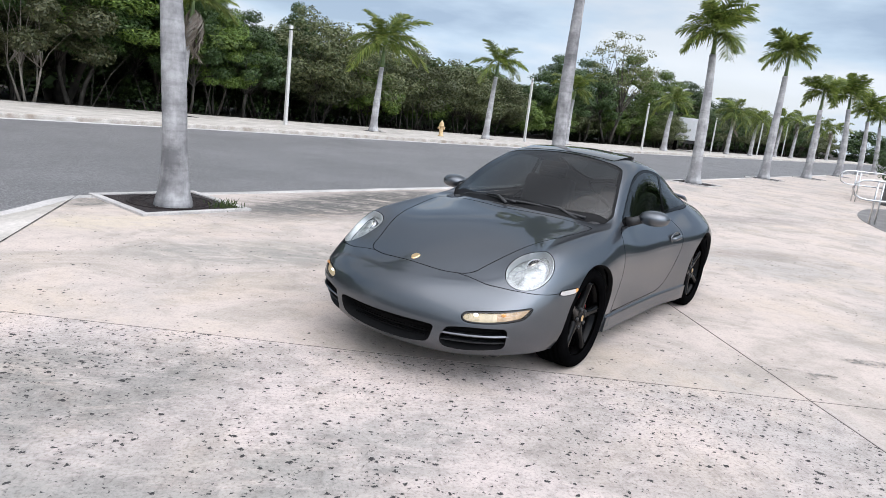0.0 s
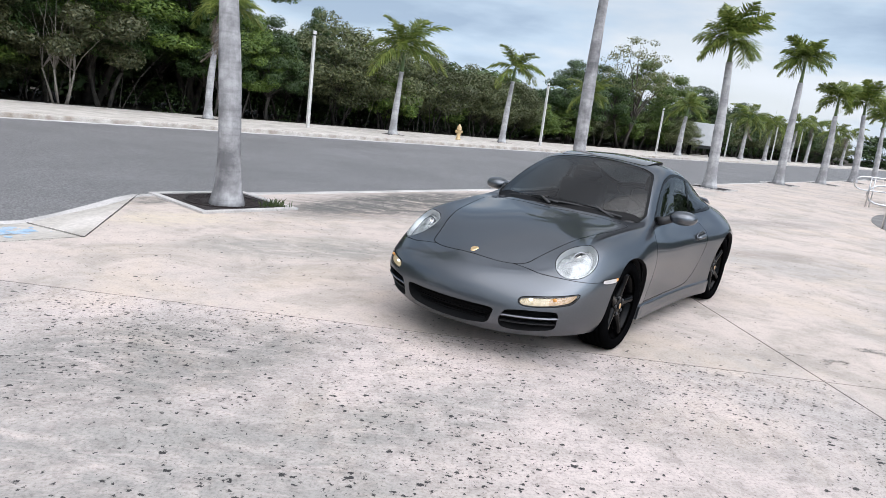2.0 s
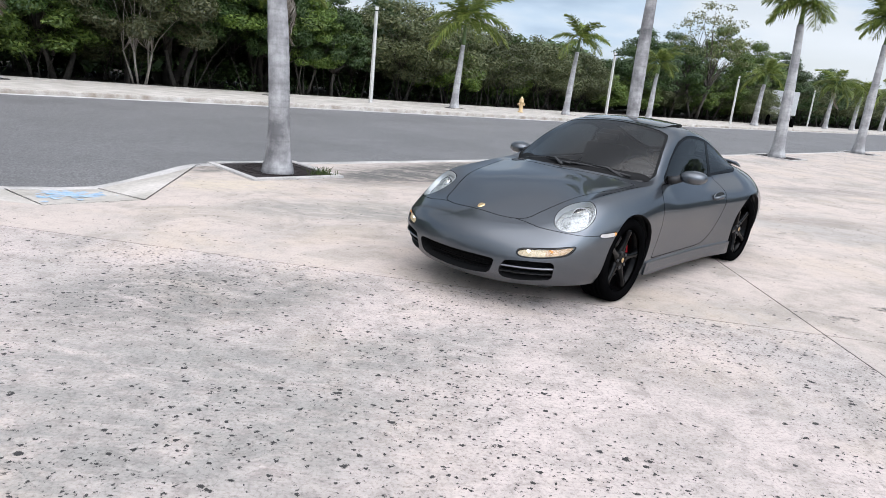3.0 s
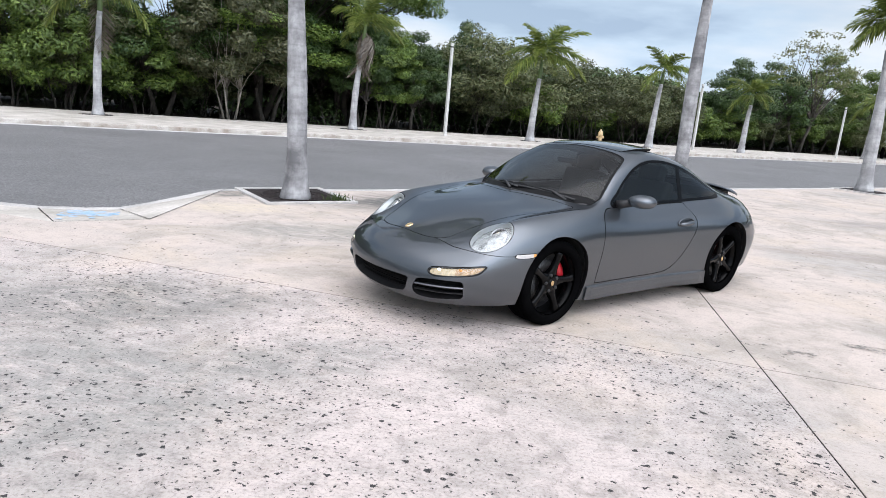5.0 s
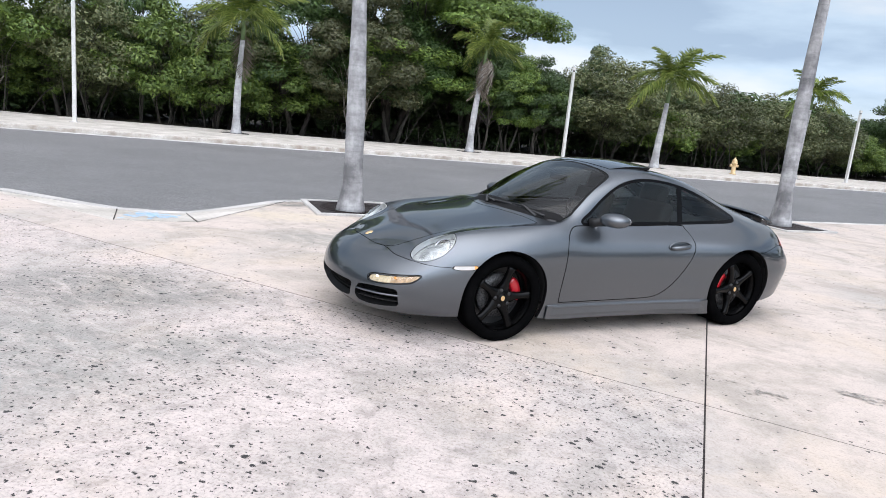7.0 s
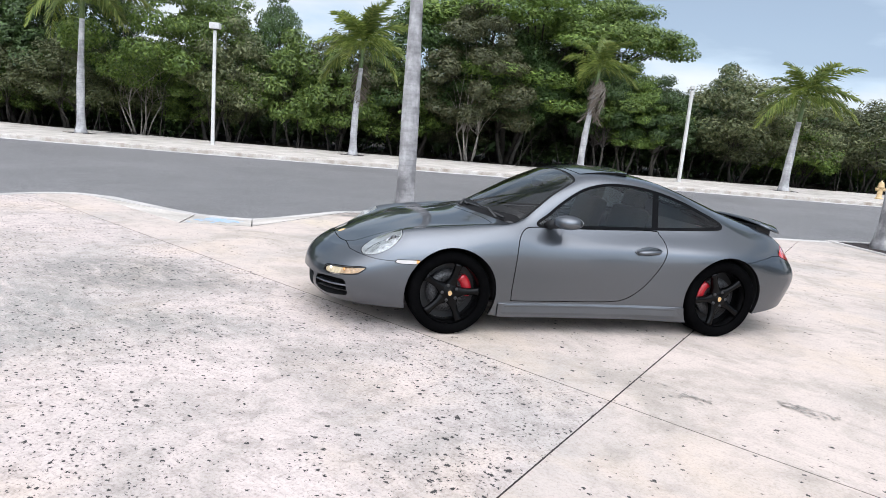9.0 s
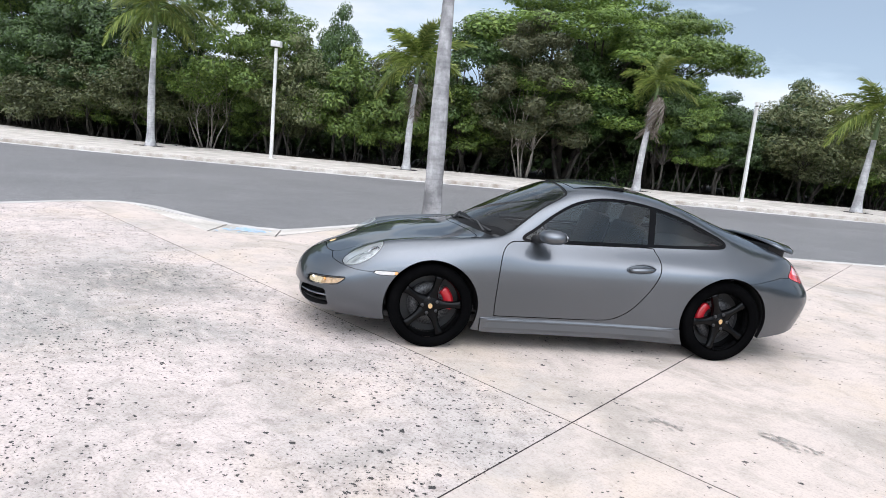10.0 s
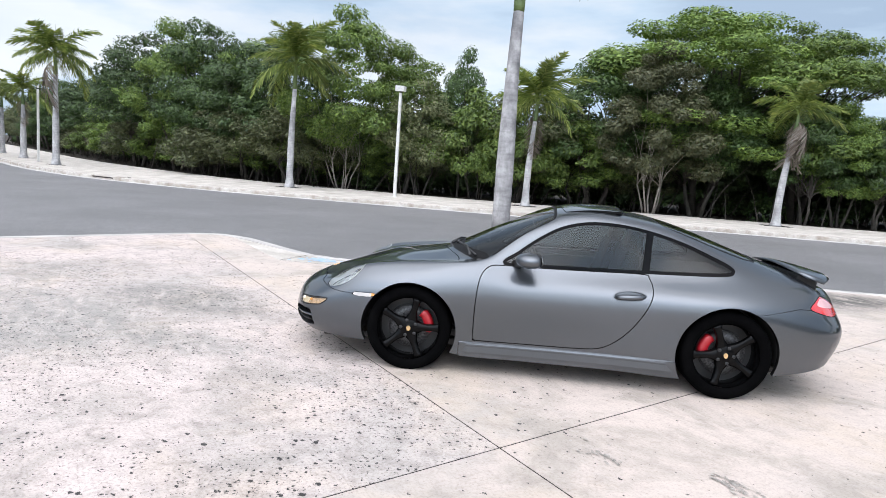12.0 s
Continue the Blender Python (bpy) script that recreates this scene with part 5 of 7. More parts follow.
def side_field(points, grow=0.0, smooth=True):
    poly = curve_closed(points) if smooth else np.array(points, float)
    return lambda V: outline_dist(V[:, 0], V[:, 2], poly) - grow


def plan_field(points, grow=0.0):
    """An outline seen from above, given for one half and mirrored over the middle."""
    full = list(points) + [(x, -y) for x, y in points[::-1] if y > 1e-6]
    poly = curve_closed(full)
    return lambda V: np.where(V[:, 7] > 3.4, outline_dist(V[:, 0], V[:, 1], poly) - grow, 0.5)


def front_field(points, grow=0.0, mirror=False, limit=-0.5):
    full = list(points) + ([(-y, z) for y, z in points[::-1] if y > 1e-6] if mirror else [])
    poly = curve_closed(full)
    return lambda V: np.where(V[:, 0] < limit, outline_dist(V[:, 1], V[:, 2], poly) - grow, 0.5)


def slant_field(origin, along, points, grow, keep):
    """An outline in (distance along a level line, height)."""
    poly = curve_closed(points)
    o, d = np.array(origin), np.array(along) / np.linalg.norm(along)
    return lambda V: np.where(keep(V), outline_dist((V[:, :2] - o) @ d, V[:, 2], poly) - grow, 0.5)


def rim_edges(T):
    """The edges on the border, each with the corner that faces it."""
    e = np.concatenate([T[:, [0, 1, 2]], T[:, [1, 2, 0]], T[:, [2, 0, 1]]])
    _, first, cnt = np.unique(np.sort(e[:, :2], axis=1), axis=0, return_index=True, return_counts=True)
    return e[first[cnt == 1]]


def skin_mesh(name, skin, material, sides="both", flange=0.012, sink=0.0, shift=None, edge=None):
    """A mesh from a piece of the left skin, the mirrored right one, or both joined; its edges turn inward by flange."""
    V, T = skin
    used = np.unique(T)
    remap = np.full(len(V), -1)
    remap[used] = np.arange(len(used))
    P, N, F = V[used, :3].copy(), V[used, 3:6].copy(), remap[T]
    P = P - N * sink
    if shift is not None:
        P = shift(P)
    rim = rim_edges(F)
    rim = rim[~((np.abs(P[rim[:, 0], 1]) < 1e-4) & (np.abs(P[rim[:, 1], 1]) < 1e-4))]
    verts, norms, faces, kinds = [P], [N], [F], [np.zeros(len(F), int)]
    if flange > 0 and len(rim):
        ids = np.unique(rim)
        back = np.full(len(P), -1)
        back[ids] = np.arange(len(ids))
        base = len(P)
        verts += [P[ids], P[ids] - N[ids] * flange]
        along = P[rim[:, 1]] - P[rim[:, 0]]
        out = P[rim[:, 0]] - P[rim[:, 2]]
        out = out - along * ((out * along).sum(1) / np.maximum((along * along).sum(1), 1e-12))[:, None]
        out /= np.maximum(np.linalg.norm(out, axis=1), 1e-9)[:, None]
        acc = np.zeros_like(P)
        np.add.at(acc, rim[:, 0], out)
        np.add.at(acc, rim[:, 1], out)
        acc = acc[ids] / np.maximum(np.linalg.norm(acc[ids], axis=1), 1e-9)[:, None]
        norms += [acc, acc]
        a, b = base + back[rim[:, 0]], base + back[rim[:, 1]]
        faces += [np.stack([a, b, b + len(ids)], 1), np.stack([a, b + len(ids), a + len(ids)], 1)]
        kinds += [np.ones(2 * len(rim), int)]
    K = np.concatenate(kinds)
    P, N, F = np.concatenate(verts), np.concatenate(norms), np.concatenate(faces)
    out_p, out_n, out_f = [], [], []
    for s in ((1,) if sides == "left" else (-1,) if sides == "right" else (1, -1)):
        out_f.append(F + sum(len(x) for x in out_p))
        out_p.append(P * np.array([-1, s, 1]))
        out_n.append(N * np.array([-1, s, 1]))
    P, N, F = np.concatenate(out_p), np.concatenate(out_n), np.concatenate(out_f)
    K = np.concatenate([K] * len(out_p))
    if sides == "both":
        key = np.round(P * 20000).astype(np.int64)
        mid = np.abs(P[:, 1]) < 1e-4
        seen, alias = {}, np.arange(len(P))
        for i in np.nonzero(mid)[0]:
            alias[i] = seen.setdefault((*key[i].tolist(), *np.round(N[i] * 50).astype(int).tolist()), i)
        F = alias[F]
    fn = np.cross(P[F[:, 1]] - P[F[:, 0]], P[F[:, 2]] - P[F[:, 0]])
    turn = (fn * N[F].mean(1)).sum(1) < 0
    F[turn] = F[turn][:, ::-1]
    ok = (F[:, 0] != F[:, 1]) & (F[:, 1] != F[:, 2]) & (F[:, 2] != F[:, 0])
    me = bpy.data.meshes.new(name)
    me.from_pydata(P.tolist(), [], F[ok].tolist())
    me.materials.append(material)
    me.materials.append(edge or M_SEAL)
    me.polygons.foreach_set("material_index", K[ok])
    me.shade_smooth()
    me.normals_split_custom_set_from_vertices(N.tolist())
    me.update()
    return me


CAR_YAW = 228.7
car = thing("car", pose(0.812, 4.439, 0.0, 0, 0, CAR_YAW), "grey metallic two-door sports coupe with black wheels and raised rear wing", "car")
skin = loft()

# wheel openings
ARCHES = ((0.005, 0.318, 0.362), (2.352, 0.322, 0.372))
for ax, az, ar in ARCHES:
    skin = carve(skin, lambda V: np.hypot(V[:, 0] - ax, V[:, 2] - az) - ar, 0.0)[1]

# glass and its black surrounds
DLO = [(0.70, 0.866), (0.80, 0.945), (0.95, 1.055), (1.12, 1.148), (1.32, 1.196), (1.55, 1.196), (1.80, 1.158), (2.05, 1.088), (2.26, 1.006), (2.385, 0.950), (2.408, 0.922), (2.35, 0.900), (2.1, 0.886), (1.75, 0.874), (1.3, 0.867), (0.95, 0.863)]
zone, skin = carve(skin, side_field(DLO, 0.013), 0.001)


def even_side(piece):
    """Side glass bows evenly: y follows a low polynomial in x and z."""
    V, T = piece
    V = V.copy()
    ids = np.unique(T)
    x, z = V[:, 0] - 1.5, V[:, 2] - 1.0
    terms = [(i, j) for i in range(5) for j in range(2)] + [(0, 2)]
    basis = np.stack([x ** i * z ** j for i, j in terms], 1)
    coef = np.linalg.lstsq(basis[ids], V[ids, 1], rcond=None)[0]
    V[ids, 1] = basis[ids] @ coef
    dx = sum(k * i * x ** max(i - 1, 0) * z ** j for k, (i, j) in zip(coef, terms) if i)
    dz = sum(k * x ** i * j * z ** max(j - 1, 0) for k, (i, j) in zip(coef, terms) if j)
    nrm = np.stack([-dx, np.ones_like(dx), -dz], 1)
    V[ids, 3:6] = (nrm / np.linalg.norm(nrm, axis=1)[:, None])[ids]
    return V, T


zone = even_side(zone)
cut_b = lambda V: V[:, 0] - (1.745 + 0.10 * (V[:, 2] - 0.873))
fore, aft = split(zone, cut_b(zone[0]), 0.0)
door_glass, rest_f = carve(fore, lambda V: np.maximum(side_field(DLO, -0.009)(V), cut_b(V) + 0.016), 0.0005)
quarter_glass, rest_a = carve(aft, lambda V: np.maximum(side_field(DLO, -0.011)(V), 0.040 - cut_b(V)), 0.0005)

SCREEN = [(0.245, 0.0), (0.30, 0.30), (0.44, 0.545), (0.575, 0.662), (0.68, 0.642), (0.86, 0.582), (1.025, 0.525), (1.075, 0.475), (1.095, 0.25), (1.105, 0.0)]
zone_w, skin = carve(skin, plan_field(SCREEN, 0.0), 0.0015)
screen_glass, frit = carve(zone_w, lambda V: np.maximum(plan_field(SCREEN, -0.020)(V), 0.3 * (COWL + 0.2 - V[:, 6])), 0.0004)
REAR_W = [(1.86, 0.0), (1.865, 0.30), (1.92, 0.44), (2.10, 0.465), (2.40, 0.44), (2.60, 0.40), (2.66, 0.34), (2.69, 0.0)]
zone_r, skin = carve(skin, plan_field(REAR_W, 0.0), 0.0015)
rear_glass, frit_r = carve(zone_r, plan_field(REAR_W, -0.03), 0.0004)
ROOF_P = [(1.145, 0.0), (1.15, 0.34), (1.18, 0.405), (1.40, 0.415), (1.57, 0.405), (1.60, 0.34), (1.605, 0.0)]
roof_panel, skin = carve(skin, plan_field(ROOF_P), 0.002)

# lamps
lamp_n = Vector((-0.66, 0.36, 0.66)).normalized()
lamp_a = Vector((0.255, 0.075, 0.215))
lamp_a = (lamp_a - lamp_a.dot(lamp_n) * lamp_n).normalized()
lamp_b = lamp_n.cross(lamp_a)
LAMP_C = Vector((-0.500, 0.640, 0.658))


def lamp_field(grow):
    def f(V):
        d = V[:, :3] - np.array(LAMP_C)
        a, b = d @ np.array(lamp_a), d @ np.array(lamp_b)
        r = np.hypot(a / (0.170 + grow), b / (0.120 + grow))
        return np.where((V[:, 0] < -0.2) & (V[:, 1] > 0.3), (r - 1) * 0.11, 0.5)
    return f


zone_l, skin = carve(skin, lamp_field(0.0), 0.002)
lens, lamp_ring = carve(zone_l, lamp_field(-0.007), 0.0004)

IND = [(0.0, 0.428), (0.02, 0.452), (0.08, 0.464), (0.20, 0.477), (0.36, 0.494), (0.397, 0.493), (0.395, 0.477), (0.365, 0.450), (0.335, 0.434), (0.25, 0.420), (0.10, 0.404), (0.02, 0.404)]
front_corner = lambda V: (V[:, 0] < -0.5) & (V[:, 1] > 0.3)
zone_i, skin = carve(skin, slant_field((-0.915, 0.472), (0.70, 0.714), IND, 0.0, front_corner), 0.002)
ind_lens, ind_ring = carve(zone_i, slant_field((-0.915, 0.472), (0.70, 0.714), IND, -0.007, front_corner), 0.0003)
MARK = [(-0.44, 0.552), (-0.435, 0.572), (-0.26, 0.578), (-0.255, 0.560), (-0.30, 0.545), (-0.40, 0.543)]
marker, skin = carve(skin, side_field(MARK, 0.0, False), 0.002)
TAIL = [(0.10, 0.706), (0.18, 0.748), (0.275, 0.778), (0.345, 0.766), (0.46, 0.715), (0.515, 0.672), (0.50, 0.640), (0.325, 0.642), (0.175, 0.675)]
rear_corner = lambda V: (V[:, 0] > 2.7) & (V[:, 1] > 0.2)
zone_t, skin = carve(skin, slant_field((2.868, 0.815), (0.37, -0.21), TAIL, 0.0, rear_corner), 0.002)

# air openings of the nose
C_GRILLE = [(0.0, 0.358), (0.20, 0.358), (0.315, 0.356), (0.342, 0.350), (0.345, 0.336), (0.325, 0.275), (0.305, 0.250), (0.27, 0.236), (0.14, 0.218), (0.0, 0.214)]
S_GRILLE = [(0.385, 0.262), (0.388, 0.305), (0.412, 0.350), (0.430, 0.362), (0.53, 0.377), (0.668, 0.384), (0.693, 0.376), (0.697, 0.350), (0.683, 0.285), (0.668, 0.262), (0.64, 0.248), (0.50, 0.230), (0.42, 0.232), (0.395, 0.240)]
mouth, skin = carve(skin, front_field(C_GRILLE, 0.0, True), 0.0)
intake, skin = carve(skin, front_field(S_GRILLE), 0.0)

# panels
BONNET = [(-0.805, 0.0), (-0.79, 0.20), (-0.745, 0.33), (-0.69, 0.385), (-0.60, 0.415), (-0.35, 0.50), (0.0, 0.588), (0.22, 0.632), (0.335, 0.628), (0.33, 0.50), (0.25, 0.28), (0.20, 0.0)]
bonnet, skin = carve(skin, plan_field(BONNET), 0.0028)
LID = [(2.72, 0.0), (2.71, 0.34), (2.74, 0.44), (2.95, 0.50), (3.12, 0.50), (3.17, 0.42), (3.19, 0.0)]
lid, skin = carve(skin, plan_field(LID), 0.0019)
DOOR = [(0.665, 0.848), (0.585, 0.835), (0.53, 0.775), (0.505, 0.66), (0.495, 0.46), (0.50, 0.285), (0.53, 0.270), (0.95, 0.274), (1.28, 0.280), (1.45, 0.302), (1.58, 0.385), (1.685, 0.51), (1.765, 0.655), (1.795, 0.765), (1.78, 0.832), (1.73, 0.856), (1.3, 0.850), (0.9, 0.846)]
door_skin, skin = carve(skin, side_field(DOOR), 0.0034)
sill_line = lambda V: np.maximum(V[:, 2] - np.interp(V[:, 0], [0.3, 1.6, 2.1], [0.252, 0.250, 0.262]), np.maximum(0.392 - V[:, 0], V[:, 0] - 2.05))
sill, skin = carve(skin, sill_line, 0.0018)
nose_line = lambda V: np.where(V[:, 6] < 3.9, V[:, 2] - np.interp(V[:, 6], [0, 0.8, 1.3, 1.8, 2.3, 2.7, 3.0, 4.0], [0.62, 0.615, 0.585, 0.575, 0.566, 0.560, 0.560, 0.56]), 0.5)
nose, skin = carve(skin, nose_line, 0.0015)
tail_line = lambda V: np.where(V[:, 0] > 2.5, V[:, 2] - np.interp(V[:, 0], [2.55, 2.85, 3.05, 3.3, 3.4], [0.655, 0.705, 0.69, 0.66, 0.655]), 0.5)
tail, skin = carve(skin, tail_line, 0.0016)

part("body_shell", skin_mesh("body_shell", skin, M_PAINT, "both", 0.03), M_PAINT, car, "grey metallic wings, roof and quarters")
part("bonnet", skin_mesh("bonnet", bonnet, M_PAINT), M_PAINT, car)
front_bumper = part("front_bumper", skin_mesh("front_bumper", nose, M_PAINT, "both", 0.032), M_PAINT, car)
part("rear_bumper", skin_mesh("rear_bumper", tail, M_PAINT, "both", 0.03), M_PAINT, car)
part("engine_lid", skin_mesh("engine_lid", lid, M_PAINT), M_PAINT, car)
part("windscreen", skin_mesh("windscreen", screen_glass, M_GLASS_W, "both", 0.0, 0.002), M_GLASS_W, car, "lightly tinted curved windscreen")
part("windscreen_seal", skin_mesh("windscreen_seal", frit, M_SEAL, "both", 0.006, 0.003), M_SEAL, car)
part("rear_window", skin_mesh("rear_window", rear_glass, M_GLASS_S, "both", 0.0, 0.002), M_GLASS_S, car, "dark tinted rear window")
part("rear_window_seal", skin_mesh("rear_window_seal", frit_r, M_SEAL, "both", 0.006, 0.003), M_SEAL, car)


def tilted(P):
    P = P.copy()
    P[:, 2] += 0.026 * np.clip((P[:, 0] - 1.135) / 0.47, 0, 1) + 0.002
    return P


part("sunroof_panel", skin_mesh("sunroof_panel", roof_panel, M_PAINT, "both", 0.02, 0.0, tilted), M_PAINT, car, "sunroof panel tilted up at its rear edge")
part("sunroof_well", skin_mesh("sunroof_well", roof_panel, M_BLACK, "both", 0.0, 0.035), M_BLACK, car)


def car_bm(bm, s):
    """Turns a bmesh in back-left-up numbers into car space on one side."""
    for v in bm.verts:
        v.co = Vector((-v.co.x, s * v.co.y, v.co.z))
    return bm


def skin_y(x, z):
    """How far out the side skin stands at (x, z)."""
    V, T = WHOLE
    tri = V[T][:, :, [0, 2, 1]]
    a, b, c = tri[:, 0], tri[:, 1], tri[:, 2]
    den = (b[:, 1] - c[:, 1]) * (a[:, 0] - c[:, 0]) + (c[:, 0] - b[:, 0]) * (a[:, 1] - c[:, 1])
    den = np.where(np.abs(den) < 1e-12, 1e-12, den)
    w0 = ((b[:, 1] - c[:, 1]) * (x - c[:, 0]) + (c[:, 0] - b[:, 0]) * (z - c[:, 1])) / den
    w1 = ((c[:, 1] - a[:, 1]) * (x - c[:, 0]) + (a[:, 0] - c[:, 0]) * (z - c[:, 1])) / den
    ok = (w0 > -1e-6) & (w1 > -1e-6) & (w0 + w1 < 1 + 1e-6)
    y = w0 * a[:, 2] + w1 * b[:, 2] + (1 - w0 - w1) * c[:, 2]
    return float(y[ok].max()) if ok.any() else 0.8


WHOLE = loft(6, 8)


def skin_x(y, z):
    """How far forward the nose stands at (y, z)."""
    V, T = WHOLE
    T = T[(V[T][:, :, 6] < 3.2).all(1)]
    a, b, c = (V[T[:, k]][:, [1, 2, 0]] for k in range(3))
    den = (b[:, 1] - c[:, 1]) * (a[:, 0] - c[:, 0]) + (c[:, 0] - b[:, 0]) * (a[:, 1] - c[:, 1])
    den = np.where(np.abs(den) < 1e-12, 1e-12, den)
    w0 = ((b[:, 1] - c[:, 1]) * (y - c[:, 0]) + (c[:, 0] - b[:, 0]) * (z - c[:, 1])) / den
    w1 = ((c[:, 1] - a[:, 1]) * (y - c[:, 0]) + (a[:, 0] - c[:, 0]) * (z - c[:, 1])) / den
    ok = (w0 > -1e-6) & (w1 > -1e-6) & (w0 + w1 < 1 + 1e-6)
    x = w0 * a[:, 2] + w1 * b[:, 2] + (1 - w0 - w1) * c[:, 2]
    return float(x[ok].min()) if ok.any() else -0.8


def ellipsoid(centre, radii, seg=24, ring=14, power=1.0):
    bm = bmesh.new()
    bmesh.ops.create_uvsphere(bm, u_segments=seg, v_segments=ring, radius=1.0)
    for v in bm.verts:
        p = v.co
        v.co = Vector([centre[i] + radii[i] * math.copysign(abs(p[i]) ** power, p[i]) for i in range(3)])
    return bm


for side, s in (("left", 1), ("right", -1)):
    door = part("door", skin_mesh("door", door_skin, M_PAINT, side, 0.02), M_PAINT, car)
    part("door_window", skin_mesh("door_window", door_glass, M_GLASS_S, side, 0.0, 0.004), M_GLASS_S, door, "dark tinted door window")
    part("window_seal", skin_mesh("window_seal", rest_f, M_GLOSS, side, 0.006, 0.0015), M_GLOSS, door)
    part("quarter_window", skin_mesh("quarter_window", quarter_glass, M_GLASS_S, side, 0.0, 0.003), M_GLASS_S, car, "dark tinted quarter window")
    part("quarter_seal", skin_mesh("quarter_seal", rest_a, M_GLOSS, side, 0.006, 0.0015), M_GLOSS, car)
    part("sill", skin_mesh("sill", sill, M_PAINT, side, 0.03, -0.014, None, M_PAINT), M_PAINT, car)
    # moulding that steps out below the door
    ledge, rows_m = bmesh.new(), []
    for k in range(25):
        mx = 0.395 + (1.985 - 0.395) * k / 24
        my, drop = skin_y(mx, 0.25), 0.004 * (mx - 0.395)
        slim = min(1.0, 0.6 + k / 2, 0.6 + (24 - k) / 2)
        rows_m.append([ledge.verts.new((mx, my - 0.012 + (o + 0.012) * slim, q + drop)) for o, q in ((-0.012, 0.258), (0.002, 0.255), (0.012, 0.248), (0.015, 0.240), (0.015, 0.230), (0.012, 0.224), (0.012, 0.178), (0.004, 0.152), (-0.02, 0.146))])
    for a, b in zip(rows_m, rows_m[1:]):
        for k in range(8):
            ledge.faces.new((a[k], a[k + 1], b[k + 1], b[k]))
    ledge.faces.new(rows_m[0])
    ledge.faces.new(rows_m[-1][::-1])
    bmesh.ops.recalc_face_normals(ledge, faces=ledge.faces)
    ledge = car_bm(ledge, s)
    if s == 1:
        bmesh.ops.reverse_faces(ledge, faces=ledge.faces)
    part("sill_moulding", ledge, M_PAINT, car)
    # handle: a painted grip over a shallow bowl
    hy = skin_y(1.63, 0.705)
    bowl = ellipsoid((1.63, hy - 0.001, 0.703), (0.115, 0.007, 0.041))
    handle = part("door_handle", car_bm(bowl, s), M_PAINT, door, "", True)
    grip = tube_bm([(1.525, hy + 0.002, 0.694), (1.56, hy + 0.022, 0.699), (1.64, hy + 0.028, 0.704), (1.70, hy + 0.022, 0.708), (1.735, hy + 0.002, 0.711)], [0.012, 0.018, 0.020, 0.018, 0.012], 12)
    part("grip", car_bm(grip, s), M_PAINT, handle, "body-coloured door grip", True)
    ring_h = [(1.63 + 0.118 * math.cos(2 * math.pi * k / 28), hy + 0.002, 0.703 + 0.043 * math.sin(2 * math.pi * k / 28)) for k in range(29)]
    part("bezel", car_bm(tube_bm(ring_h, 0.006, 8), s), M_PAINT, handle, "", True)
    # mirror
    foot = tube_bm([(0.79, 0.700, 0.866), (0.81, 0.75, 0.880), (0.835, 0.79, 0.900), (0.86, 0.83, 0.910)], [0.040, 0.032, 0.032, 0.036], 10)
    mirror = part("wing_mirror", car_bm(foot, s), M_BLACK, car, "", True)
    cup = ellipsoid((0.872, 0.872, 0.917), (0.104, 0.104, 0.056), 32, 20, 0.92)
    for v in cup.verts:
        if v.co.x > 0.932:
            v.co.x = 0.932 + 0.35 * (v.co.x - 0.932)
        v.co.x += 0.10 * (v.co.y - 0.858) + 0.0
    part("mirror_shell", car_bm(cup, s), M_PAINT, mirror, "grey metallic mirror shell", True)
    pane = ellipsoid((0.953, 0.858, 0.917), (0.004, 0.090, 0.040), 24, 12)
    for v in pane.verts:
        v.co.x += 0.10 * (v.co.y - 0.858)
    part("mirror_glass", car_bm(pane, s), M_CHROME, mirror, "", True)
    # headlamp
    bowl_l = skin_mesh("reflector", zone_l, M_SILVER, side, 0.0, 0.045)
    lamp = part("headlamp", skin_mesh("headlamp", lamp_ring, M_LAMPRIM, side, 0.04, 0.001, None, M_LAMPRIM), M_LAMPRIM, car, "oval headlamp, lit, with clear lens")
    part("reflector", bowl_l, M_SILVER, lamp)
    part("lens", skin_mesh("lens", lens, M_LENS, side, 0.0, 0.001), M_LENS, lamp, "clear lens").visible_shadow = False
    c0 = LAMP_C - lamp_n * 0.030
    facing = lamp_n.to_track_quat("Z", "Y").to_matrix().to_4x4()
    for off, r, mat_k in ((lamp_a * 0.052 + lamp_b * 0.010, 0.040, M_BEAM), (-lamp_a * 0.056 - lamp_b * 0.004, 0.017, M_BEAM)):
        place = Matrix.Translation(c0 + off) @ facing
        wide = 0.058 if r > 0.03 else 0.050
        dish = lathe_bm([(r * 0.9, -0.020), (wide * 0.80, -0.010), (wide * 0.94, 0.004), (wide, 0.016), (wide + 0.004, 0.012), (wide + 0.003, -0.03)], 32)
        dish.transform(place)
        part("lamp_bowl", car_bm(dish, s), M_DARKCHROME, lamp, "bright chrome lamp bowl", True)
        collar = lathe_bm([(r * 1.14, -0.022), (r * 1.14, 0.004), (r * 1.02, 0.007), (r * 0.99, -0.004)], 24)
        collar.transform(place)
        part("lamp_bezel", car_bm(collar, s), M_BLACK if r > 0.03 else M_DARKCHROME, lamp, "", True)
        eye = ellipsoid((0, 0, -0.004), (r, r, r * 0.45), 20, 12)
        eye.transform(place)
        part("projector", car_bm(eye, s), mat_k, lamp, "", True)
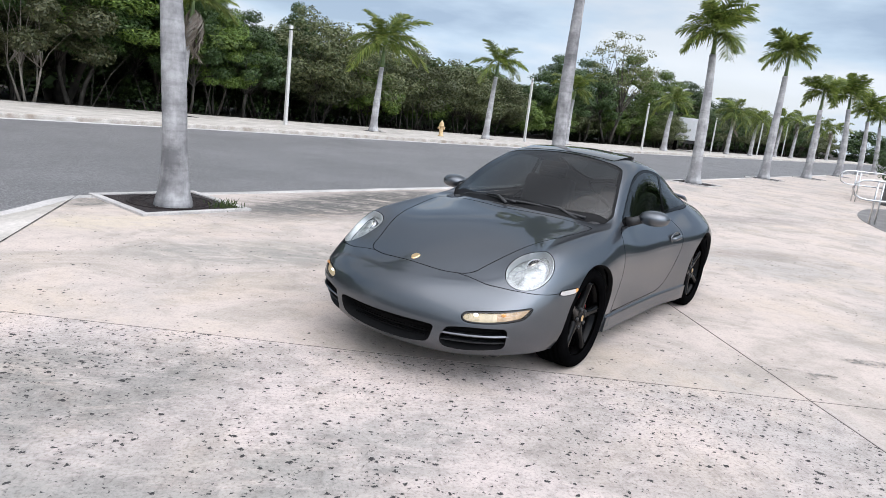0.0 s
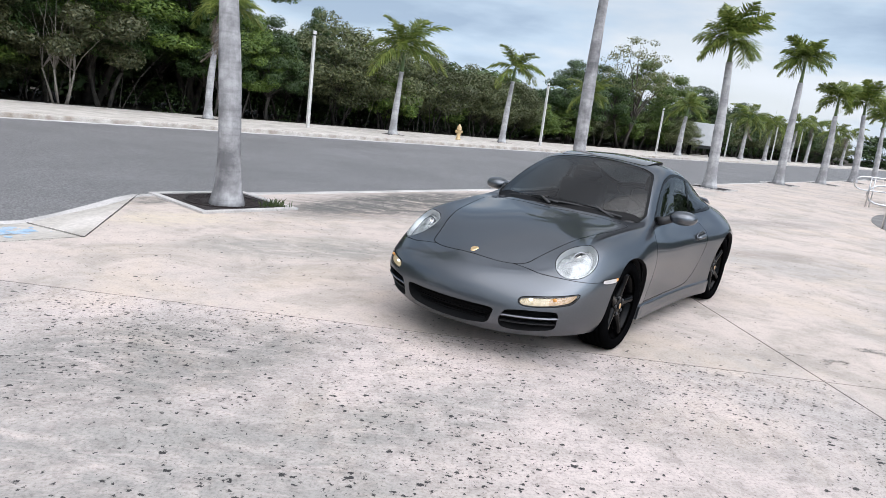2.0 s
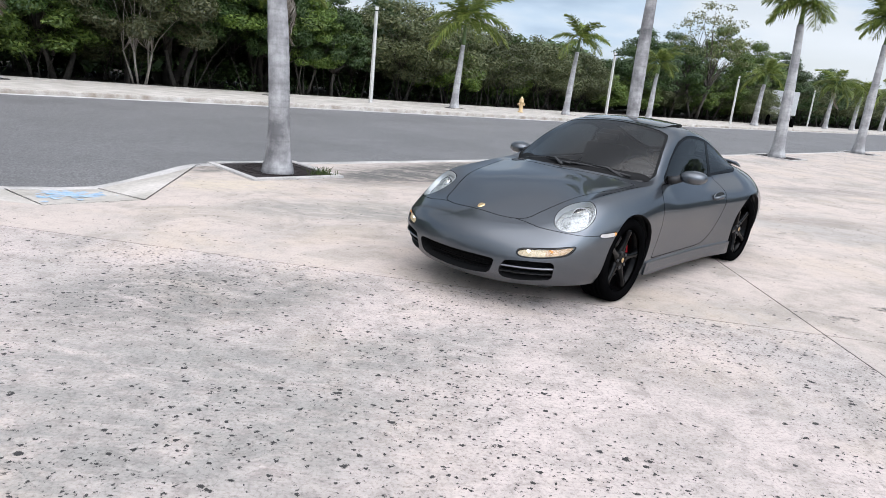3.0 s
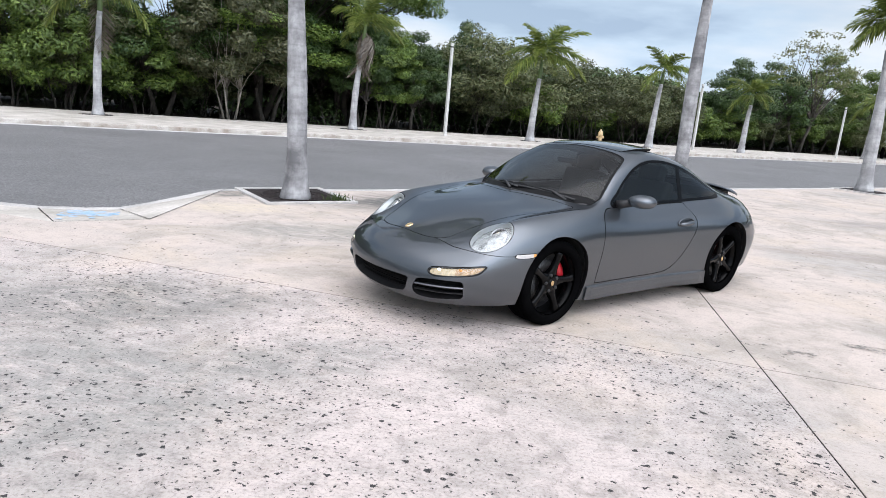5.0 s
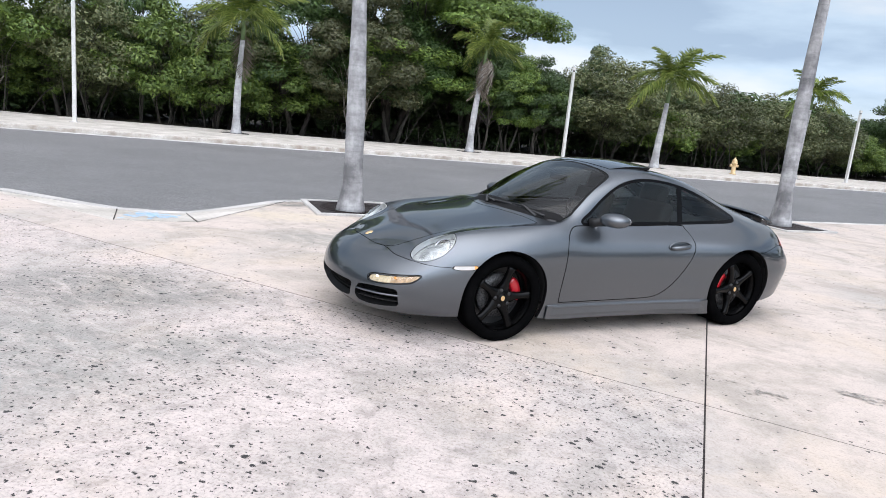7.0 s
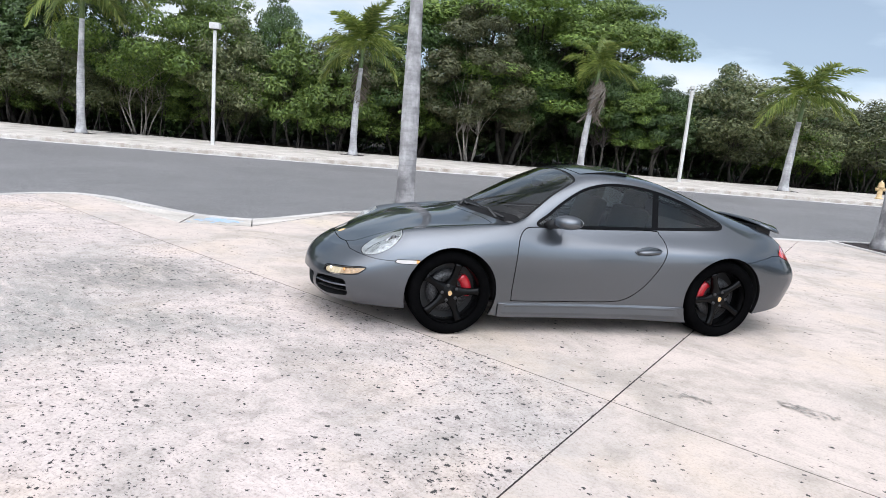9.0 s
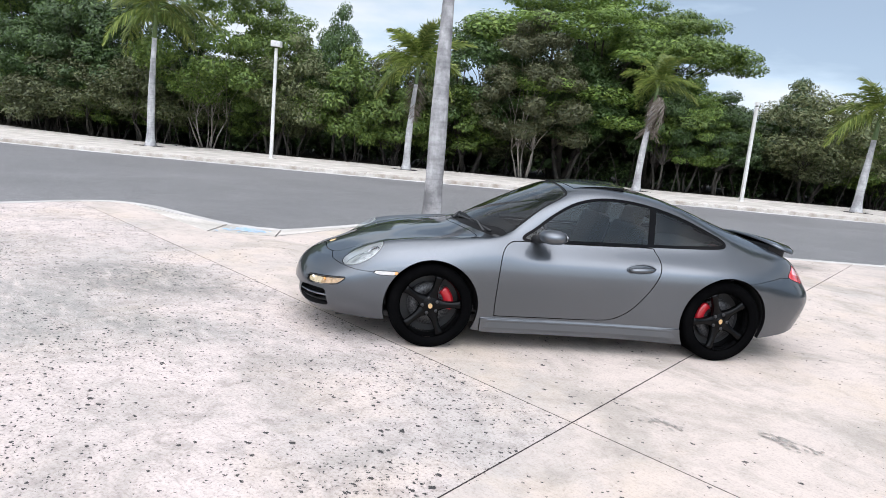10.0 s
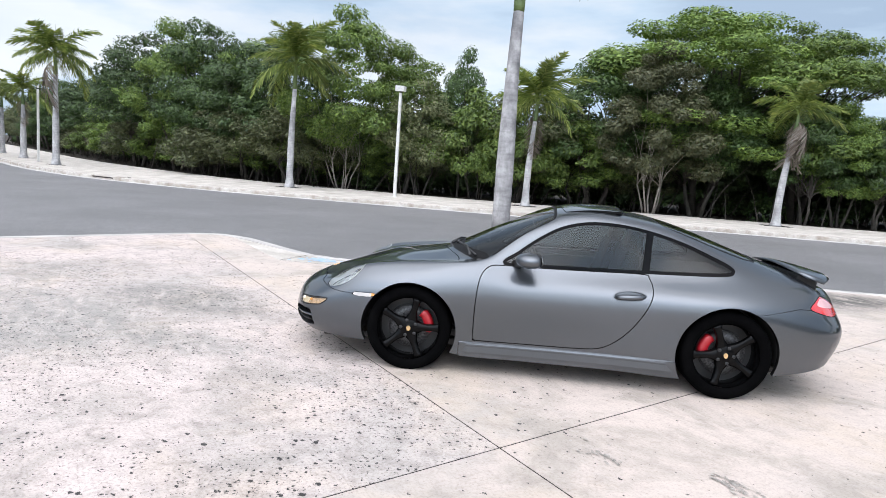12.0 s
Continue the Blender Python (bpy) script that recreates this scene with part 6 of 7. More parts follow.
    for turn_f, mat_f in ((68, M_DARKCHROME), (-68, M_LAMPRIM)):
        fin = tube_bm([(0.012, -0.004, -0.012), (0.045, 0.004, -0.004), (0.082, 0.0, -0.002)], [0.012, 0.009, 0.004], 6)
        fin.transform(Matrix.Translation(c0 - lamp_a * 0.006) @ Matrix((tuple(lamp_a) + (0,), tuple(lamp_b) + (0,), tuple(lamp_n) + (0,), (0, 0, 0, 1))).transposed() @ pose(0, 0, 0, 0, 0, turn_f))
        part("fin", car_bm(fin, s), mat_f, lamp, "", True)
    bm = ellipsoid((0, 0, 0), (0.014, 0.014, 0.010), 14, 8)
    bm.transform(Matrix.Translation((-0.688, 0.612, 0.546)))
    part("washer_nozzle", car_bm(bm, s), M_PAINT, lamp, "", True)
    # turn lamp, marker, tail lamp
    turn_lamp = part("turn_lamp", skin_mesh("turn_lamp", ind_ring, M_BLACK, side, 0.02, 0.001), M_BLACK, car, "lit amber and white lamp under the headlamp")
    ind_keep = lambda V: (V[:, :2] - np.array((-0.915, 0.472))) @ np.array((0.70, 0.714)) - 0.19
    white_l, amber_l = split(ind_lens, ind_keep(ind_lens[0]), 0.0)
    part("white_element", skin_mesh("white_element", white_l, M_LAMPWHITE, side, 0.0, 0.016), M_LAMPWHITE, turn_lamp, "warm white lit element")
    part("amber_element", skin_mesh("amber_element", amber_l, M_PEACH, side, 0.0, 0.016), M_PEACH, turn_lamp, "pale amber element")
    for along, mat_b, word in ((0.10, M_BEAM, "lit bulb"), (0.27, M_AMBER, "amber bulb")):
        bx, by = -0.915 + along * 0.70, 0.472 + along * 0.714
        bz = 0.436 + 0.075 * along
        bulb = ellipsoid((skin_x(by, bz) + 0.012, by, bz), (0.010, 0.016, 0.011), 16, 10)
        part("bulb", car_bm(bulb, s), mat_b, turn_lamp, word, True)
    part("lens", skin_mesh("lens", ind_lens, M_LENS, side, 0.0, 0.0), M_LENS, turn_lamp).visible_shadow = False
    mk_f, mk_r = split(marker, marker[0][:, 0], -0.285)
    mark_lamp = part("side_marker", skin_mesh("side_marker", mk_f, M_WHITELENS, side, 0.01, -0.001), M_WHITELENS, car, "pale side marker lamp with amber end")
    part("amber_end", skin_mesh("amber_end", mk_r, M_AMBER, side, 0.01, -0.001), M_AMBER, mark_lamp)
    PALE = [(0.195, 0.722), (0.22, 0.748), (0.285, 0.766), (0.365, 0.746), (0.46, 0.702), (0.45, 0.690), (0.315, 0.700)]
    tl_hi, tl_lo = carve(zone_t, slant_field((2.868, 0.815), (0.37, -0.21), PALE, 0.0, rear_corner), 0.0)
    tail_lamp = part("tail_lamp", skin_mesh("tail_lamp", tl_lo, M_REDLENS, side, 0.02, -0.002), M_REDLENS, car, "red tail lamp with pale upper lens")
    part("pale_lens", skin_mesh("pale_lens", tl_hi, M_PINKLENS, side, 0.02, -0.002), M_PINKLENS, tail_lamp)
    # side air intake with its blade
    grille = part("side_intake", skin_mesh("side_intake", intake, M_VOID, side, 0.0, 0.055), M_VOID, car, "black air intake with a grey blade")
    part("intake_wall", skin_mesh("intake_wall", intake, M_BLACK, side, 0.055, 0.0005), M_BLACK, grille)
    for z0, deep, half, last, mat_b in ((0.320, 0.004, 0.006, 0.70, M_PAINT), (0.276, 0.020, 0.004, 0.685, M_BLACK)):
        blade = bmesh.new()
        rows_b = []
        for k in range(8):
            by = 0.375 + (last - 0.375) * k / 7
            bz = z0 + 0.05 * (by - 0.37)
            bx = skin_x(by, bz) + deep
            rows_b.append([blade.verts.new(c) for c in ((bx, by, bz + half), (bx - 0.004, by + 0.003, bz), (bx, by, bz - half), (bx + 0.045, by - 0.03, bz - 0.004), (bx + 0.045, by - 0.03, bz + 0.004))])
        for a, b in zip(rows_b, rows_b[1:]):
            for k in range(5):
                blade.faces.new((a[k], a[(k + 1) % 5], b[(k + 1) % 5], b[k]))
        part("blade", car_bm(blade, s), mat_b, grille)

centre_grille = part("centre_grille", skin_mesh("centre_grille", mouth, M_VOID, "both", 0.0, 0.075), M_VOID, car, "black lower grille")
part("intake_wall", skin_mesh("intake_wall", mouth, M_BLACK, "both", 0.075, 0.0005), M_BLACK, centre_grille)
# the walls of the intakes are only their turned-in rims
for ob in [o for o in bpy.data.objects if o.name.startswith("intake_wall")]:
    bm = bmesh.new()
    bm.from_mesh(ob.data)
    bmesh.ops.delete(bm, geom=[f for f in bm.faces if f.material_index == 0], context="FACES")
    bm.to_mesh(ob.data)
    bm.free()

for k in range(3):
    z = 0.262 + 0.030 * k
    w = 0.26 + 0.022 * k
    pts = [(skin_x(abs(y), z) + 0.055, y, z) for y in [w * (j / 5 - 1) for j in range(11)]]
    part("slat", car_bm(tube_bm(pts, 0.005, 5), 1), M_VOID, centre_grille)
# badge, wipers, rear wing
badge = bmesh.new()
ring_b = [badge.verts.new((0.028 * c * (1.0 if sn > 0 else 0.86), 0.034 * sn, 0.0)) for c, sn in [(math.cos(a), math.sin(a)) for a in [2 * math.pi * k / 16 for k in range(16)]]]
top_b = [badge.verts.new((v.co.x * 0.8, v.co.y * 0.8, 0.005)) for v in ring_b]
badge.faces.new(top_b)
for k in range(16):
    badge.faces.new((ring_b[k], ring_b[(k + 1) % 16], top_b[(k + 1) % 16], top_b[k]))
badge.transform(pose(0.752, 0, 0.6385, 0, 20.5, 0) @ pose(0, 0, 0, 0, 0, 90))
part("badge", badge, M_GOLD, car, "small gold shield badge on the bonnet")
SCREEN_FOOT = lambda y: 0.262 + 0.55 * abs(y) ** 1.75
SCREEN_Z = lambda x, y: 0.893 - 0.055 * (abs(y) / 0.66) ** 1.6 + 0.50 * (x - SCREEN_FOOT(y))
for y0, y1 in ((0.52, -0.06), (0.05, -0.50)):
    pts = []
    for k in range(11):
        t = k / 10
        y = y0 + (y1 - y0) * t
        x = SCREEN_FOOT(y) + 0.035 + 0.02 * math.sin(math.pi * t)
        pts.append((x, y, SCREEN_Z(x, y) + 0.012))
    wiper = part("wiper", car_bm(tube_bm(pts, [0.009] * 10 + [0.004], 6), 1), M_BLACK, car, "", True)
    part("wiper_arm", car_bm(tube_bm([(pts[0][0] - 0.045, pts[0][1] - 0.05, pts[0][2] - 0.012), (pts[3][0] - 0.005, pts[3][1], pts[3][2] + 0.018), (pts[5][0], pts[5][1], pts[5][2] + 0.012)], [0.014, 0.009, 0.006], 6), 1), M_BLACK, wiper, "", True)
cowl = tube_bm([(SCREEN_FOOT(y) - 0.012, y, SCREEN_Z(SCREEN_FOOT(y), y) - 0.010) for y in [0.60 * (k / 12 - 1) for k in range(25)]], 0.020, 8)
part("cowl_strip", car_bm(cowl, 1), M_BLACK, car, "", True)

wing = bmesh.new()
rows_w = []
for k in range(21):
    y = 0.475 * (k / 10 - 1)
    e = 1 - (abs(y) / 0.495) ** 4
    x0, x1 = 2.91 + 0.06 * (1 - e), 3.305 - 0.15 * (abs(y) / 0.475) ** 3
    h = -0.035 * (abs(y) / 0.475) ** 2.5
    prof = [(0, 0.0), (0.25, 0.016), (0.6, 0.014), (0.92, 0.006), (1.0, -0.004), (0.98, -0.013), (0.7, -0.016), (0.3, -0.016)]
    rows_w.append([wing.verts.new((x0 + (x1 - x0) * a, y, 0.960 - 0.056 * a + h + b)) for a, b in prof])
for a, b in zip(rows_w, rows_w[1:]):
    for k in range(8):
        wing.faces.new((a[k], a[(k + 1) % 8], b[(k + 1) % 8], b[k]))
wing.faces.new(rows_w[0])
wing.faces.new(rows_w[-1][::-1])
rear_wing = part("rear_wing", car_bm(wing, 1), M_PAINT, car, "grey rear wing raised from the engine lid", True)
part("wing_bellows", car_bm(box_bm((2.99, -0.38, 0.80), (3.15, 0.38, 0.915), 0.02), 1), M_BLACK, rear_wing, "black bellows under the wing")

# underside and wheel wells
part("underbody", car_bm(box_bm((-0.70, -0.60, 0.16), (2.95, 0.60, 0.22), 0.02), 1), M_BLACK, car)
for s in (1, -1):
    for ax, az, ar in ARCHES:
        bm = lathe_bm([(0.02, 0.50), (ar + 0.012, 0.50), (ar + 0.012, 0.80 if ax < 1 else 0.84)], 48, "y")
        bmesh.ops.delete(bm, geom=[f for f in bm.faces if f.calc_center_median().z < -0.05], context="FACES")
        bm.transform(Matrix.Translation((ax, 0, az)))
        part("wheel_well", car_bm(bm, s), M_BLACK, car, "", True)


# wheels
def spoke_bm():
    """One spoke of the five: broad at the hub, waisted, splayed where it meets the rim."""
    bm = bmesh.new()
    rows_s = []
    for r, w, out, d in ((0.028, 0.040, 0.000, 0.05), (0.070, 0.036, 0.002, 0.05), (0.105, 0.0235, 0.004, 0.045), (0.145, 0.0195, 0.008, 0.04), (0.185, 0.0205, 0.013, 0.035), (0.214, 0.0235, 0.017, 0.03), (0.234, 0.033, 0.018, 0.028)):
        prof = [(-1.0, -d), (-1.0, -0.012), (-0.72, -0.002), (0.0, 0.002), (0.72, -0.002), (1.0, -0.012), (1.0, -d)]
        rows_s.append([bm.verts.new((r, out + q, 1.22 * w * p)) for p, q in prof])
    for a, b in zip(rows_s, rows_s[1:]):
        for k in range(6):
            bm.faces.new((a[k], a[k + 1], b[k + 1], b[k]))
    bm.faces.new(rows_s[0])
    bm.faces.new(rows_s[-1][::-1])
    return bm


def wheel(x, face_y, z, r_t, width, s, spin, caliper_at):
    """A wheel: tyre, rim with five spokes, disc, caliper and cap; y is its outer face."""
    ob = part("wheel", lathe_bm([(0.236, -0.01), (0.245, -0.02), (0.2425, -0.03), (0.228, -0.045), (0.226, -0.10), (0.230, -width + 0.02), (0.245, -width + 0.01)], 56, "y"), M_RIM, car, "", True)
    ob.matrix_basis = pose(-x, s * face_y, z) @ Matrix.Diagonal((1, s, 1, 1))
    tw = 0.018
    prof = [(0.238, -width - 0.01), (r_t - 0.055, -width - tw), (r_t - 0.022, -width - 0.010), (r_t, -width + 0.022)]
    for k in range(5):
        yk = -width + 0.03 + (width - 0.06) * k / 4
        prof += [(r_t, yk - 0.004), (r_t - 0.006, yk - 0.003), (r_t - 0.006, yk + 0.003), (r_t, yk + 0.004)]
    prof += [(r_t, -0.022), (r_t - 0.008, -0.004), (r_t - 0.022, 0.008), (r_t - 0.045, 0.013), (r_t - 0.066, 0.010), (0.250, 0.002), (0.240, -0.008)]
    part("tyre", lathe_bm(prof, 72, "y"), M_TYRE, ob, "black low-profile tyre", True)
    for k in range(5):
        sp = part("spoke", SPOKE, M_RIM, ob)
        sp.matrix_basis = pose(0, -0.028, 0, 0, spin + 72 * k, 0)
    part("hub", lathe_bm([(0.001, -0.024), (0.062, -0.024), (0.075, -0.032), (0.077, -0.07)], 32, "y"), M_RIM, ob, "", True)
    cap = part("centre_cap", lathe_bm([(0.001, -0.016), (0.022, -0.017), (0.029, -0.020), (0.032, -0.026)], 28, "y"), M_RIM, ob, "", True)
    shield = bmesh.new()
    pts = [(0.017 * math.sin(a) * (1.0 if math.cos(a) > -0.2 else 0.9), -0.0145, 0.020 * math.cos(a)) for a in [2 * math.pi * k / 14 for k in range(14)]]
    f = shield.faces.new([shield.verts.new(p) for p in pts])
    g = bmesh.ops.extrude_face_region(shield, geom=[f])
    for v in [e for e in g["geom"] if isinstance(e, bmesh.types.BMVert)]:
        v.co.y -= 0.004
    part("cap_badge", shield, M_GOLD, cap, "small gold shield badge")
    for k in range(5):
        a = radians(spin + 36 + 72 * k)
        bolt = lathe_bm([(0.001, -0.018), (0.011, -0.018), (0.0135, -0.022), (0.0145, -0.05)], 12, "y")
        bolt.transform(Matrix.Translation((0.060 * math.cos(a), 0, 0.060 * math.sin(a))))
        part("wheel_bolt", bolt, M_BLACK, ob, "", True)
    part("brake_disc", lathe_bm([(0.075, -0.105), (0.080, -0.098), (0.165, -0.098), (0.166, -0.125), (0.080, -0.125)], 48, "y"), M_DISC, ob, "drilled steel brake disc", True)
    part("rim_back", lathe_bm([(0.001, -0.15), (0.228, -0.15)], 32, "y"), M_BLACK, ob)
    cal = bmesh.new()
    rows_c = []
    for k in range(11):
        a = radians(caliper_at - 32 + 6.4 * k)
        bul = 1.0 if 1 <= k <= 9 else 0.9
        rows_c.append([cal.verts.new((r * math.cos(a), y, r * math.sin(a))) for r, y in ((0.112, -0.088), (0.122, -0.072 * bul - 0.002), (0.165, -0.068), (0.186 * bul, -0.078), (0.188 * bul, -0.13), (0.112, -0.13))])
    for a, b in zip(rows_c, rows_c[1:]):
        for k in range(6):
            cal.faces.new((a[k], a[(k + 1) % 6], b[(k + 1) % 6], b[k]))
    cal.faces.new(rows_c[0])
    cal.faces.new(rows_c[-1][::-1])
    part("caliper", cal, M_RED, ob, "red brake caliper", True)
    return ob


_sb = spoke_bm()
SPOKE = bpy.data.meshes.new("spoke")
bmesh.ops.recalc_face_normals(_sb, faces=_sb.faces)
_sb.to_mesh(SPOKE)
_sb.free()
SPOKE.materials.append(M_RIM)
SPOKE.shade_smooth()
for s in (1, -1):
    wheel(0.005, 0.815, 0.320, 0.322, 0.215, s, 40, 160)
    wheel(2.354, 0.860, 0.326, 0.328, 0.285, s, 75, 20)

# cabin
part("cabin_floor", car_bm(box_bm((0.25, -0.62, 0.24), (2.6, 0.62, 0.30), 0.02), 1), M_CABIN, car)
part("dashboard", car_bm(box_bm((0.46, -0.63, 0.62), (0.86, 0.63, 0.865), 0.06, 4), 1), M_CABIN, car, "", True)
part("rear_shelf", car_bm(box_bm((1.95, -0.56, 0.30), (2.62, 0.56, 0.84), 0.05, 3), 1), M_CABIN, car, "", True)
for s in (1, -1):
    part("door_card", car_bm(box_bm((0.70, 0.60, 0.30), (1.70, 0.65, 0.80), 0.02), s), M_LEATHER, car)
    seat = part("seat", car_bm(box_bm((1.05, 0.13, 0.32), (1.55, 0.61, 0.50), 0.06, 4), s), M_LEATHER, car, "dark leather seat", True)
    bk = box_bm((0, 0.13, 0.0), (0.13, 0.61, 0.62), 0.06, 4)
    bk.transform(Matrix.Translation((1.46, 0, 0.44)) @ pose(0, 0, 0, 0, 16, 0))
    part("backrest", car_bm(bk, s), M_LEATHER, seat, "", True)
    hd = box_bm((0, 0.24, 0.62), (0.11, 0.50, 0.78), 0.05, 4)
    hd.transform(Matrix.Translation((1.46, 0, 0.42)) @ pose(0, 0, 0, 0, 16, 0))
    part("headrest", car_bm(hd, s), M_LEATHER, seat, "", True)
wheel_ring = bmesh.new()
tor = [(0.185 * math.cos(2 * math.pi * k / 40), 0.185 * math.sin(2 * math.pi * k / 40), 0) for k in range(41)]
tube_bm(tor, 0.016, 8, wheel_ring, False)
for a in (0, 120, 240):
    tube_bm([(0, 0, -0.02), (0.18 * math.cos(radians(a - 90)), 0.18 * math.sin(radians(a - 90)), 0)], 0.018, 6, wheel_ring)
tube_bm([(0, 0, -0.04), (0, 0, 0.0)], [0.07, 0.06], 16, wheel_ring)
wheel_ring.transform(Matrix.Translation((0.97, 0.36, 0.84)) @ pose(0, 0, 0, 0, 66, 0) @ pose(0, 0, 0, 0, 0, 90))
part("steering_wheel", car_bm(wheel_ring, 1), M_CABIN, car, "dark steering wheel", True)
part("rear_view_mirror", car_bm(box_bm((0.93, -0.11, 1.115), (0.96, 0.11, 1.165), 0.012), 1), M_BLACK, car, "", True)

# ---- street things ----
def lamp_post(x, y, h, head=True, turn=0):
    ob = thing("street_lamp", pose(x, y, 0, 0, 0, turn), "white square street lamp post with a flat box lamp head" if head else "slim white street lamp post", "street lamp", "street lamps along the far footway")
    part("foot", box_bm((-0.16, -0.16, -0.05), (0.16, 0.16, 0.02), 0.01), M_KERB, ob)
    bm = box_bm((-0.065, -0.065, 0.0), (0.065, 0.065, h - 0.2), 0.012)
    for v in bm.verts:
        if v.co.z > h - 0.3:
            v.co.x, v.co.y = 0.85 * v.co.x, 0.85 * v.co.y
    part("pole", bm, M_WHITEPOLE, ob)
    part("collar", box_bm((-0.035, -0.035, h - 0.22), (0.035, 0.035, h - 0.12), 0.008), M_BLACK, ob)
    if head:
        box = part("lamp_head", box_bm((-0.19, -0.19, h - 0.14), (0.19, 0.19, h + 0.08), 0.02), M_WHITEPOLE, ob, "white box lamp head")
        part("diffuser", box_bm((-0.16, -0.16, h - 0.152), (0.16, 0.16, h - 0.142), 0.002), M_WHITELENS, box)
    else:
        part("bracket", box_bm((-0.075, -0.04, h - 0.14), (0.075, 0.04, h), 0.01), M_WHITEPOLE, ob)
    return ob


lamp_post(-18.4, 16.6, 4.55, True, 40)
lamp_post(-41.7, 6.0, 4.5, False, 10)
lamp_post(-3.78, 29.65, 4.1, False, 45)
lamp_post(9.2, 40.6, 3.8, False, 45)
lamp_post(21.2, 51.6, 3.6, False, 45)
lamp_post(35.0, 67.0, 3.6, False, 45)
lamp_post(47.0, 78.5, 4.4, False, 45)
lamp_post(57.0, 89.0, 4.6, False, 45)

hyd = thing("fire_hydrant", pose(3.5, 35.2, 0.0, 0, 0, 30), "faded yellow fire hydrant standing on the far footway", "fire hydrant")
part("barrel", lathe_bm([(0.001, 0), (0.16, 0), (0.16, 0.05), (0.105, 0.07), (0.105, 0.50), (0.14, 0.52), (0.14, 0.56), (0.12, 0.58)], 20), M_YELLOW, hyd, "", True)
part("bonnet", lathe_bm([(0.125, 0.58), (0.12, 0.66), (0.08, 0.74), (0.035, 0.77), (0.035, 0.82), (0.001, 0.82)], 20), M_YELLOW, hyd, "", True)
for a in (0, 180, 90):
    bm = lathe_bm([(0.055, 0.08), (0.055, 0.15), (0.07, 0.15), (0.07, 0.20), (0.001, 0.20)], 12)
    bm.transform(Matrix.Translation((0, 0, 0.42)) @ pose(0, 0, 0, 0, 0, a) @ pose(0, 0, 0, 0, 90, 0))
    part("outlet", bm, M_YELLOW, hyd, "", True)


def tree_pit(x, y, half, turn, grate=False):
    """A square of dark mulch in a pale concrete border."""
    ob = thing("tree_pit", pose(x, y, 0, 0, 0, turn), "square tree pit of dark mulch with a pale concrete border", "tree pit", "tree pits on the plaza")
    part("mulch", slab_bm([(-half, -half), (half, -half), (half, half), (-half, half)], 0.012, 0.03), M_SOIL, ob)
    w = 0.085
    for k in range(4):
        bm = box_bm((-half - w, half, -0.02), (half, half + w, 0.030), 0.008)
        bm.transform(pose(0, 0, 0, 0, 0, 90 * k))
        part("border", bm, M_KERB, ob)
    if grate:
        rg = random.Random(3)
        for k in range(44):
            a = 2 * math.pi * k / 44
            bm = box_bm((0.30, -0.012, 0.012), (0.47, 0.012, 0.022), 0.002, 1)
            bm.transform(pose(0, 0, 0, 0, 0, math.degrees(a)))
            part("grate_bar", bm, M_SOIL, ob)
        part("grate_ring", lathe_bm([(0.47, 0.012), (0.47, 0.026), (0.50, 0.026), (0.50, 0.012)], 40), M_SOIL, ob)
    return ob


tree_pit(-2.37, 8.35, 0.60, 44, True)
for px, py in ((4.12, 14.5), (10.6, 20.95), (17.5, 28.2), (23.2, 33.4), (30.2, 40.6), (37.8, 48.6)):
    tree_pit(px, py, 0.62, 45)


def footway_pit(x, y, half, turn, seed):
    """A rough hole of brown soil in the far footway, round the foot of a palm."""
    rg = random.Random(seed)
    ob = thing("tree_pit", pose(x, y, 0, 0, 0, turn), "rough hole of brown soil round the foot of a palm", "tree pit", "tree pits on the far footway")
    edge = []
    for k in range(16):
        a = 2 * math.pi * k / 16
        reach = half / max(abs(math.cos(a)), abs(math.sin(a))) ** 0.8 * rg.uniform(0.82, 1.12)
        edge.append((1.25 * reach * math.cos(a), 0.8 * reach * math.sin(a)))
    part("soil", slab_bm(edge, 0.006, 0.03), M_SOIL, ob)
    for k in range(5):
        a = rg.uniform(0, 6.28)
        bm = box_bm((-0.10, -0.05, -0.01), (0.10, 0.05, 0.025), 0.01)
        bm.transform(pose(1.25 * half * math.cos(a), 0.85 * half * math.sin(a), 0, rg.uniform(-8, 8), rg.uniform(-8, 8), rg.uniform(0, 180)))
        part("broken_edge", bm, M_KERB_FAR, ob)
    return ob


for i, (px, py) in enumerate(((-37.5, 6.4), (-23.1, 13.9), (-14.9, 20.9), (-7.5, 27.5), (0.0, 32.5), (6.4, 38.3), (12.8, 44.2))):
    footway_pit(px, py, 0.46, 42 if px > -30 else 10, 80 + i)


def on_far_kerb(x, y):
    """The nearest place on the far kerb's line, and the way the kerb runs there."""
    best = None
    for (ax, ay), (bx, by) in zip(FAR_KERB, FAR_KERB[1:]):
        a, b, p = Vector((ax, ay)), Vector((bx, by)), Vector((x, y))
        t = max(0.0, min(1.0, (p - a).dot(b - a) / (b - a).length_squared))
        q = a.lerp(b, t)
        if best is None or (q - p).length < best[0]:
            best = ((q - p).length, q.x, q.y, math.degrees(math.atan2(by - ay, bx - ax)))
    return best[1:]


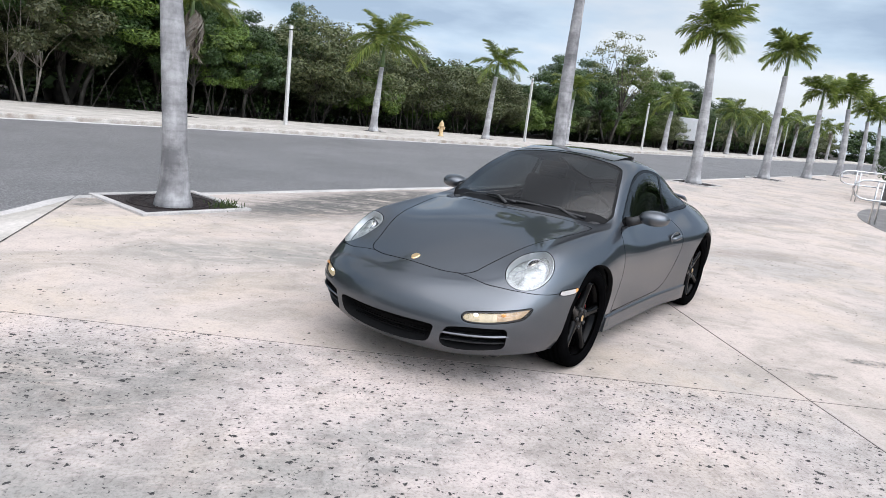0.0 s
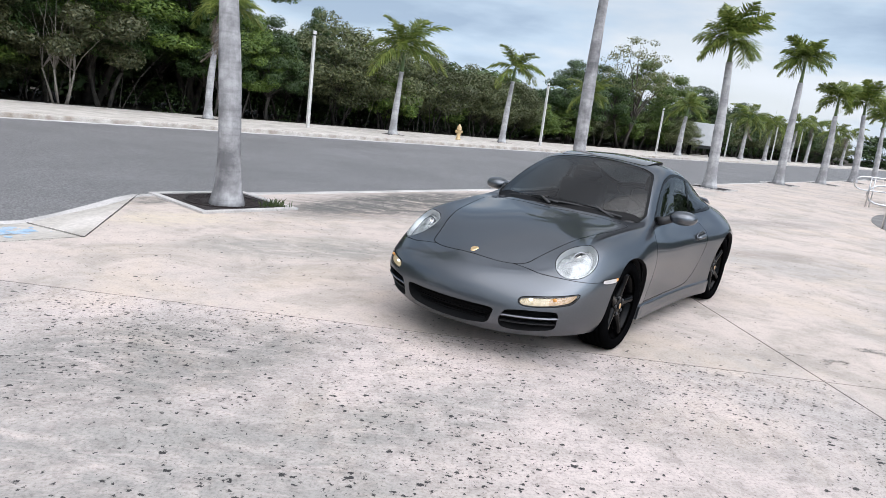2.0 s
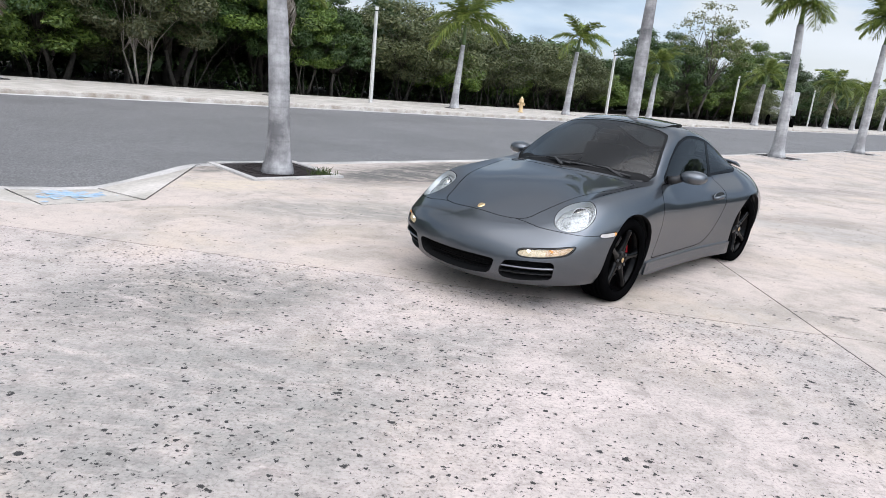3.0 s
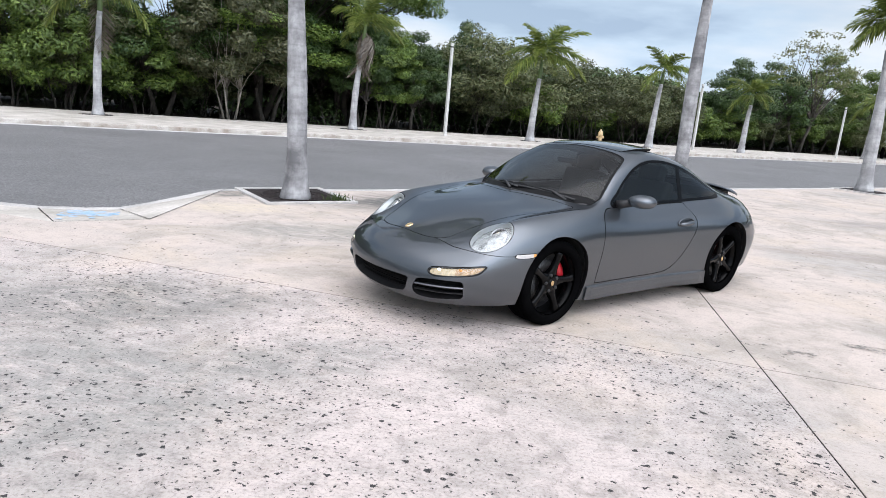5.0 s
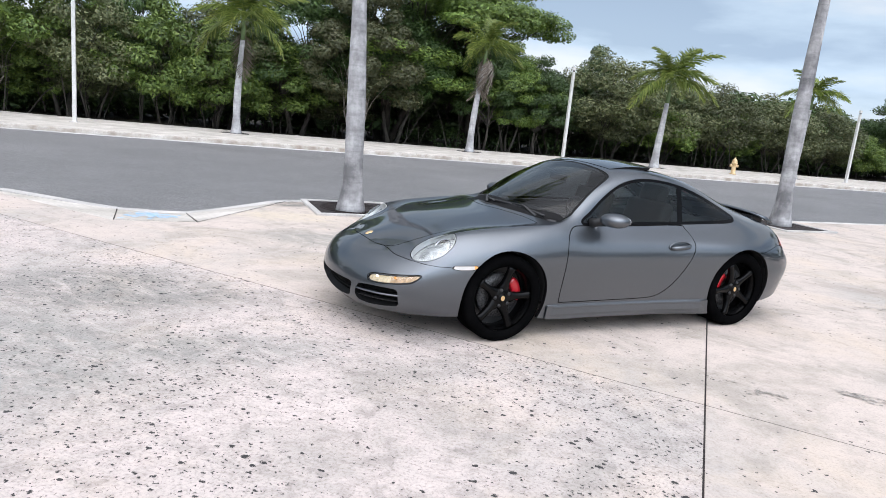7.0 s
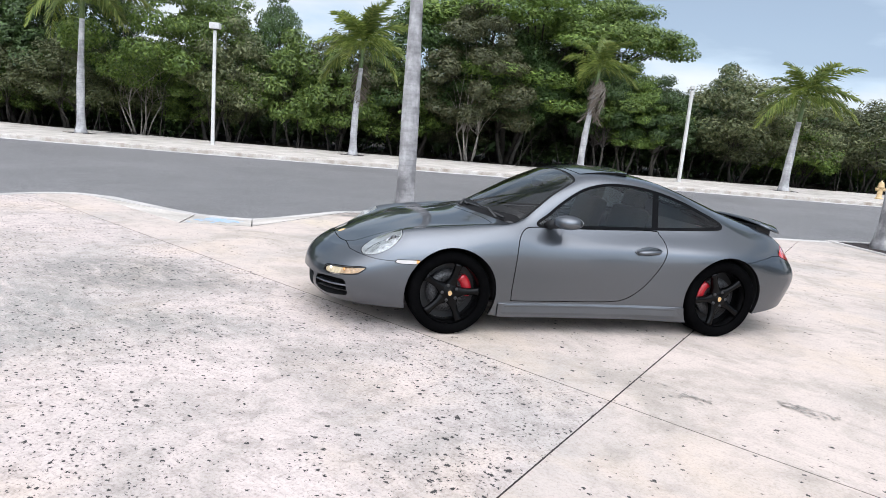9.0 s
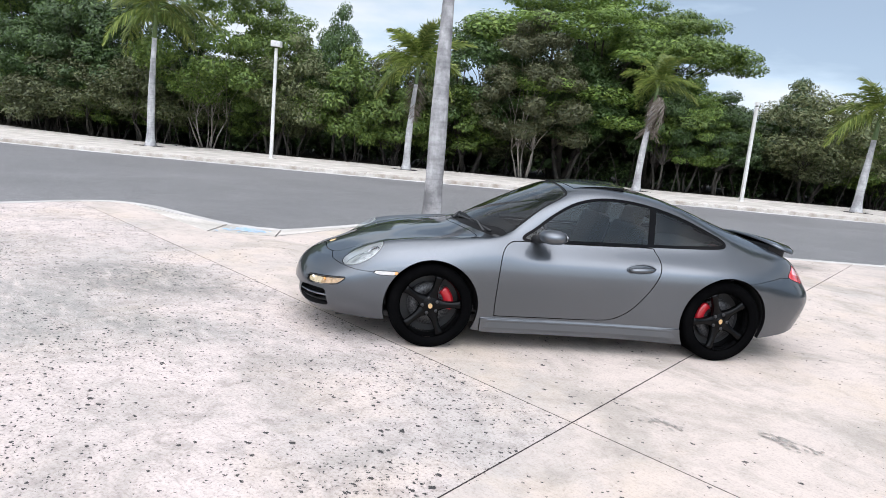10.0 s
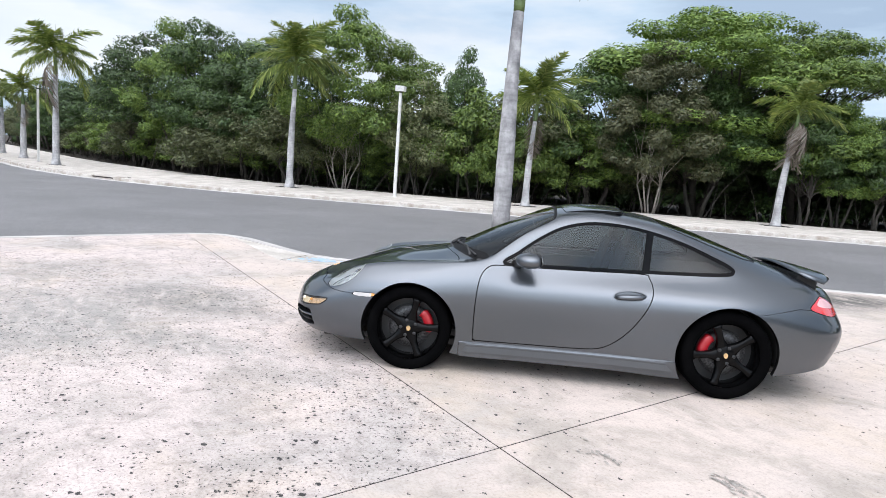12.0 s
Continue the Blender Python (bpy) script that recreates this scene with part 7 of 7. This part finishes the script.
def storm_drain(x, y, length):
    """A drain mouth in the kerb under a concrete lid."""
    kx, ky, turn = on_far_kerb(x, y)
    ob = thing("storm_drain", pose(kx, ky, 0, 0, 0, turn), "dark storm drain mouth under a worn concrete lid", "drain", "")
    h = length / 2
    part("mouth", box_bm((-h, -0.006, -0.055), (h, 0.05, -0.006), 0.002), M_SOIL, ob, "black drain mouth")
    part("lid", box_bm((-h - 0.12, 0.004, -0.01), (h + 0.12, 0.62, 0.034), 0.012), M_KERB_FAR, ob, "worn concrete lid")
    part("dirt", box_bm((-h - 0.3, 0.64, -0.01), (h + 0.2, 0.74, 0.016), 0.004), M_SOIL, ob, "dark dirt behind the lid")
    return ob


storm_drain(-26.7, 7.1, 1.4)
cover = thing("drain_cover", pose(-24.0, 16.15, 0.0, 0, 0, 62), "dark sunk drain cover at the back of the far footway", "drain cover")
part("frame", box_bm((-0.62, -0.24, -0.03), (0.62, 0.24, 0.006), 0.004), M_BLACK, cover)
for k in range(8):
    part("bar", box_bm((-0.56 + 0.14 * k, -0.20, 0.0), (-0.50 + 0.14 * k, 0.20, 0.012), 0.003, 1), M_VOID, cover)
rngg = np.random.default_rng(4)
gv, gf = [], []
for k in range(110):
    cx, cy = -1.72 + rngg.normal() * 0.10, 8.36 + rngg.normal() * 0.10
    L, a, w = rngg.uniform(0.03, 0.11), rngg.uniform(0, 6.28), 0.005
    lx, ly = math.cos(a) * L * rngg.uniform(0.2, 0.8), math.sin(a) * L * rngg.uniform(0.2, 0.8)
    b = len(gv)
    gv += [(cx - w * math.sin(a), cy + w * math.cos(a), 0.01), (cx + w * math.sin(a), cy - w * math.cos(a), 0.01), (cx + 0.5 * lx + w * math.sin(a), cy + 0.5 * ly, 0.01 + 0.7 * L), (cx + lx, cy + ly, 0.01 + L)]
    gf += [(b, b + 1, b + 2), (b, b + 2, b + 3)]
tagged(new("grass_tuft", raw_mesh("grass_tuft", gv, gf, M_GRASS)), "small tuft of grass in the corner of the tree pit", "grass", "", "stuff")

# white box trailer half hidden by the wood
trailer = thing("box_trailer", pose(30.0, 62.4, 0.0, 0, 0, 67), "white box trailer parked at the edge of the wood", "trailer")
part("box", box_bm((-1.7, -1.1, 1.05), (1.7, 1.1, 3.1), 0.05), M_WHITEBOX, trailer)
part("chassis", box_bm((-1.6, -0.9, 0.75), (1.6, 0.9, 1.04), 0.02), M_BLACK, trailer)
for x in (-1.1, 0.9):
    for y in (-1.02, 1.02):
        bm = lathe_bm([(0.001, -0.13), (0.30, -0.13), (0.46, -0.11), (0.48, 0), (0.46, 0.11), (0.30, 0.13), (0.001, 0.13)], 24, "y")
        bm.transform(Matrix.Translation((x, y, 0.48)))
        part("wheel", bm, M_TYRE, trailer, "", True)

# a grey planter wall, a dark sunk strip and a pale platform beside the handrails
strip_out = smooth_line([(16.2, 18.9), (14.5, 18.0), (12.6, 15.9), (11.35, 13.8), (10.75, 12.0), (10.6, 9.0)], 5)
strip_in = smooth_line([(16.6, 18.7), (15.5, 17.6), (14.2, 15.6), (13.2, 13.4), (12.7, 11.8), (12.6, 9.0)], 5)
setting("sunk_strip", slab_bm(strip_out + strip_in[::-1], 0.006, 0.03), M_GREYWALL, "dark grey curved strip of paving", "pavement")
setting("raised_platform", slab_bm(strip_in + [(24, 9.0), (24, 18.7)], 0.16, 0.2, 0.02), M_WALK, "pale raised platform behind the handrails", "platform")
setting("planter_wall", slab_bm([(16.7, 19.8), (24, 17.5), (24, 18.2), (17.0, 20.6)], 0.80, 0.9, 0.02), M_GREYWALL, "low grey rendered planter wall", "wall")


def handrail(x, y, turn, length, h=0.92):
    ob = thing("handrail", pose(x, y, 0, 0, 0, turn), "brushed steel pipe handrail with a looped end", "handrail", "handrails of the walkway")
    loop = [(length, 0, h), (0.25, 0, h), (0.06, 0, h - 0.02), (-0.08, 0, h - 0.10), (-0.12, 0, h - 0.22), (-0.06, 0, h - 0.36), (0.08, 0, h - 0.43), (0.25, 0, h - 0.45), (length, 0, h - 0.45)]
    part("rail", tube_bm(loop, 0.024, 10), M_STEEL, ob, "", True)
    for px in (0.42, 0.55, length * 0.5, length - 0.3):
        part("post", tube_bm([(px, 0, -0.02), (px, 0, h - 0.01)], 0.02, 8), M_STEEL, ob, "", True)
    return ob


handrail(11.08, 14.15, -8, 6.0, 1.0)
handrail(15.5, 20.6, -8, 6.0, 1.0)

for k, (bx, by, bs) in enumerate(((18.6, 21.4, 1.0), (20.2, 20.4, 1.15))):
    rb2 = np.random.default_rng(90 + k)
    lumps = [((rb2.uniform(-0.7, 0.7), rb2.uniform(-0.6, 0.6), rb2.uniform(0.9, 2.6)), (rb2.uniform(0.4, 0.7), rb2.uniform(0.4, 0.7), rb2.uniform(0.3, 0.5))) for i in range(16)]
    shrub = thing("planter_shrub", pose(bx, by, 0.0) @ Matrix.Diagonal((bs, bs, bs, 1)), "dense dark green shrub behind the planter wall", "shrub", "planter shrubs")
    part("stems", limbs_bm(rb2, 2.2, 1.2, 4, 0.07, [c[0] for c in lumps]), M_TWIG, shrub)
    part("crown", leaf_cloud("crown", rb2, lumps, 9000, 0.085, M_LEAF_C), M_LEAF_C, shrub)
